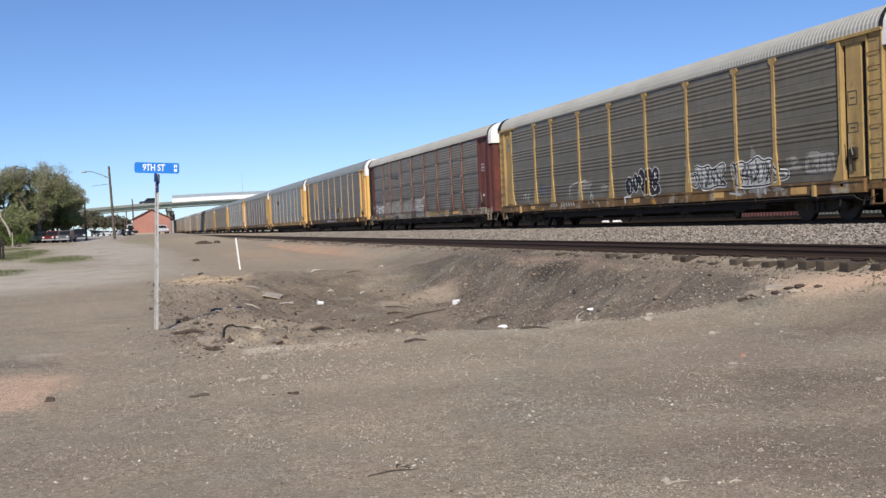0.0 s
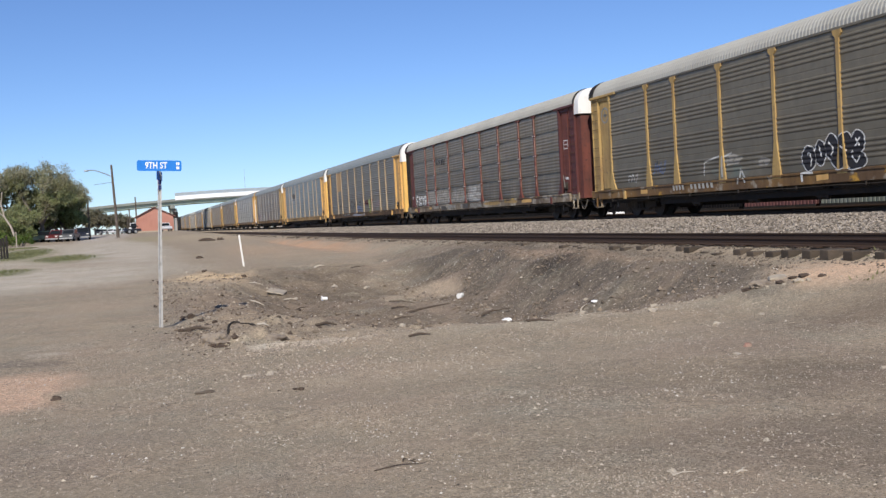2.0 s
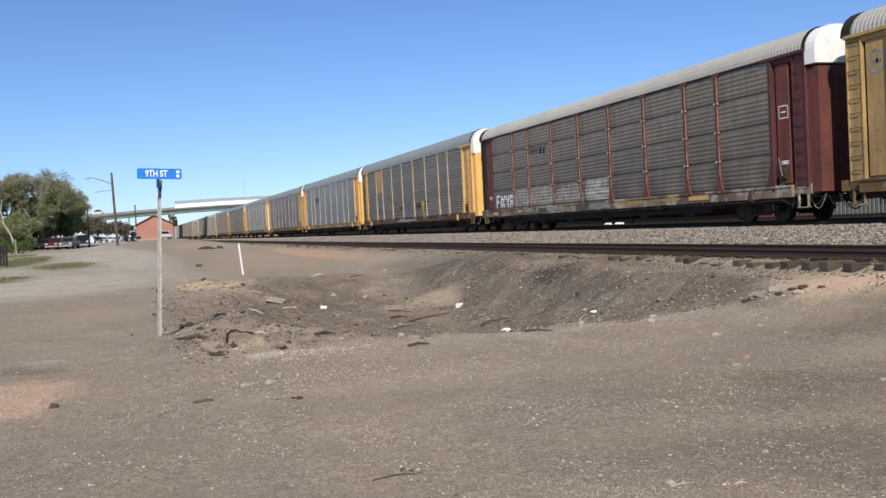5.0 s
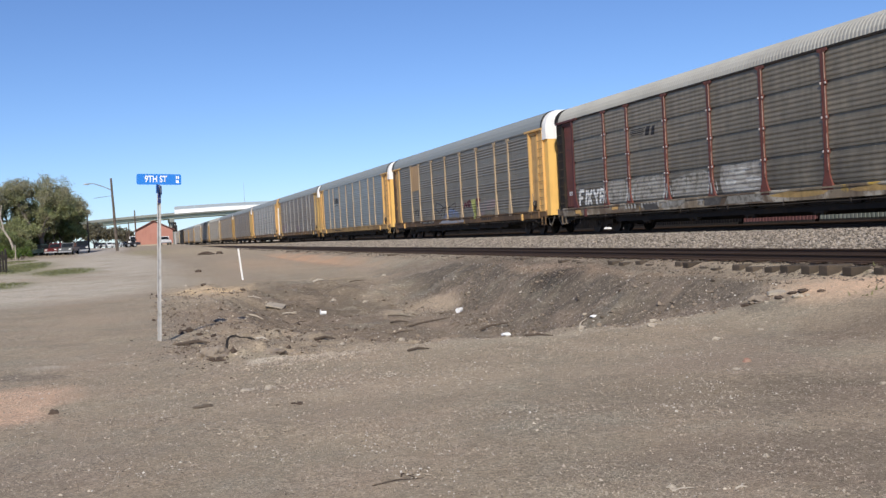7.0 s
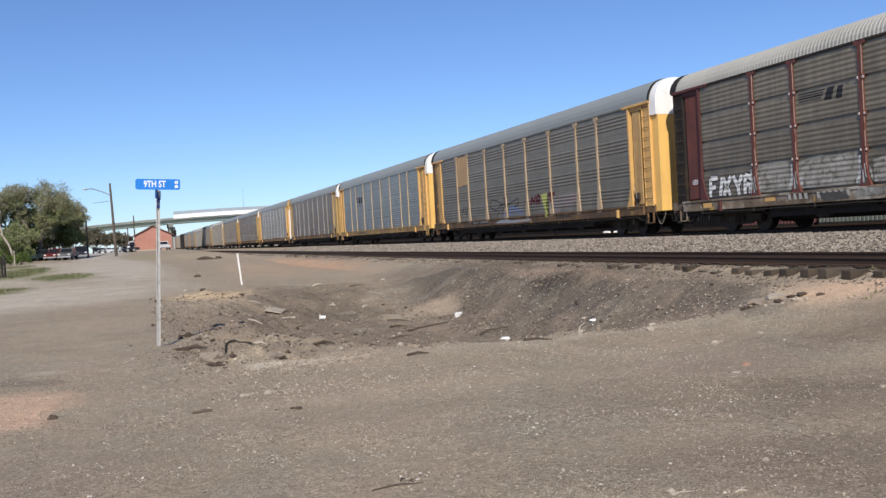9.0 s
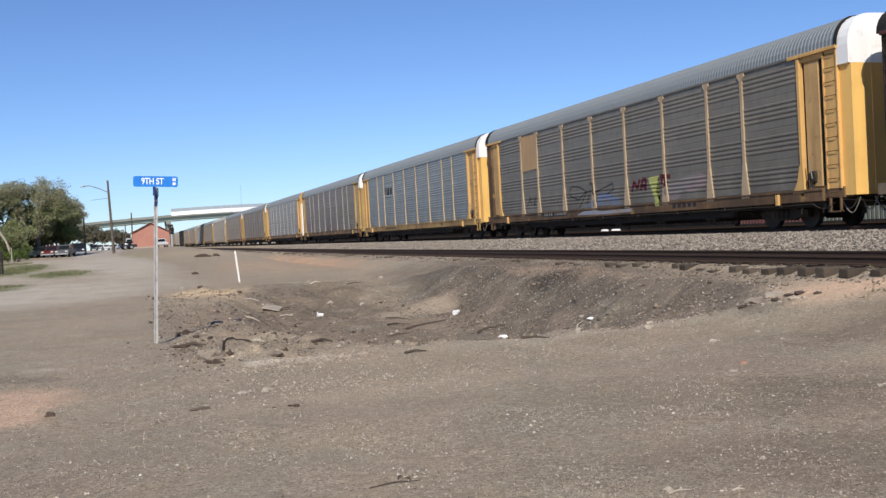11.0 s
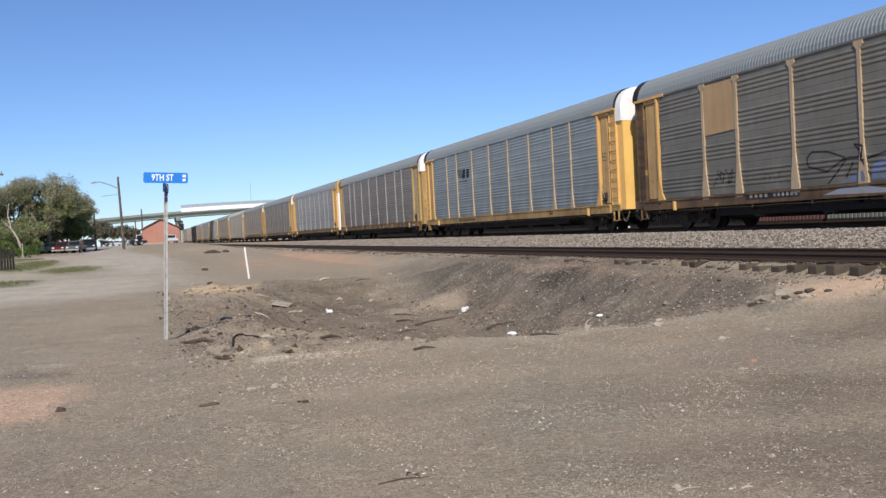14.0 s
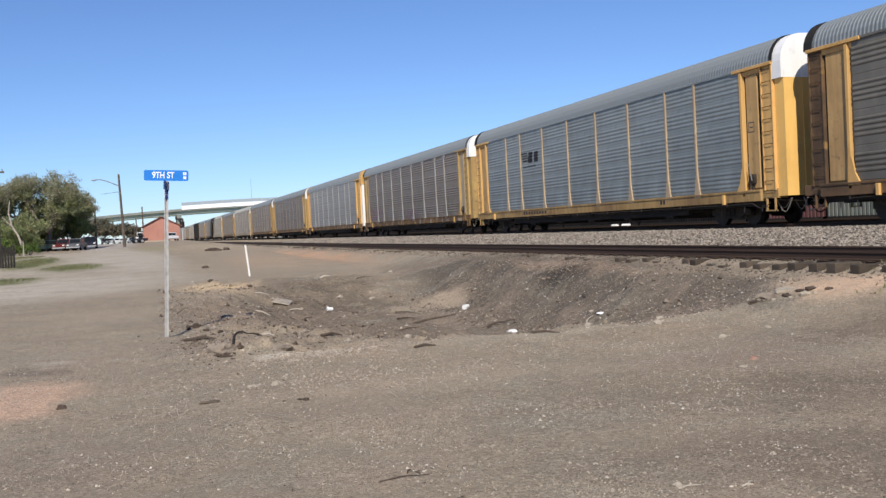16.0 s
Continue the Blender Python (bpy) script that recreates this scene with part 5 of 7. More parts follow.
    flat_on_side("graffiti", scrawl(rnd, 22.95, 23.7, 1.28, 1.68, 3, 0.05), M["spray_white"], A, 0.0, "small white tag")
    flat_on_side("graffiti", stroke([(16.6, 0.92), (16.45, 1.4), (16.3, 1.15), (16.2, 0.95)], 0.07) + stroke([(18.5, 1.3), (18.45, 1.75), (17.6, 1.9)], 0.06) + stroke([(17.4, 1.2), (17.4, 1.85), (16.9, 1.95)], 0.07), M["spray_white"], A, 0.0)
    flat_on_side("graffiti", [blob(rnd, 15.3, 1.55, 0.3, 0.14, 9, 0.3), blob(rnd, 16.9, 1.7, 0.5, 0.2, 11, 0.3)], haze, A, -0.011, "thin pale spray haze")
    flat_on_side("graffiti", [blob(rnd, 17.0, 1.35, 1.1, 0.2, 13, 0.25)], M["spray_teal"], A, -0.011, "faint green spray haze")
    flat_on_side("stencil", bars(17.95, 19.4, 0.88, 1.05, 6, 0.45) + bars(19.7, 20.5, 0.88, 1.05, 4, 0.45), M["mark"], A, 0.0, "white car number stencil")
    flat_on_side("paint_patch", [[(3.0, 0.8), (3.7, 0.8), (3.7, 1.0), (3.0, 1.0)], [(7.0, 0.84), (7.6, 0.84), (7.6, 1.03), (7.0, 1.03)], [(12.4, 0.86), (12.9, 0.84), (12.9, 1.0), (12.4, 1.03)], [(22.2, 0.85), (22.7, 0.85), (22.7, 1.0), (22.2, 1.0)]], M["yellow"], A, -0.011, "yellow touched-up paint")
    # second car: pale smears and a white letter tag
    smear = [(14.1, 2.1), (13.4, 2.04), (12.7, 2.12), (11.98, 2.12), (11.98, 1.14), (14.02, 1.14), (14.2, 1.5)]
    flat_on_side("graffiti", [smear], M["smear"], B, -0.011, "greyed white smeared panel")
    flat_on_side("graffiti", [blob(rnd, 13.1, 1.85, 0.5, 0.08, 11, 0.4), blob(rnd, 12.5, 1.55, 0.45, 0.07, 11, 0.4), blob(rnd, 13.6, 1.5, 0.3, 0.09, 11, 0.4), blob(rnd, 12.9, 1.25, 0.6, 0.05, 11, 0.4)], M["spray_white"], B, -0.009, "whiter streaks in the smear")
    flat_on_side("paint_patch", [[(13.95, 0.8), (13.7, 1.05), (12.0, 1.05), (11.9, 0.82)], [(17.9, 0.84), (17.6, 1.05), (16.2, 1.05), (16.4, 0.9), (16.9, 0.82)], [(15.5, 0.84), (15.4, 1.04), (15.1, 1.04), (15.2, 0.84)]], M["spray_mist"], B, -0.011, "pale overspray on the sill")
    flat_on_side("paint_patch", [blob(rnd, 10.2, 0.95, 1.25, 0.1, 16, 0.2), blob(rnd, 7.4, 0.96, 0.7, 0.09, 14, 0.2)], M["yellow_old"], B, -0.009, "worn dull yellow paint on the sill")
    flat_on_side("paint_patch", [[(15.1, 0.8), (15.0, 1.05), (14.0, 1.05), (14.2, 0.8)], [(19.0, 0.8), (19.2, 1.05), (18.1, 1.05), (18.0, 0.8)]], M["spray_shade"], B, -0.013, "dark sooty stretch of the sill")
    for ring in ([(22.0, 2.02), (21.4, 2.1), (20.5, 2.02), (20.42, 1.2), (21.9, 1.2)], [(20.0, 1.95), (19.2, 2.08), (18.3, 2.0), (17.7, 2.1), (17.62, 1.5), (17.9, 1.2), (20.1, 1.2)], [(17.1, 1.75), (16.3, 1.9), (15.2, 2.0), (14.8, 1.9), (14.85, 1.2), (17.1, 1.2)]):
        flat_on_side("graffiti_fill", [ring], haze, B, -0.011, "thin pale spray haze")
        flat_on_side("graffiti", stroke(ring[:5], 0.05), M["spray_grey"], B, 0.01)
    for y in (22.12, 20.2, 17.45, 14.62):
        flat_on_side("graffiti", stroke([(y + 0.3, 1.2), (y + 0.16, 1.5), (y + 0.14, 1.95)], 0.09) + stroke([(y - 0.2, 1.6), (y - 0.3, 1.25)], 0.06), M["spray_white"], B, 0.02)
        flat_on_side("graffiti", [blob(rnd, y, 1.3, 0.19, 0.14, 10, 0.3)], M["spray_shade"], B, 0.012)
        flat_on_side("graffiti", stroke([(y + 0.2, 1.16), (y + 0.12, 1.5), (y + 0.05, 1.72)], 0.05) + stroke([(y - 0.02, 1.2), (y + 0.02, 1.55)], 0.07) + stroke([(y - 0.24, 1.16), (y - 0.1, 1.4), (y - 0.07, 1.7)], 0.035), M["spray_white"], B, 0.03)
    letters = [[(24.5, 1.18), (24.46, 1.8), (24.06, 1.8)], [(24.46, 1.5), (24.18, 1.5)], [(23.95, 1.2), (23.8, 1.8)], [(23.74, 1.78), (23.4, 1.2)], [(23.76, 1.2), (23.34, 1.8)], [(23.2, 1.8), (22.98, 1.45), (22.74, 1.8)], [(22.98, 1.45), (22.92, 1.18)], [(22.62, 1.2), (22.58, 1.78), (22.3, 1.7)], [(22.6, 1.5), (22.34, 1.45)]]
    flat_on_side("graffiti_outline", [q for p in letters for q in stroke(p, 0.25)], M["spray_dark"], B, 0.0)
    flat_on_side("graffiti", [q for p in letters for q in stroke(p, 0.165)], bright, B, 0.03, "white block-lettered tag")
    flat_on_side("logo", [q for k in range(4) for q in stroke([(19.9, 3.68 + 0.07 * k), (18.95 - 0.05 * k, 3.68 + 0.07 * k)], 0.035)] + [[(18.85, 3.58), (18.7, 3.92), (18.42, 3.92), (18.55, 3.58)], [(18.4, 3.56), (18.3, 3.9), (18.08, 3.9), (18.16, 3.56)]], M["logo"], B, 0.0, "worn black railway emblem in plain strokes")
    flat_on_side("stencil", bars(17.95, 19.35, 0.89, 1.06, 6, 0.45) + bars(19.65, 20.6, 0.89, 1.06, 4, 0.45), M["mark"], B, 0.03, "white car number stencil")
    flat_on_side("paint_patch", [[(12.9, 0.88), (13.5, 0.86), (13.4, 1.02), (12.9, 1.02)], [(16.4, 0.9), (17.0, 0.88), (16.9, 1.03), (16.4, 1.0)], [(21.1, 0.9), (21.6, 0.9), (21.6, 1.02), (21.1, 1.02)], [(24.4, 0.84), (24.9, 0.84), (24.9, 1.0), (24.4, 1.0)], [(5.0, 0.86), (6.2, 0.86), (6.2, 1.04), (5.0, 1.04)]], M["yellow"], B, 0.0, "yellow touched-up paint")
    # third car: tan patch, thin outlines, red and lime letters
    flat_on_side("paint_patch", [[(20.12, 3.2), (21.86, 3.15), (21.86, 4.84), (20.12, 4.84)]], M["tan"], C, -0.011, "tan repainted patch", True)
    loop = [(16.78, 1.97), (16.56, 2.13), (15.89, 2.07), (15.19, 1.84), (15.52, 1.7), (15.93, 1.52), (16.73, 1.71), (16.78, 1.97)]
    wings = [[(15.13, 1.84), (14.51, 1.83), (14.85, 2.18), (14.49, 2.11), (14.58, 1.71), (14.15, 1.8), (12.89, 2.04), (12.82, 1.8), (13.36, 1.62)], [(15.13, 1.84), (15.54, 1.46), (15.95, 1.16)], [(14.9, 1.7), (15.2, 1.3)], [(14.5, 1.7), (14.3, 1.3)]]
    flat_on_side("graffiti", [q for p in [loop] + wings for q in stroke(p, 0.055)], K, C, 0.03, "thin dark graffiti outline")
    flat_on_side("graffiti", [[(14.2, 1.58), (13.7, 1.72), (13.1, 1.6), (12.4, 1.42), (12.4, 1.15), (14.25, 1.2)], [(15.2, 1.3), (14.5, 1.45), (14.4, 1.16), (15.4, 1.15)]], M["spray_blue"], C, -0.011, "faint blue sprayed cloud")
    flat_on_side("graffiti", [[(16.1, 0.86), (15.4, 1.02), (14.3, 1.02), (13.8, 0.95), (11.4, 0.98), (11.4, 0.84), (13.9, 0.82)]], M["spray_pale_blue"], C, -0.011, "faint blue-white sprayed cloud")
    red = [[(11.36, 1.62), (11.2, 1.98), (10.95, 1.7), (10.75, 2.04)], [(10.7, 1.62), (10.55, 2.04), (10.3, 2.0), (10.36, 1.6)], [(10.7, 1.8), (10.3, 1.76)], [(9.3, 2.06), (8.62, 2.0)], [(9.25, 2.0), (9.1, 1.68), (8.9, 1.74)], [(8.95, 2.02), (8.85, 1.7)]]
    flat_on_side("graffiti", [q for p in red for q in stroke(p, 0.15)], M["spray_red"], C, 0.03, "dark red graffiti")
    flat_on_side("graffiti", [[(10.15, 2.05), (9.9, 2.08), (9.4, 2.1), (9.5, 1.85), (9.62, 1.55), (9.35, 0.98), (9.62, 0.96), (9.88, 1.55)]], M["spray_lime"], C, 0.05, "lime yellow sprayed shape")
    flat_on_side("graffiti", [blob(rnd, 8.4, 1.5, 0.6, 0.35, 12, 0.2), blob(rnd, 7.2, 1.7, 0.8, 0.3, 12, 0.2)], M["spray_rose"], C, -0.011, "faint rosy spray haze")
    flat_on_side("graffiti", scrawl(rnd, 20.45, 21.4, 1.4, 2.0, 4, 0.04), K, C, 0.0, "thin black scrawl")
    flat_on_side("graffiti", scrawl(rnd, 18.0, 18.8, 1.4, 1.7, 3, 0.03), M["spray_shade"], C, 0.0)
    flat_on_side("stencil", bars(17.2, 18.4, 0.93, 1.04, 6, 0.45) + bars(18.6, 19.6, 0.93, 1.04, 4, 0.45), M["spray_mist"], C, 0.03)
    flat_on_side("stencil_ground", [[(17.1, 0.88), (19.7, 0.88), (19.7, 1.04), (17.1, 1.04)]], M["logo"], C, 0.0)
    flat_on_side("stencil", bars(7.0, 8.6, 0.86, 1.0, 5), M["logo"], C, 0.0)
    # fourth car: emblem and stencils
    flat_on_side("logo", [q for k in range(4) for q in stroke([(19.95 - 0.06 * k, 3.88 - 0.13 * k), (19.2 - 0.06 * k, 3.88 - 0.13 * k)], 0.06)] + [[(19.1, 3.38), (19.0, 3.9), (18.5, 3.9), (18.6, 3.38)], [(18.38, 3.38), (18.3, 3.88), (17.84, 3.88), (17.92, 3.38)]], M["logo"], D, 0.0, "black railway emblem in plain strokes")
    flat_on_side("stencil", bars(18.2, 19.8, 3.16, 3.24, 7), M["logo"], D, 0.0)
    flat_on_side("stencil", bars(17.1, 20.0, 0.84, 0.98, 9), M["logo"], D, 0.0)
    flat_on_side("stencil", bars(6.4, 6.8, 0.86, 1.0, 2), M["logo"], D, 0.0)
    flat_on_side("graffiti", scrawl(rnd, 20.5, 24.6, 1.2, 2.3, 8, 0.09), M["spray_purple"], E, 0.0, "purple scrawled graffiti")
    graffiti(E, rnd, 3.0, 4.6, 1.15, 2.2, 3, M["spray_grey"], M["panel_e"], "pale graffiti", 0.06, 0.0)
    graffiti(E, rnd, 11.0, 13.5, 1.15, 1.8, 4, M["spray_purple"], M["panel_e"], "purple graffiti", 0.06, 0.0)
    # marks on the end bays
    def bay_mark(car, name, draw, mat, label):
        bm = bmesh.new()
        draw(bm)
        part(name, bm, mat, car, label)
    def ring_mark(bm):
        for k in range(20):
            a, c = k * math.pi / 10, (k + 1) * math.pi / 10
            q = [(25.44 + r * math.cos(g), 4.15 + r * math.sin(g)) for r, g in ((0.25, a), (0.25, c), (0.33, c), (0.33, a))]
            bm.faces.new([bm.verts.new((-1.57, y, z)) for y, z in q])
        for y, z, w, h in ((25.44, 4.15, 0.16, 0.05), (25.44, 4.15, 0.04, 0.18)):
            bm.faces.new([bm.verts.new((-1.571, y + a * w, z + c * h)) for a, c in ((-1, -1), (1, -1), (1, 1), (-1, 1))])
    bay_mark(A, "emblem", ring_mark, M["spray_grey"], "round grey-white emblem")
    def placard(y, z, w, h):
        def draw(bm):
            for q in stroke([(y - w, z - h), (y + w, z - h), (y + w, z + h), (y - w, z + h), (y - w, z - h)], 0.03) + stroke([(y - w * 0.6, z), (y + w * 0.6, z)], 0.04):
                bm.faces.new([bm.verts.new((-1.57, yy, zz)) for yy, zz in q])
        return draw
    bay_mark(A, "placard", placard(1.2, 3.3, 0.16, 0.18), M["spray_shade"], "dark stencilled box")
    bay_mark(A, "placard", placard(1.2, 2.5, 0.18, 0.12), M["spray_shade"], "dark stencilled box")
    bay_mark(B, "placard", placard(1.1, 3.3, 0.2, 0.18), M["sign_white"], "white stencilled box")
    bay_mark(B, "placard", placard(1.1, 1.8, 0.16, 0.04), M["sign_white"], "small white stencil")
    bay_mark(B, "placard", placard(LONG - 1.46, 1.75, 0.14, 0.06), M["sign_white"], "small white stencil")
    bay_mark(D, "placard", placard(1.2, 3.1, 0.14, 0.15), M["spray_shade"], "dark stencilled box")
    return cars


TRAIN = make_train()

# ---- beside the street ----


def make_sign():
    sign = thing("street_sign", pose(0.40, 16.7, level(0.4, 16.7), 0, 3.0, 0), "blue street name sign on a galvanised steel post", "street sign")
    bm = bmesh.new()
    extr = [(-0.032, -0.012), (-0.016, -0.012), (-0.012, 0.014), (0.012, 0.014), (0.016, -0.012), (0.032, -0.012), (0.032, -0.006), (0.018, -0.006), (0.014, 0.02), (-0.014, 0.02), (-0.018, -0.006), (-0.032, -0.006)]
    a = [bm.verts.new((x, y, -0.3)) for x, y in extr]
    b = [bm.verts.new((x, y, 2.56)) for x, y in extr]
    for i in range(12):
        j = (i + 1) % 12
        bm.faces.new((a[i], a[j], b[j], b[i]))
    bm.faces.new(b)
    bm.faces.new(a[::-1])
    bmesh.ops.recalc_face_normals(bm, faces=bm.faces[:])
    part("post", bm, M["galv"], sign)
    bm = bmesh.new()
    box(bm, -0.02, 0.02, -0.03, 0.02, 2.52, 2.61, 0.004)
    part("bracket", bm, M["steel"], sign)

    def plate(name, w, h, z, y, mat, turn, r, parent):
        bm = bmesh.new()
        pts = []
        for cx, cz, a0 in ((w / 2 - r, h / 2 - r, 0), (-w / 2 + r, h / 2 - r, 90), (-w / 2 + r, -h / 2 + r, 180), (w / 2 - r, -h / 2 + r, 270)):
            pts += [(cx + r * math.cos(radians(a0 + k * 22.5)), cz + r * math.sin(radians(a0 + k * 22.5))) for k in range(5)]
        extrude_y(bm, pts, -0.003, 0.003)
        o = part(name, bm, mat, parent)
        o.matrix_basis = pose(0, y, z, 0, 0, turn)
        return o
    blade = plate("name_plate", 0.72, 0.178, 2.70, 0.0, M["sign_blue"], -6, 0.03, sign)
    blade["label"] = "blue plate with white letters"
    plate("crossing_plate", 0.6, 0.15, 2.53, 0.0, M["sign_blue"], 80, 0.03, sign)
    cu = bpy.data.curves.new("lettering", "FONT")
    cu.body, cu.size, cu.align_x, cu.align_y, cu.extrude, cu.offset = "9TH ST", 0.15, "CENTER", "CENTER", 0.001, 0.0035
    cu.space_character = 1.02
    tmp = new("lettering", cu)
    dg = bpy.context.evaluated_depsgraph_get()
    me = bpy.data.meshes.new_from_object(tmp.evaluated_get(dg))
    bpy.data.objects.remove(tmp)
    me.materials.clear()
    o = share("lettering", me, M["sign_white"], blade, "white lettering")
    o.matrix_basis = pose(-0.05, -0.0045, 0.0, 90, 0, 0) @ Matrix.Diagonal((0.74, 1.0, 1, 1))
    bm = bmesh.new()
    for k, (x, z, w, h) in enumerate(((0.285, 0.035, 0.022, 0.05), (0.315, 0.035, 0.022, 0.05), (0.3, -0.035, 0.05, 0.045))):
        box(bm, x - w / 2, x + w / 2, -0.0055, -0.0035, z - h / 2, z + h / 2)
    part("block_mark", bm, M["sign_white"], blade)
    bm = bmesh.new()
    for z in (2.3, 2.39):
        box(bm, -0.022, 0.03, -0.0165, -0.0135, z, z + 0.07)
    part("sticker", bm, M["sticker_navy"], sign)


def make_marker_post():
    p = thing("marker_post", pose(3.93, 35.9, gz(3.93, 35.9), 0, -5.0, 0), "slim white marker post stuck in the earth", "marker post")
    bm = bmesh.new()
    box(bm, -0.033, 0.033, -0.02, 0.02, -0.2, 1.17, 0.008)
    part("post", bm, M["post_white"], p)


def make_shed():
    """Brick-red gabled shed by the tracks, far down the street."""
    w, d, h, top = 5.9, 9.0, 2.5, 4.0
    x, y = 4.1, 165.0
    z = level(x, y)
    s = thing("shed", pose(x, y, z, 0, 0, 0), "small brick-red gabled shed beside the tracks", "shed")
    bm = bmesh.new()
    extrude_y(bm, [(-w / 2, -0.3), (w / 2, -0.3), (w / 2, h), (0, top), (-w / 2, h)], 0, d)
    part("wall", bm, M["shed"], s)
    for a in (-1, 1):
        bm = bmesh.new()
        extrude_y(bm, [(0, top + 0.05), (a * (w / 2 + 0.35), h - 0.1), (a * (w / 2 + 0.35), h + 0.02), (0, top + 0.18)], -0.3, d + 0.3)
        part("roof", bm, M["shed_roof"], s)
    bm = bmesh.new()
    for k in range(24):
        xx = -w / 2 + w * (k + 0.5) / 24
        box(bm, xx - 0.02, xx + 0.02, -0.02, 0, 0, h - 0.02)
    tagged(part("batten", bm, M["shed"], s), kind="stuff")
    bm = bmesh.new()
    box(bm, -w / 2, w / 2, -0.05, 0.0, -0.2, 0.22)
    part("plinth", bm, M["concrete"], s)


BRIDGE_Y = 240.0


def deck_z(x):
    x = max(-40.0, min(x, 34.0))
    return 8.35 + 0.055 * x - 0.0008 * x * x


def make_bridge():
    b = thing("overpass", pose(0, 0, 0), "long road overpass with pale green girders", "overpass", kind="structure")

    def span(name, y0, y1, lo, hi, mat, x0=-230, x1=260):
        bm = bmesh.new()
        k = 40
        rings = []
        for i in range(k + 1):
            x = x0 + (x1 - x0) * i / k
            zz = deck_z(x)
            rings.append([bm.verts.new(p) for p in ((x, y0, zz + lo), (x, y1, zz + lo), (x, y1, zz + hi), (x, y0, zz + hi))])
        for p, q in zip(rings, rings[1:]):
            for i in range(4):
                j = (i + 1) % 4
                bm.faces.new((p[i], p[j], q[j], q[i]))
        bm.faces.new(rings[0])
        bm.faces.new(rings[-1][::-1])
        bmesh.ops.recalc_face_normals(bm, faces=bm.faces[:])
        return part(name, bm, mat, b)
    span("deck", BRIDGE_Y - 0.8, BRIDGE_Y + 11, -0.25, 0.0, M["bridge_deck"])
    span("girder", BRIDGE_Y, BRIDGE_Y + 0.4, -1.05, -0.25, M["bridge_green"])
    span("girder", BRIDGE_Y + 9.5, BRIDGE_Y + 9.9, -1.05, -0.25, M["bridge_green"])
    span("parapet", BRIDGE_Y - 0.8, BRIDGE_Y - 0.55, 0.0, 0.32, M["bridge_deck"])
    span("parapet", BRIDGE_Y + 10.7, BRIDGE_Y + 11, 0.0, 0.32, M["bridge_deck"])
    # screen over the railway: solid white panels with grey mesh above
    y = BRIDGE_Y - 0.9
    for k in range(16):
        xa, xb = 10.9 + k * 2.4, 10.9 + k * 2.4 + 2.36
        bm = bmesh.new()
        pts = [(xa, deck_z(xa)), (xb, deck_z(xb))]
        v = [bm.verts.new((px, yy, pz + dz)) for px, pz in pts for yy in (y, y + 0.06) for dz in (0.02, 0.98)]
        bmesh.ops.convex_hull(bm, input=v)
        part("screen_panel", bm, M["hall_white"], b, "white solid screen panel" if k == 0 else "")
        bm = bmesh.new()
        v = [bm.verts.new((px, yy, pz + dz)) for px, pz in pts for yy in (y, y + 0.05) for dz in (1.0, 1.75)]
        bmesh.ops.convex_hull(bm, input=v)
        part("mesh_panel", bm, M["hall_roof"], b, "grey mesh fence panel" if k == 0 else "")
    for x in (-90, -60, -30, -14.5, 10.2, 34, 58, 82, 120, 160):
        zz = deck_z(x) - 1.05
        bm = bmesh.new()
        for y in (BRIDGE_Y + 1.2, BRIDGE_Y + 8.5):
            rod(bm, (x, y, 0.5), (x, y, zz - 0.6), 0.45, n=14)
        box(bm, x - 0.55, x + 0.55, BRIDGE_Y - 0.3, BRIDGE_Y + 10.2, zz - 0.9, zz, 0.05)
        part("pier", bm, M["bridge_deck"], b)


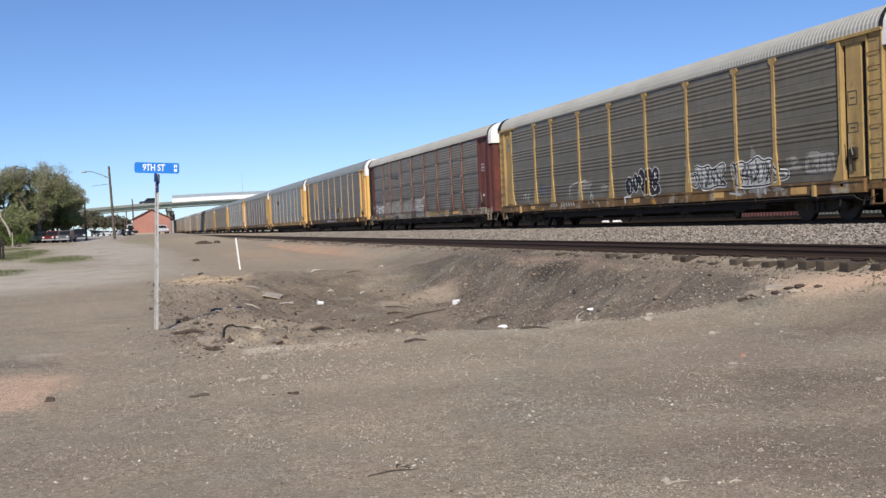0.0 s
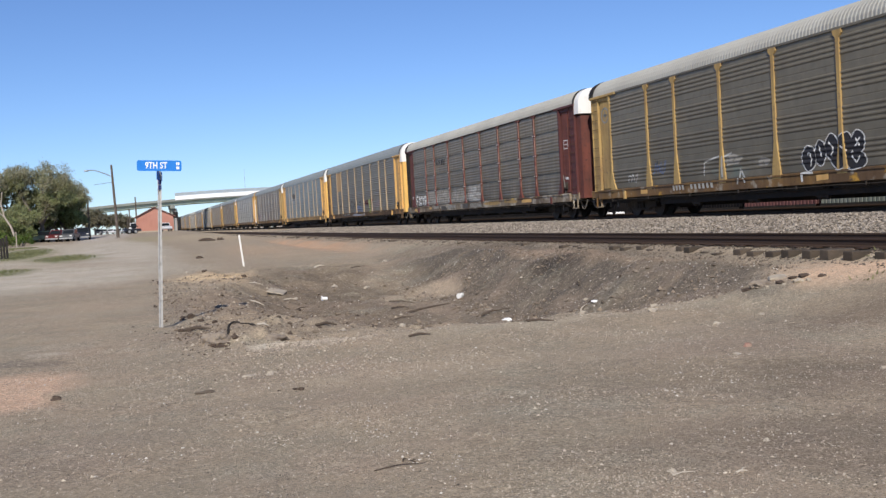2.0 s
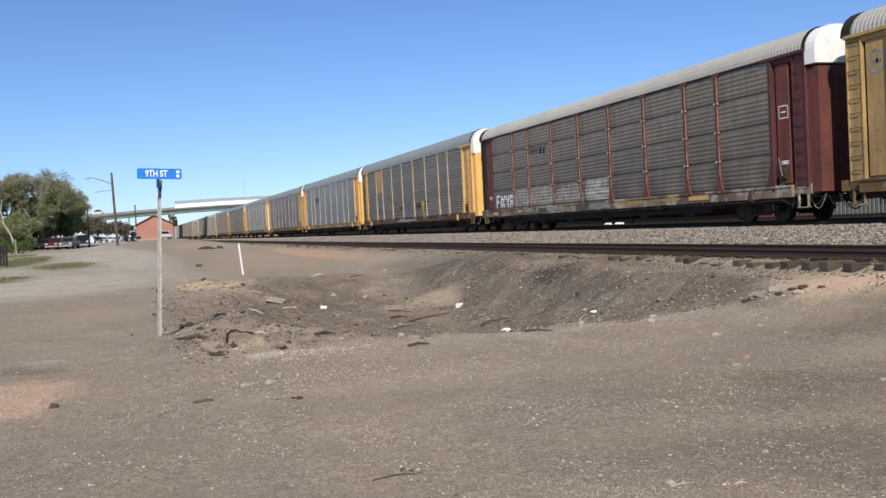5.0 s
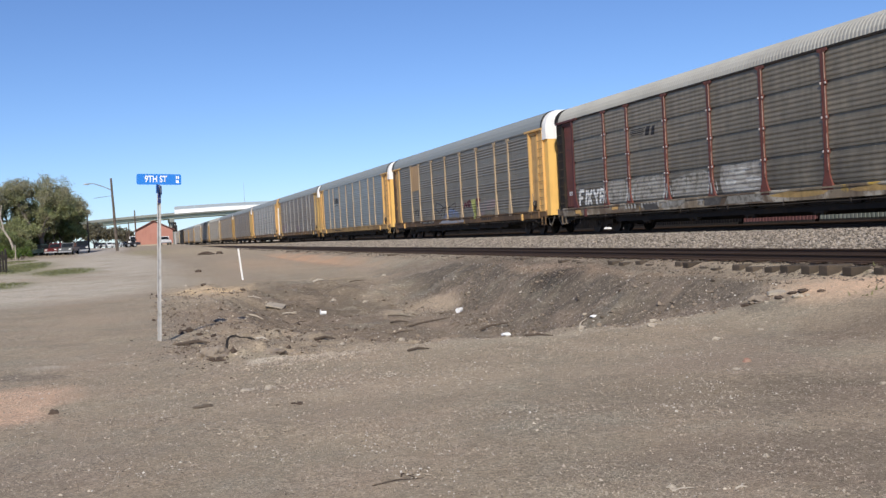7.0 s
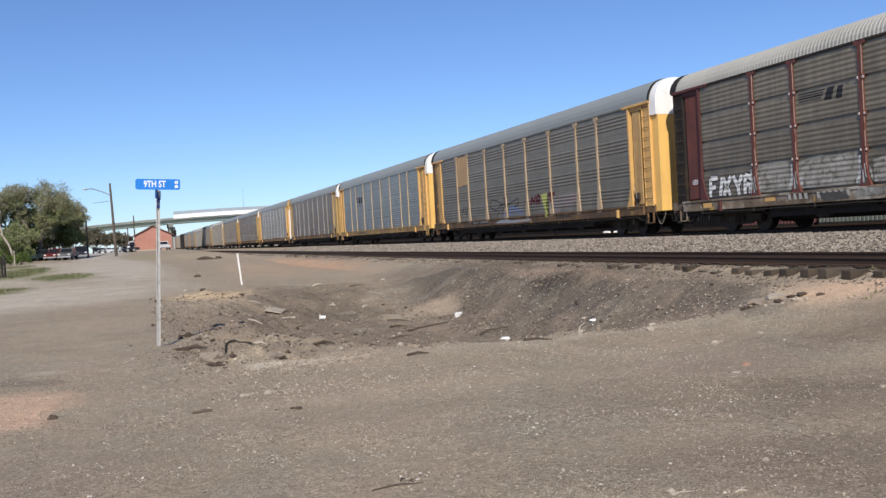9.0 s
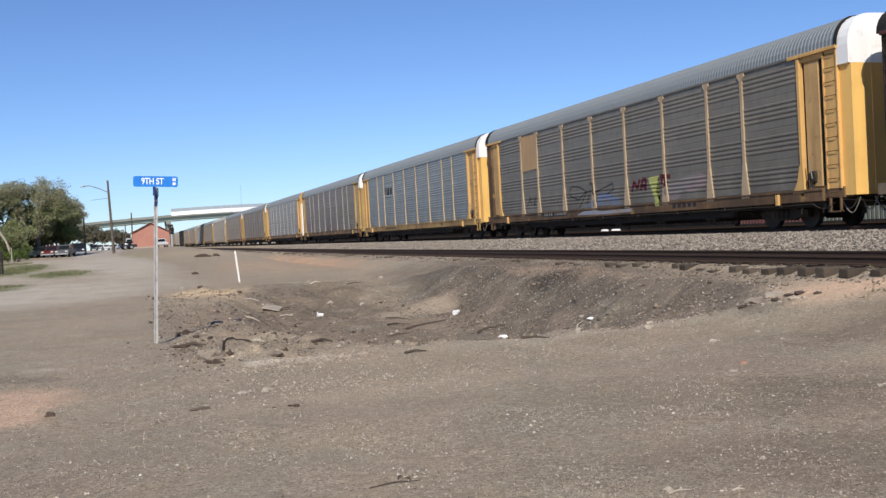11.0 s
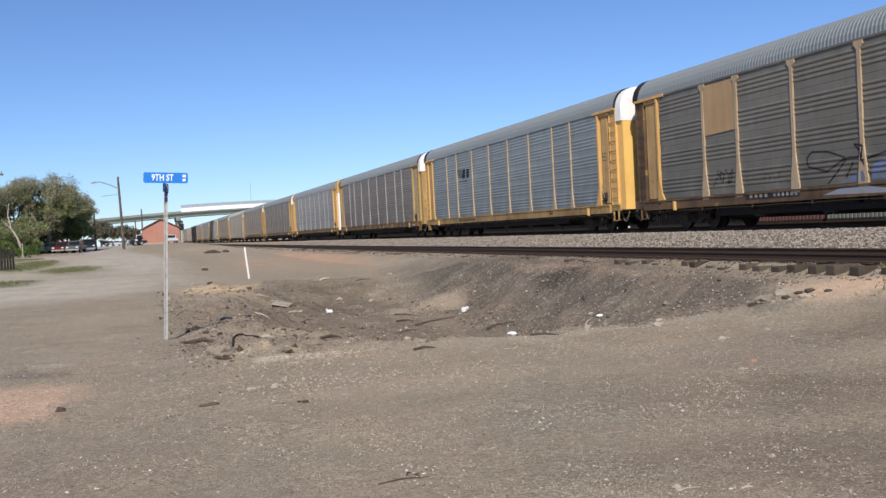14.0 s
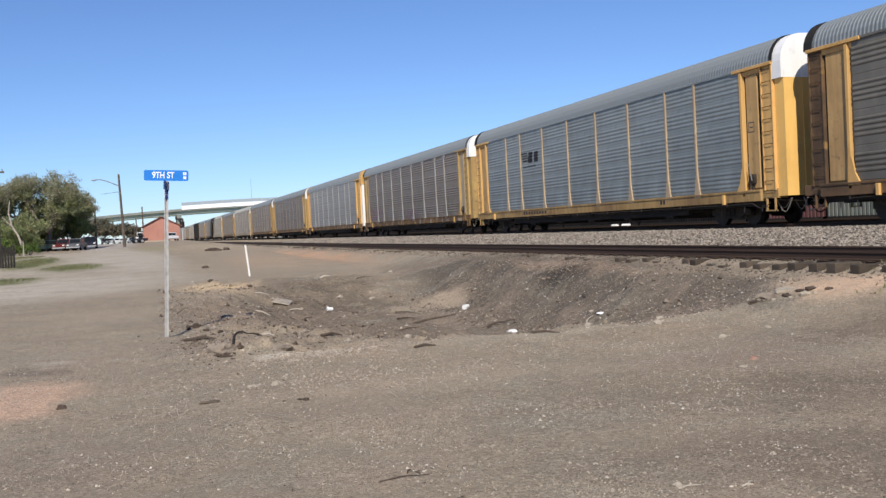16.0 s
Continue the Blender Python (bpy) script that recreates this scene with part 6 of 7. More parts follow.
def vehicle(name, at, mat, label, L=4.5, W=1.76, H=1.6, kind="suv"):
    """A parked or driving car, nose towards +y, wheels on z = 0."""
    v = thing(name, at, label, "car" if kind != "pickup" else "pickup truck")
    hood, belt = 0.58 * H, 0.6 * H
    if kind == "suv":
        low = [(-L / 2, 0.35), (L / 2, 0.35), (L / 2, 0.5 * H), (L / 2 - 0.25, hood), (L / 2 - 1.2, belt), (-L / 2 + 0.05, belt + 0.04), (-L / 2, 0.5 * H)]
        cab = [(L / 2 - 1.25, belt), (L / 2 - 1.85, H), (-L / 2 + 0.45, H), (-L / 2 + 0.1, belt)]
    elif kind == "sedan":
        low = [(-L / 2, 0.32), (L / 2, 0.32), (L / 2, 0.45 * H), (L / 2 - 0.3, 0.54 * H), (L / 2 - 1.4, belt), (-L / 2 + 0.9, belt), (-L / 2 + 0.05, 0.6 * H)]
        cab = [(L / 2 - 1.45, belt), (L / 2 - 2.1, H), (-L / 2 + 1.5, H), (-L / 2 + 0.75, belt)]
    else:
        low = [(-L / 2, 0.45), (L / 2, 0.45), (L / 2, 0.55 * H), (L / 2 - 0.25, hood), (L / 2 - 1.3, belt), (-L / 2, belt)]
        cab = [(L / 2 - 1.35, belt), (L / 2 - 1.9, H), (L / 2 - 3.3, H), (L / 2 - 3.5, belt)]
    bm = bmesh.new()
    extrude_x(bm, low, -W / 2, W / 2)
    bmesh.ops.bevel(bm, geom=bm.edges[:], offset=0.06, segments=2, affect="EDGES")
    part("body", bm, mat, v, smooth=False)
    bm = bmesh.new()
    extrude_x(bm, cab, -W / 2 + 0.12, W / 2 - 0.12)
    bmesh.ops.bevel(bm, geom=bm.edges[:], offset=0.05, segments=2, affect="EDGES")
    part("cabin", bm, mat, v)
    (ya, za), (yb, zb), (yc, zc), (yd, zd) = cab
    for sgn in (-1, 1):
        bm = bmesh.new()
        x = sgn * (W / 2 - 0.115)
        extrude_x(bm, [(ya - 0.2, za + 0.06), (yb - 0.06, zb - 0.1), (yc + 0.1, zc - 0.1), (yd + 0.14, zd + 0.06)], min(x, x + sgn * 0.012), max(x, x + sgn * 0.012))
        part("window", bm, M["glass"], v)
    for name2, (p, q), (r, s) in (("windscreen", (ya, za), (yb, zb)), ("rear_window", (yd, zd), (yc, zc))):
        bm = bmesh.new()
        d = 0.02 if p > r else -0.02
        pts = [(p + (r - p) * 0.12 + d, q + (s - q) * 0.12), (p + (r - p) * 0.86 + d, q + (s - q) * 0.86)]
        w = W / 2 - 0.22
        f = [bm.verts.new((sx, yy, zz)) for sx, (yy, zz) in ((-w, pts[0]), (w, pts[0]), (w, pts[1]), (-w, pts[1]))]
        bm.faces.new(f)
        e = bmesh.ops.extrude_face_region(bm, geom=bm.faces[:])
        bmesh.ops.translate(bm, verts=[u for u in e["geom"] if isinstance(u, bmesh.types.BMVert)], vec=(0, -d, 0))
        bmesh.ops.recalc_face_normals(bm, faces=bm.faces[:])
        part(name2, bm, M["glass"], v)
    R = 0.36 if kind != "sedan" else 0.32
    for sx in (-1, 1):
        for yy in (L / 2 - 0.85, -L / 2 + 0.85):
            bm = bmesh.new()
            rod(bm, (sx * (W / 2 - 0.2), yy, R), (sx * (W / 2 + 0.02), yy, R), R, n=18)
            w = part("wheel", bm, M["tyre"], v)
            bm = bmesh.new()
            rod(bm, (sx * (W / 2 + 0.015), yy, R), (sx * (W / 2 + 0.03), yy, R), R * 0.62, n=14)
            part("rim", bm, M["steel"], w)
        for yy, mt, nm in ((L / 2, M["lamp_clear"], "head_lamp"), (-L / 2, M["lamp_red"], "tail_lamp")):
            bm = bmesh.new()
            box(bm, sx * (W / 2 - 0.28) - 0.14, sx * (W / 2 - 0.28) + 0.14, yy - 0.02, yy + 0.02, 0.42 * H, 0.52 * H, 0.01)
            part(nm, bm, mt, v)
    for yy in (-L / 2 - 0.03, L / 2 - 0.05):
        bm = bmesh.new()
        box(bm, -W / 2 + 0.05, W / 2 - 0.05, yy, yy + 0.08, 0.32, 0.5, 0.02)
        part("bumper", bm, M["steel"], v)
    return v


def leaf_cloud(name, lumps, per, size, mat, parent, seed):
    """Leaves in uneven clumps: lumps of (x, y, z, radius)."""
    rng = np.random.default_rng(seed)
    P = []
    for x, y, z, r in lumps:
        k = int(per * r * r)
        sub = rng.normal(0, 1, (max(4, int(7 * r)), 3))
        sub = sub / np.linalg.norm(sub, axis=1)[:, None] * rng.uniform(0.3, 1.05, (len(sub), 1)) * r
        pick = rng.integers(0, len(sub), k)
        q = sub[pick] + rng.normal(0, 0.2 * r, (k, 3))
        q[:, 2] *= 0.85
        P.append(q + (x, y, z))
    P = np.concatenate(P)
    k = len(P)
    u = rng.normal(0, 1, (k, 3))
    u /= np.linalg.norm(u, axis=1)[:, None]
    w = np.cross(u, rng.normal(0, 1, (k, 3)))
    w /= np.linalg.norm(w, axis=1)[:, None]
    s = rng.uniform(0.6, 1.3, (k, 1)) * size
    v = np.stack([P - u * s, P + w * s * 0.55, P + u * s, P - w * s * 0.55], 1).reshape(-1, 3)
    me = bpy.data.meshes.new(name)
    me.from_pydata(v.tolist(), [], (np.arange(k * 4).reshape(-1, 4)).tolist())
    return share(name, me, mat, parent)


def tree(x, y, h, spread, label, seed, mat="leaf", per=300, leaf=0.16, bare=0.25, tips=False):
    rnd = random.Random(seed)
    t = thing("tree", pose(x, y, level(x, y)), label, "tree", "roadside trees")
    lumps, inner, rods = [], [], []
    def limb(p, d, length, r, depth):
        q = p + d * length
        m = (p + q) / 2 + Vector((rnd.uniform(-1, 1), rnd.uniform(-1, 1), 0)) * length * 0.06
        rods.append((p, m, r, r * 0.8))
        rods.append((m, q, r * 0.8, r * 0.62))
        if depth == 0:
            lumps.append((q.x, q.y, q.z, rnd.uniform(0.7, 1.25) * spread * 0.15))
            return
        for i in range(rnd.randint(2, 3)):
            e = (d + Vector((rnd.uniform(-1, 1), rnd.uniform(-1, 1), rnd.uniform(-0.15, 0.75))) * 0.75).normalized()
            limb(q, e, length * rnd.uniform(0.62, 0.85), r * 0.62, depth - 1)
        if depth < 3:
            inner.append((q.x, q.y, q.z, rnd.uniform(0.5, 0.9) * spread * 0.17))
    for i in range(4):
        a = i * 1.57 + rnd.uniform(-0.5, 0.5)
        limb(Vector((0, 0, h * bare * 0.95)), Vector((math.cos(a) * 0.75, math.sin(a) * 0.75, 0.85)).normalized(), h * 0.26, h * 0.02, 3)
    zmax = max(l[2] + l[3] * 0.8 for l in lumps)
    k, w = (h - 0.1) / zmax, spread / (h * 0.9)
    bm = bmesh.new()
    rod(bm, (0, 0, -0.3), (0, 0, h * bare * k), h * 0.035, h * 0.026, n=9)
    for p, q, r0, r1 in rods:
        rod(bm, (p.x * w, p.y * w, p.z * k), (q.x * w, q.y * w, q.z * k), r0, r1, n=6)
    part("trunk", bm, M["bark"], t)
    lumps = [(a * w, b * w, c * k, r) for a, b, c, r in lumps]
    inner = [(a * w, b * w, c * k, r) for a, b, c, r in inner]
    if tips:
        high = [l for l in lumps if l[2] > h * 0.62]
        leaf_cloud("crown", [l for l in lumps if l[2] <= h * 0.62] + inner, per, leaf, M[mat], t, seed)
        leaf_cloud("upper_crown", high, per * 0.75, leaf * 0.9, M["leaf_tip"], t, seed + 1)
    else:
        leaf_cloud("crown", lumps + inner, per, leaf, M[mat], t, seed)
    return t


def shrub(x, y, w, h, seed, label, mat="leaf_bright"):
    rnd = random.Random(seed)
    t = thing("shrub", pose(x, y, level(x, y)), label, "shrub")
    bm = bmesh.new()
    lumps = []
    for i in range(9):
        q = (rnd.uniform(-w / 2, w / 2), rnd.uniform(-0.8, 0.8), rnd.uniform(0.35, 0.9) * h)
        rod(bm, (q[0] * 0.3, q[1] * 0.3, -0.1), q, 0.035, 0.012, n=5)
        lumps.append((q[0], q[1], q[2] * 0.8, rnd.uniform(0.35, 0.6) * h * 0.75))
    part("stem", bm, M["bark"], t)
    leaf_cloud("foliage", lumps, 420, 0.11, M[mat], t, seed)


def utility_pole(x, y, h, lean, label, arm=False, cross=True):
    p = thing("utility_pole", pose(x, y, level(x, y), 0, lean, 0), label, "utility pole")
    bm = bmesh.new()
    rod(bm, (0, 0, -0.5), (0, 0, h), 0.17, 0.11, n=10)
    part("pole", bm, M["pole"], p)
    if cross:
        bm = bmesh.new()
        box(bm, -0.6, 0.6, -0.16, -0.05, h - 0.35, h - 0.25)
        part("crossarm", bm, M["pole"], p)
        for xx in (-0.5, 0.5):
            bm = bmesh.new()
            rod(bm, (xx, -0.1, h - 0.25), (xx, -0.1, h - 0.1), 0.045, 0.03, n=6)
            part("insulator", bm, M["steel"], p)
    if arm:
        bm = bmesh.new()
        pts = [(0, 0, h - 1.3), (-0.9, -0.2, h - 0.85), (-1.8, -0.4, h - 0.5), (-2.4, -0.5, h - 0.48)]
        for a, b in zip(pts, pts[1:]):
            rod(bm, a, b, 0.05, 0.045, n=6)
        arm_ob = part("lamp_arm", bm, M["steel"], p)
        bm = bmesh.new()
        bmesh.ops.create_uvsphere(bm, u_segments=10, v_segments=6, radius=1, matrix=Matrix.Translation((-2.55, -0.52, h - 0.53)) @ Matrix.Diagonal((0.3, 0.14, 0.09, 1)))
        part("lamp_head", bm, M["steel"], arm_ob)
        bm = bmesh.new()
        rod(bm, (0, 0, h - 1.9), (-1.9, -0.1, h - 2.05), 0.02, n=5)
        part("drop_wire", bm, M["rail"], p)
    return p


def make_street():
    def g(x, y, turn=0.0):
        return pose(x, y, level(x, y), 0, 0, turn)
    # trees over the street's left side
    tree(-11.2, 140, 11.4, 8.6, "large spreading tree with sparse spring leaves", 4, per=330, leaf=0.11, bare=0.2, tips=True)
    tree(-17.2, 142, 10.4, 9.0, "large spreading tree with sparse spring leaves", 9, per=330, leaf=0.11, bare=0.2, tips=True)
    tree(-8.3, 146, 8.6, 5.8, "bushy roadside tree with olive green leaves", 14, per=360, leaf=0.11, bare=0.08, tips=True)
    tree(-11.0, 143, 7.8, 8.0, "bushy roadside tree with olive green leaves", 23, per=300, leaf=0.12, bare=0.15)
    tree(-8.8, 145, 5.4, 5.6, "low olive green tree behind the parked cars", 37, per=300, leaf=0.12, bare=0.05, mat="leaf_olive")
    tree(-14.4, 142, 4.8, 6.0, "low olive green tree behind the parked cars", 41, per=300, leaf=0.12, bare=0.05, mat="leaf_olive")
    tree(-12.6, 146, 5.4, 7.5, "low olive green tree behind the parked cars", 61, per=260, leaf=0.13, bare=0.02, mat="leaf_olive")
    tree(-16.5, 138, 5.6, 7.0, "low olive green tree behind the parked cars", 63, per=260, leaf=0.13, bare=0.02)
    tree(-9.6, 150, 5.2, 5.5, "low olive green tree behind the parked cars", 67, per=260, leaf=0.13, bare=0.02)
    tree(-20.0, 135, 7.0, 7.0, "large spreading tree with sparse spring leaves", 31, per=280, leaf=0.12, bare=0.14, tips=True)
    for i, (x, y, h, s) in enumerate(((-6.6, 205, 4.9, 6), (-10.5, 215, 5.5, 8), (-15, 200, 6, 8), (-3.0, 300, 6.0, 6), (-9.5, 330, 6.5, 8), (1.5, 380, 4.6, 7), (-24, 150, 8, 9), (-30, 130, 9, 9))):
        tree(x, y, h, s, "distant hazy green street tree", 50 + i, per=150, leaf=0.22, bare=0.2, mat="street_leaf")
    for i, (x, y, w, h) in enumerate(((-11.3, 112, 2.2, 1.5), (-12.6, 113, 2.6, 1.8), (-14.4, 113, 3.0, 2.3))):
        shrub(x, y, w, h, 70 + i, "fresh bright green shrub under the trees")
    for i, (x, y, w, h) in enumerate(((-13.7, 127, 3.8, 2.8), (-16.0, 125, 5.0, 3.8), (-12.9, 145, 3.6, 2.8), (-18.5, 124, 5.0, 4.2))):
        shrub(x, y, w, h, 90 + i, "tall olive green shrub at the thicket's edge", "leaf_olive")
    # parked vehicles
    vehicle("parked_car", g(-11.9, 138.5, 100), M["car_green"], "dark green station wagon parked under the trees", kind="suv", H=1.5, L=4.2)
    vehicle("parked_car", g(-9.0, 136, 165), M["car_red"], "red pickup truck parked by the roadside", kind="pickup", L=5.0, H=1.55)
    vehicle("parked_car", g(-7.45, 134, 172), M["car_grey"], "dull grey pickup truck parked by the roadside", kind="pickup", L=5.0, H=1.55)
    vehicle("parked_car", g(-6.1, 141, 182), M["car_dark"], "dark sport utility car parked on the street", kind="suv", H=1.7, W=1.7)
    vehicle("parked_car", g(0.3, 150, 100), M["car_dark"], "dark low flatbed car parked beside the shed", kind="sedan", L=2.6, H=1.2, W=1.6)
    vehicle("parked_car", g(5.55, 161.5, 186), M["car_white"], "white saloon car parked before the shed", kind="sedan", H=1.4, W=1.6)
    vehicle("parked_van", g(1.0, 200, 175), M["car_white"], "white van parked behind the shed's corner", kind="suv", H=2.0, W=1.7)
    for i, (x, y, mt, kd) in enumerate(((-7.2, 300, "car_silver", "suv"), (-8.6, 296, "car_dark", "suv"), (-5.6, 315, "car_white", "suv"), (-3.4, 330, "car_silver", "sedan"), (-1.6, 335, "car_white", "pickup"), (-0.6, 300, "car_white", "suv"), (-4.6, 345, "car_white", "sedan"))):
        vehicle("parked_car", g(x, y, 174 + 3 * i), M[mt], "distant car parked along the street", kind=kd)
    utility_pole(-1.22, 110, 7.95, -1.6, "leaning wooden utility pole with a street lamp arm", arm=True, cross=False)
    utility_pole(-7.75, 62, 5.9, -0.8, "wooden utility pole with a crossarm among the trees")
    utility_pole(-5.6, 150, 6.0, 0, "short wooden utility pole", cross=False)
    utility_pole(1.35, 185, 6.6, 0, "distant wooden utility pole", cross=False)
    utility_pole(0.2, 215, 5.2, 0, "distant wooden utility pole", cross=False)
    utility_pole(-0.3, 260, 5.0, 0, "distant wooden utility pole", cross=False)
    m = thing("antenna_mast", pose(27.8, 240, 0.9), "thin steel antenna mast far away", "mast")
    bm = bmesh.new()
    rod(bm, (0, 0, 0), (0, 0, 15), 0.06, 0.03, n=6)
    part("mast", bm, M["steel"], m)
    # trackside signal
    s = thing("railway_signal", g(8.55, 190), "dark trackside signal head on a grey mast", "railway signal")
    bm = bmesh.new()
    rod(bm, (0, 0, -0.3), (0, 0, 4.2), 0.2, 0.16, n=10)
    part("mast", bm, M["galv"], s)
    bm = bmesh.new()
    box(bm, -0.45, 0.45, -0.2, 0.2, 2.7, 3.9, 0.05)
    box(bm, -0.3, 0.3, -0.15, 0.15, 3.92, 4.5, 0.05)
    head = part("signal_head", bm, M["black"], s)
    for z in (3.0, 3.55):
        bm = bmesh.new()
        rod(bm, (0, -0.2, z), (0, -0.42, z), 0.17, 0.2, n=12)
        part("hood", bm, M["black"], head)


def grass_patch(name, spots, label, per=60):
    rng = np.random.default_rng(77)
    vs, fs = [], []
    for cx, cy, rx, ry in spots:
        for _ in range(int(per * rx * ry)):
            a, r = rng.uniform(0, 6.28), math.sqrt(rng.uniform(0, 1))
            if rng.uniform() < r * r * 0.8:
                continue
            x, y = cx + rx * r * math.cos(a), cy + ry * r * math.sin(a)
            z, h, b = gz(x, y) - 0.01, rng.uniform(0.03, 0.11), rng.uniform(0, 6.28)
            k = len(vs)
            dx, dy = 0.02 * math.cos(b), 0.02 * math.sin(b)
            lx, ly = rng.normal(0, 0.05, 2)
            vs += [(x - dx, y - dy, z), (x + dx, y + dy, z), (x + lx, y + ly, z + h)]
            fs.append((k, k + 1, k + 2))
    me = bpy.data.meshes.new(name)
    me.from_pydata(vs, [], fs)
    me.materials.append(M["grass"])
    tagged(new(name, me), label, "grass", kind="stuff")


def rock(name, x, y, r, mat, label, category, seed, squash=0.6, stretch=1.0, turn=0.0, crumble=0.1):
    bm = bmesh.new()
    bmesh.ops.create_icosphere(bm, subdivisions=4 if r > 0.15 else 3, radius=1)
    for v in bm.verts:
        k = 1 + 0.45 * noise.noise(v.co * 1.3 + Vector((seed * 3.1, 0, 0))) + 0.2 * noise.noise(v.co * 3.5 + Vector((0, seed, 0))) + crumble * noise.noise(v.co * 9 + Vector((0, 0, seed)))
        v.co = Vector((v.co.x * r * stretch, v.co.y * r, v.co.z * r * squash)) * k
    me = bpy.data.meshes.new(name)
    bm.to_mesh(me)
    bm.free()
    me.materials.append(mat)
    o = new(name, me)
    o.matrix_world = pose(x, y, gz(x, y) + r * squash * 0.35, 0, 0, turn)
    return tagged(o, label, category)


def lay(x, y, up, turn):
    """Lies on the slope of the ground at x, y."""
    e = 0.25
    n = Vector(((gz(x - e, y) - gz(x + e, y)) / (2 * e), (gz(x, y - e) - gz(x, y + e)) / (2 * e), 1)).normalized()
    return Matrix.Translation((x, y, gz(x, y) + up)) @ Vector((0, 0, 1)).rotation_difference(n).to_matrix().to_4x4() @ pose(0, 0, 0, 0, 0, turn)

def stick(x, y, L, a, mt="wood", r=0.018):
    s = new("stick", mesh_of("stick", lambda bm: [rod(bm, (-L / 2, 0, 0), (0, L * 0.09, r), r, r * 0.85, n=6), rod(bm, (0, L * 0.09, r), (L / 2, 0, 0), r * 0.85, r * 0.4, n=6)]))
    s.data.materials.append(M["wood"] if mt == "wood" else M["pale_wood"])
    s.matrix_world = lay(x, y, r * 0.7, a)
    tagged(s, "dry dark stick lying on the ground" if mt == "wood" else "bleached pale stick lying on the ground", "stick")


def litter_cup(x, y, turn):
    """A crushed white drinking cup lying on its side."""
    c = thing("paper_cup", lay(x, y, 0.06, turn), "crushed white paper cup lying in the hollow", "cup")
    bm = bmesh.new()
    rod(bm, (-0.09, 0, 0), (0.07, 0, 0.0), 0.075, 0.055, n=12)
    for v in bm.verts:
        v.co.z *= 0.8 + 0.2 * math.sin(v.co.x * 30 + v.co.y * 20)
    part("cup_wall", bm, M["white"], c)
    bm = bmesh.new()
    rod(bm, (-0.095, 0, 0), (-0.08, 0, 0), 0.08, 0.08, n=12)
    part("rim", bm, M["white"], c)


def make_litter():
    rnd = random.Random(8)
    for x, y, r in ((7.12, 10.6, 0.05), (7.39, 12.6, 0.06), (5.78, 8.3, 0.035), (4.32, 26.8, 0.06), (8.39, 32.3, 0.1), (1.34, 10.3, 0.045), (1.4, 10.33, 0.03), (2.0, 13.9, 0.06), (5.0, 12.5, 0.05), (6.2, 12.6, 0.05), (5.74, 28.3, 0.09), (6.64, 27.9, 0.09), (8.75, 17.6, 0.06), (6.98, 11.95, 0.06), (8.1, 11.0, 0.04), (9.6, 9.8, 0.045), (2.85, 13.6, 0.04), (3.6, 13.1, 0.05), (7.9, 21.5, 0.04), (8.9, 25.0, 0.05), (9.2, 22.0, 0.05), (1.25, 17.6, 0.05), (6.35, 6.9, 0.03), (3.9, 5.3, 0.022), (3.0, 5.0, 0.03)):
        rock("stone", x, y, r, M["concrete"], "pale chunk of stone lying on the earth", "stone", rnd.randint(0, 99))
    rock("flat_stone", 1.12, 10.4, 0.055, M["concrete"], "flat pale broken stone on the gravel", "stone", 17, 0.3, 1.5, 10)
    litter_cup(5.06, 26.4, 0)
    litter_cup(8.19, 23.8, 35)
    rock("paper_scrap", 7.0, 17.6, 0.075, M["white"], "crumpled scrap of white paper in the hollow", "paper", 21, 0.45, 1.4, -50)
    rock("paper_scrap", 8.6, 16.9, 0.07, M["white"], "crumpled scrap of white paper on the bank", "paper", 27, 0.4, 1.3, 10)
    rock("brick", 6.25, 8.75, 0.042, M["lump_red"], "worn reddish brick piece on the gravel", "brick", 6, 0.6, 1.2)
    slab = new("concrete_slab", mesh_of("concrete_slab", lambda bm: extrude_y(bm, [(-0.24, 0), (0.28, 0.01), (0.27, 0.03), (0.1, 0.035), (-0.2, 0.03)], -0.3, 0.26)))
    slab.data.materials.append(M["concrete"])
    slab.matrix_world = lay(3.86, 27.4, -0.006, -20)
    tagged(slab, "flat piece of broken pale concrete in the hollow", "concrete slab")
    for x, y, r in ((9.39, 11.84, 0.06), (9.5, 11.75, 0.035), (9.25, 12.0, 0.03), (9.1, 12.2, 0.025)):
        rock("concrete_chunk", x, y, r, M["concrete"], "broken concrete chunk beside the ties", "concrete chunk", rnd.randint(0, 99), 0.7, 1.2, rnd.uniform(0, 180))
    for x, y, ry, rz in ((9.5, 12.45, 24, -30),):
        o = new("concrete_slab", mesh_of("concrete_slab", lambda bm: extrude_y(bm, [(-0.15, 0), (0.1, 0), (0.12, 0.03), (0.02, 0.045), (-0.13, 0.03)], -0.1, 0.09)))
        o.data.materials.append(M["concrete"])
        o.matrix_world = lay(x, y, 0.0, rz) @ pose(0, 0, 0, 0, ry * 0.4, 0)
        tagged(o, "broken tilted concrete slab beside the ties", "concrete slab")
    rock("earth_clod", 9.15, 12.4, 0.13, M["lump"], "dark lump of earth beside the broken slab", "earth clod", 44, 0.5, 1.5)
    for x, y, r, q in ((9.62, 12.0, 0.07, 47), (9.3, 12.15, 0.06, 49), (9.5, 12.1, 0.05, 51), (8.95, 12.5, 0.07, 53), (9.75, 11.75, 0.05, 57)):
        rock("earth_clod", x, y, r, M["clod"], "dark lump of earth beside the broken slab", "earth clod", q, 0.5, 1.4, q * 31)
    # dug mound with the root on it
    rock("earth_lump", 1.06, 13.2, 0.16, M["lump"], "broken lump of grey earth with dark cracks", "earth lump", 15, 0.7, 1.1, 40)
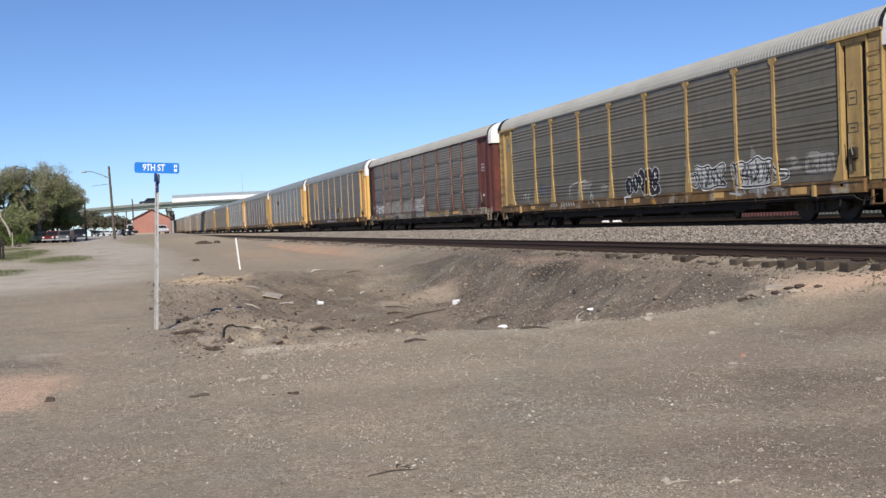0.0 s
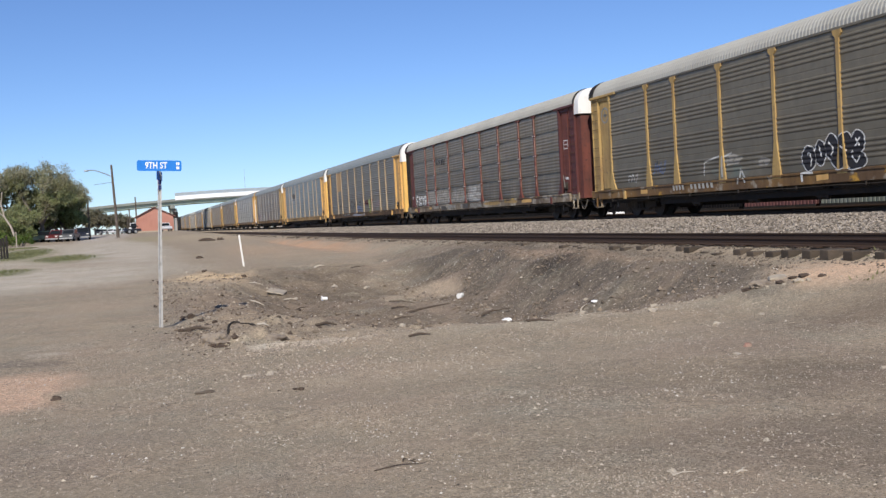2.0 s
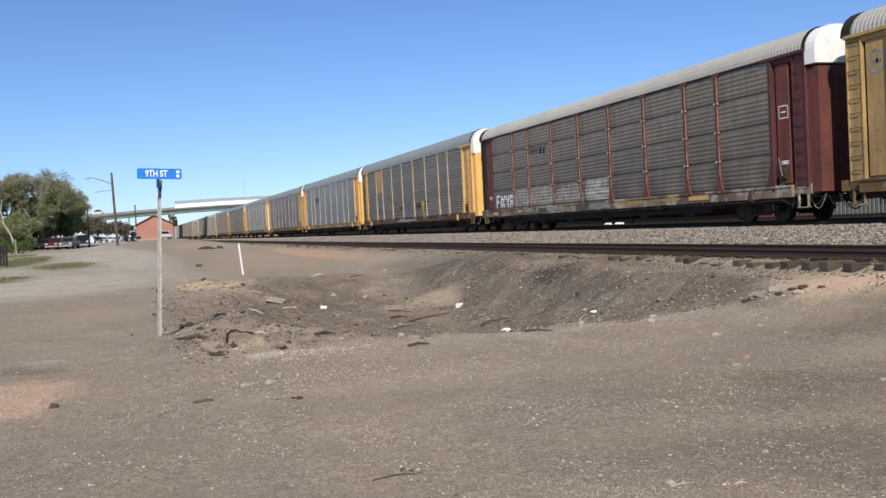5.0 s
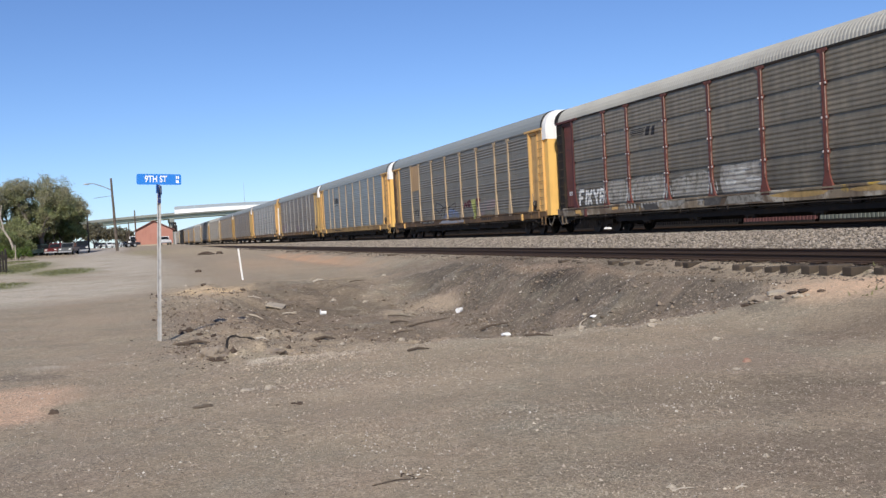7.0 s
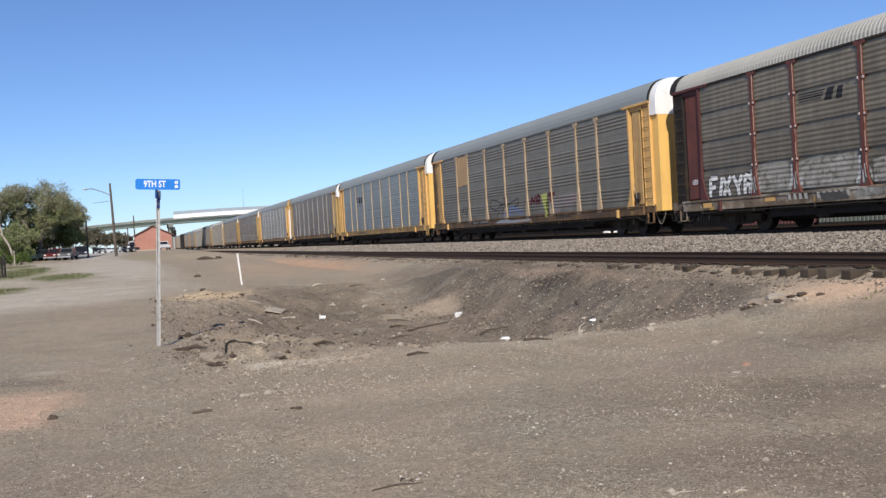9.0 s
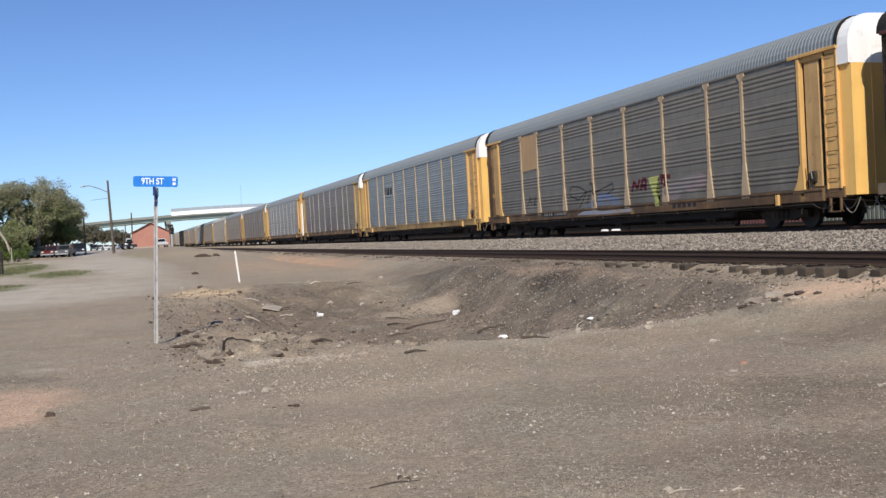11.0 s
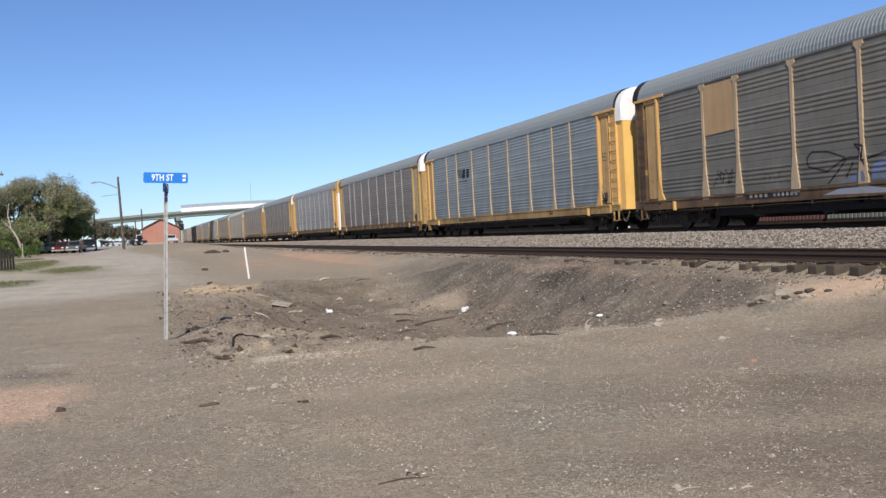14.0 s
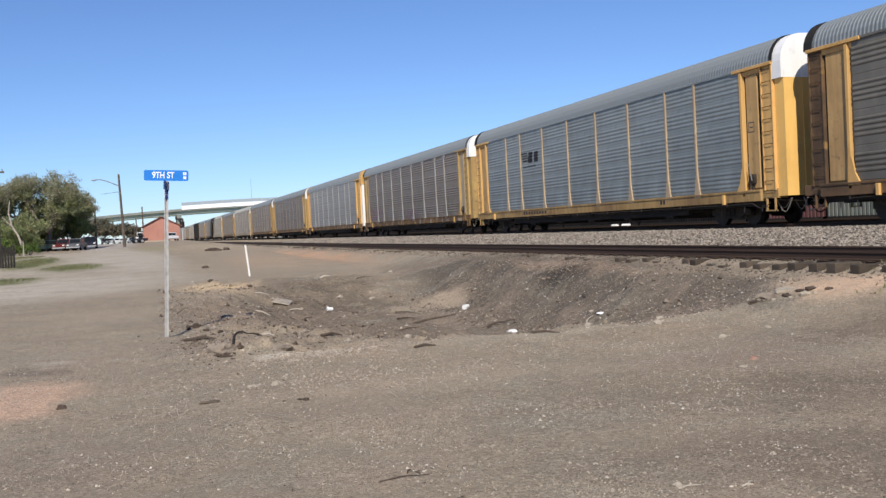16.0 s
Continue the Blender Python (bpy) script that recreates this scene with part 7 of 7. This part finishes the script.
    rock("earth_lump", 1.78, 12.95, 0.11, M["lump"], "broken lump of grey earth with dark cracks", "earth lump", 31, 0.5, 1.4, -10)
    rock("earth_lump", 0.98, 13.65, 0.12, M["lump"], "broken lump of grey earth with dark cracks", "earth lump", 35, 0.7, 1.1, 70)
    for x, y, r in ((0.97, 13.05, 0.045), (1.05, 12.9, 0.05), (1.0, 12.98, 0.03), (0.93, 13.2, 0.04), (1.1, 12.86, 0.03), (1.26, 13.1, 0.045), (0.83, 18.0, 0.06), (0.94, 17.7, 0.07), (0.8, 17.6, 0.04), (1.02, 17.9, 0.05), (1.1, 17.3, 0.05), (1.3, 16.9, 0.05), (2.3, 33.0, 0.08), (3.3, 30.2, 0.07), (0.7, 15.7, 0.05), (1.47, 9.15, 0.028), (1.42, 9.2, 0.02), (0.76, 29.5, 0.09), (2.95, 45.0, 0.12), (7.7, 6.4, 0.03)):
        rock("earth_clod", x, y, r, M["clod"], "dark clod of dug earth on the ground", "earth clod", rnd.randint(0, 99), 0.7, 1.3, rnd.uniform(0, 180))
    rock("earth_clod", -0.79, 10.1, 0.048, M["clod"], "small dark clod on the gravel", "earth clod", 3, 0.7)
    rock("flat_stone", 0.6, 9.6, 0.05, M["brownstone"], "flat brownish stone on the gravel", "stone", 7, 0.35, 2.0, 20)
    rock("tie_stub", 5.2, 70.5, 0.34, M["clod"], "dark rotten piece of tie on the ground", "wood", 12, 0.42, 1.6)
    rock("tie_stub", 6.2, 71.0, 0.2, M["clod"], "dark rotten piece of tie on the ground", "wood", 13, 0.7, 1.1)
    # sticks and boards
    stick(0.92, 15.6, 0.4, -4, "wood", 0.03)
    stick(1.66, 14.2, 0.26, -22, "wood", 0.035)
    stick(1.9, 14.9, 0.3, -28)
    stick(2.8, 14.6, 0.36, 14, "wood", 0.028)
    stick(6.5, 21.6, 1.5, 14, "wood", 0.03)
    stick(6.1, 22.2, 0.5, 10)
    stick(7.45, 19.6, 0.9, 8, "wood", 0.03)
    stick(5.7, 20.6, 0.5, 3)
    stick(3.74, 24.8, 0.6, -8)
    stick(4.1, 24.6, 0.4, 30)
    stick(2.8, 23.4, 0.42, -6, "pale", 0.024)
    stick(4.05, 26.0, 0.4, 12, "pale", 0.022)
    stick(3.4, 28.1, 0.4, 4, "pale")
    stick(5.9, 31.4, 0.35, 2, "pale", 0.035)
    stick(1.93, 15.4, 0.26, -55, "pale", 0.022)
    stick(1.55, 5.88, 0.36, 8, "wood", 0.005)
    stick(1.62, 6.03, 0.09, 60, "wood", 0.006)
    stick(1.66, 5.98, 0.07, 110, "wood", 0.005)
    stick(8.5, 17.0, 0.6, 24)
    stick(8.35, 16.9, 0.5, 40, "pale")
    stick(8.2, 17.3, 0.45, 8)
    stick(3.05, 4.95, 0.16, 4, "pale", 0.005)
    stick(3.4, 4.85, 0.09, 40, "pale", 0.007)
    stick(3.36, 4.82, 0.08, 0, "pale", 0.008)
    stick(5.3, 12.1, 0.4, -10)
    stick(3.5, 11.9, 0.3, 2)
    stick(6.6, 23.9, 0.7, 3)
    stick(9.3, 19.0, 0.5, 60)
    stick(7.0, 30.5, 0.5, 10)
    root = thing("dead_root", pose(1.24, 13.5, gz(1.24, 13.5) - 0.03), "dark dead root arching out of the dug earth", "root")
    bm = bmesh.new()
    pts = [(-0.05, -0.16, -0.06), (-0.04, -0.1, 0.03), (-0.02, -0.04, 0.085), (0.02, 0.0, 0.115), (0.06, 0.02, 0.125), (0.11, 0.0, 0.12), (0.15, -0.03, 0.1)]
    for k, (p, q) in enumerate(zip(pts, pts[1:])):
        rod(bm, p, q, 0.021 - 0.002 * k, 0.019 - 0.002 * k, n=7)
    part("stem", bm, M["tarred"], root)
    bm = bmesh.new()
    rod(bm, (0.24, 0.0, 0.09), (0.31, -0.04, 0.07), 0.008, 0.02, n=6)
    rod(bm, (0.31, -0.04, 0.07), (0.38, -0.1, 0.02), 0.02, 0.008, n=6)
    rod(bm, (0.14, -0.03, 0.1), (0.25, 0.0, 0.09), 0.007, 0.008, n=6)
    part("side_root", bm, M["tarred"], root)
    # rubble strewn over the hollow's sides
    spots, dark = [], []
    for _ in range(3000):
        x, y = rnd.gauss(3.2, 2.6), rnd.gauss(20.5, 5.5)
        if not (0.4 < x < 9.8 and 12.5 < y < 36):
            continue
        (spots if rnd.random() < 0.4 else dark).append((x, y, gz(x, y) + 0.008, rnd.uniform(0.006, 0.02) if rnd.random() < 0.9 else rnd.uniform(0.02, 0.06)))
    for _ in range(1500):
        x, y = rnd.uniform(0.8, 10), 12.2 + rnd.gauss(0, 0.9)
        spots.append((x, y, gz(x, y) + 0.003, rnd.uniform(0.006, 0.016)))
    for _ in range(3200):
        x, y = rnd.uniform(7.2, 10.4), rnd.uniform(12.6, 27)
        (spots if rnd.random() < 0.55 else dark).append((x, y, gz(x, y) + 0.004, rnd.uniform(0.007, 0.02)))
    for _ in range(1300):
        x = rnd.gauss(2.15, 0.45)
        y = 12.0 + 0.2 * (x - 2) + rnd.gauss(0, 0.22)
        spots.append((x, y, gz(x, y) + 0.004, rnd.uniform(0.006, 0.017)))
    for _ in range(500):
        x, y = rnd.gauss(2.0, 0.9), rnd.gauss(10.3, 0.5)
        spots.append((x, y, gz(x, y) + 0.003, rnd.uniform(0.006, 0.018)))
    for _ in range(900):
        x, y = rnd.gauss(1.35, 0.6), rnd.gauss(15.6, 1.9)
        (spots if rnd.random() < 0.6 else dark).append((x, y, gz(x, y) + 0.004, rnd.uniform(0.006, 0.02) if rnd.random() < 0.9 else rnd.uniform(0.02, 0.035)))
    stones("rubble", spots, M["pebble"], "pale rubble over the sides of the hollow", "rubble")
    crumbs = []
    for _ in range(9000):
        x, y = (rnd.uniform(0.5, 6.5), rnd.uniform(13, 31)) if rnd.random() < 0.6 else (rnd.uniform(7.0, 10.2), rnd.uniform(12.6, 28))
        k = noise.noise((x * 0.9, y * 0.9, 31.0))
        if rnd.random() > 0.35 + 1.3 * k:
            continue
        r = rnd.uniform(0.012, 0.035) if rnd.random() < 0.85 else rnd.uniform(0.035, 0.07)
        crumbs.append((x, y, gz(x, y) + r * 0.15, r))
    flecks = []
    for _ in range(900):
        x, y = (rnd.uniform(7.0, 10.2), rnd.uniform(12.6, 30)) if rnd.random() < 0.7 else (rnd.uniform(1.0, 7.0), rnd.uniform(14, 30))
        flecks.append((x, y, gz(x, y) + 0.006, rnd.uniform(0.008, 0.022)))
    stones("rubble", flecks, M["fleck"], "small white flecks of stone on the hollow's bank", "rubble")
    stones("rubble", crumbs, M["crumb"], "brown earth crumbs over the hollow", "rubble")
    stones("rubble", dark, M["clod"], "dark crumbs of earth over the hollow", "rubble")


def make_leaning_trunk():
    t = thing("bare_tree", pose(-12.4, 118, level(-12.4, 118)), "pale leaning bare tree trunk at the thicket's edge", "tree")
    bm = bmesh.new()
    pts = [(0.15, 0, -0.3), (0.05, 0, 1.0), (-0.3, 0, 2.2), (-0.9, 0.1, 3.3), (-1.2, 0.2, 4.8), (-1.0, 0.2, 6.2)]
    for k, (p, q) in enumerate(zip(pts, pts[1:])):
        rod(bm, p, q, 0.17 - 0.025 * k, 0.15 - 0.025 * k, n=8)
    rod(bm, (-0.9, 0.1, 3.3), (-1.9, 0.0, 4.4), 0.07, 0.03, n=6)
    part("trunk", bm, M["pale_bark"], t)
    p = thing("thin_post", pose(-11.2, 108, level(-11.2, 108)), "thin pale wooden post beside the shrubs", "post")
    bm = bmesh.new()
    rod(bm, (0, 0, -0.2), (0, 0, 1.6), 0.06, 0.05, n=7)
    part("post", bm, M["pale_bark"], p)


def make_fence():
    f = thing("board_fence", pose(-7.9, 59.5, level(-7.9, 59.5)), "dark weathered board fence at the lot's corner", "fence")
    for i in range(9):
        bm = bmesh.new()
        box(bm, i * 0.15 - 0.06, i * 0.15 + 0.06, -0.02, 0.02, 0.02, 1.25 + 0.06 * math.sin(i * 5), 0.005)
        part("board", bm, M["tarred"], f)
    for x in (0.0, 1.2):
        bm = bmesh.new()
        box(bm, x - 0.05, x + 0.05, 0.03, 0.13, -0.2, 1.35)
        part("post", bm, M["wood"], f)
    bm = bmesh.new()
    box(bm, -0.1, 1.3, 0.02, 0.06, 0.9, 1.0)
    part("fence_rail", bm, M["wood"], f)


BOXES = [(34.0, 41.2, 6.06, "box_red", "faded red ribbed freight container beyond the train"), (34.0, 28.6, 12.2, "box_green", "grey-green ribbed freight container beyond the train"), (34.0, 16.0, 12.2, "box_green", "grey-green ribbed freight container beyond the train")]
BOXES += [(34.0, 47.8 + 12.6 * q, 12.2, "box_dark", "dark ribbed freight container beyond the train") for q in range(14)]


def make_containers():
    """Freight boxes standing on the far side of the main track, seen under the cars."""
    for x, y0, L, mt, label in BOXES:
        c = thing("freight_container", pose(x, y0, level(x, y0 + 3) + 0.06), label, "container")
        bm = bmesh.new()
        pts = []
        k = int(L / 0.28)
        for i in range(k):
            a = 0.06 + (L - 0.12) * i / k
            w = (L - 0.12) / k
            pts += [(0.0, a), (0.0, a + w * 0.55), (0.05, a + w * 0.65), (0.05, a + w * 0.95)]
        lo = [bm.verts.new((px, py, 0.12)) for px, py in pts]
        hi = [bm.verts.new((px, py, 2.5)) for px, py in pts]
        for i in range(len(pts) - 1):
            bm.faces.new((lo[i], lo[i + 1], hi[i + 1], hi[i]))
        part("side_wall", bm, M[mt], c)
        bm = bmesh.new()
        box(bm, 0.06, 2.4, 0, L, 0.1, 2.55)
        box(bm, -0.03, 0.08, 0, L, 0.0, 0.14)
        box(bm, -0.03, 0.08, 0, L, 2.46, 2.58)
        for y in (0.0, L - 0.1):
            box(bm, -0.03, 0.1, y, y + 0.1, 0.0, 2.58)
        part("box_frame", bm, M[mt], c)
        bm = bmesh.new()
        box(bm, -0.1, 2.4, 0.0, L, 0.0, 0.19)
        part("base_rail", bm, M["black"], c, "black steel base rail")


for gx, gy, turn in ((31.5, 59.2, 0), (31.5, 57.6, 20)):
    drum = thing("plastic_drum", pose(gx, gy, level(gx, gy) + 0.15, 90, 0, turn), "white plastic drum lying beyond the train", "drum")
    bm = bmesh.new()
    rod(bm, (0, 0, -0.3), (0, 0, 0.3), 0.15, n=16)
    part("shell", bm, M["white"], drum)
    for z in (-0.27, 0.0, 0.27):
        bm = bmesh.new()
        rod(bm, (0, 0, z - 0.02), (0, 0, z + 0.02), 0.158, n=16)
        part("hoop", bm, M["white"], drum)
make_sign()
make_marker_post()
make_shed()
make_bridge()
make_street()
grass_patch("grass", ((-6.4, 66, 1.5, 10.0), (-3.4, 55, 1.6, 4.5), (-5.4, 43.5, 1.4, 3.0), (-9.5, 82, 2.5, 9)), "thin green grass along the street's edge", 260)
grass_patch("grass", ((10.9, 12.0, 0.35, 0.5), (9.9, 10.9, 0.3, 0.4)), "small tuft of grass beside the ties", 160)
make_litter()
make_leaning_trunk()
make_fence()
make_containers()
BRIDGE_CARS = [
    vehicle("passing_car", pose(5, BRIDGE_Y + 3, deck_z(5)), M["car_dark"], "dark car driving over the overpass", kind="suv"),
    vehicle("passing_car", pose(43, BRIDGE_Y + 3, deck_z(43)), M["car_white"], "white car driving over the overpass", kind="sedan", H=1.5),
]


# the train's slack: metres ahead (-) or behind (+) an even pace, second by second
SLACK = (0.2, 0.03, -0.05, -0.1, -0.12, -0.11, -0.09, -0.05, 0.0, 0.04, 0.04, 0.02, 0.0, -0.01, -0.02, -0.01, 0.0)


def motions():
    for n, car in enumerate(TRAIN):
        walk(car, [(t, pose(RAIL_X, FIRST + n * PITCH - SPEED * t + d, RAIL_Z)) for t, d in enumerate(SLACK)])
    for o, dy in WHEELS:
        walk(o, [(i * 0.1, pose(0, dy, 0.42, math.degrees(SPEED * i * 0.1 / 0.42), 0, 0)) for i in range(161)])
    for car, x0, v in ((BRIDGE_CARS[0], 5.6, 11.0), (BRIDGE_CARS[1], 43.0, 10.0)):
        rows = []
        for t in range(0, 17, 2):
            x = x0 - v * t
            rows.append((t, pose(x, BRIDGE_Y + 3, deck_z(x), 0, 0, 90) @ pose(0, 0, 0, -2.2, 0, 0)))
        walk(car, rows)


motions()
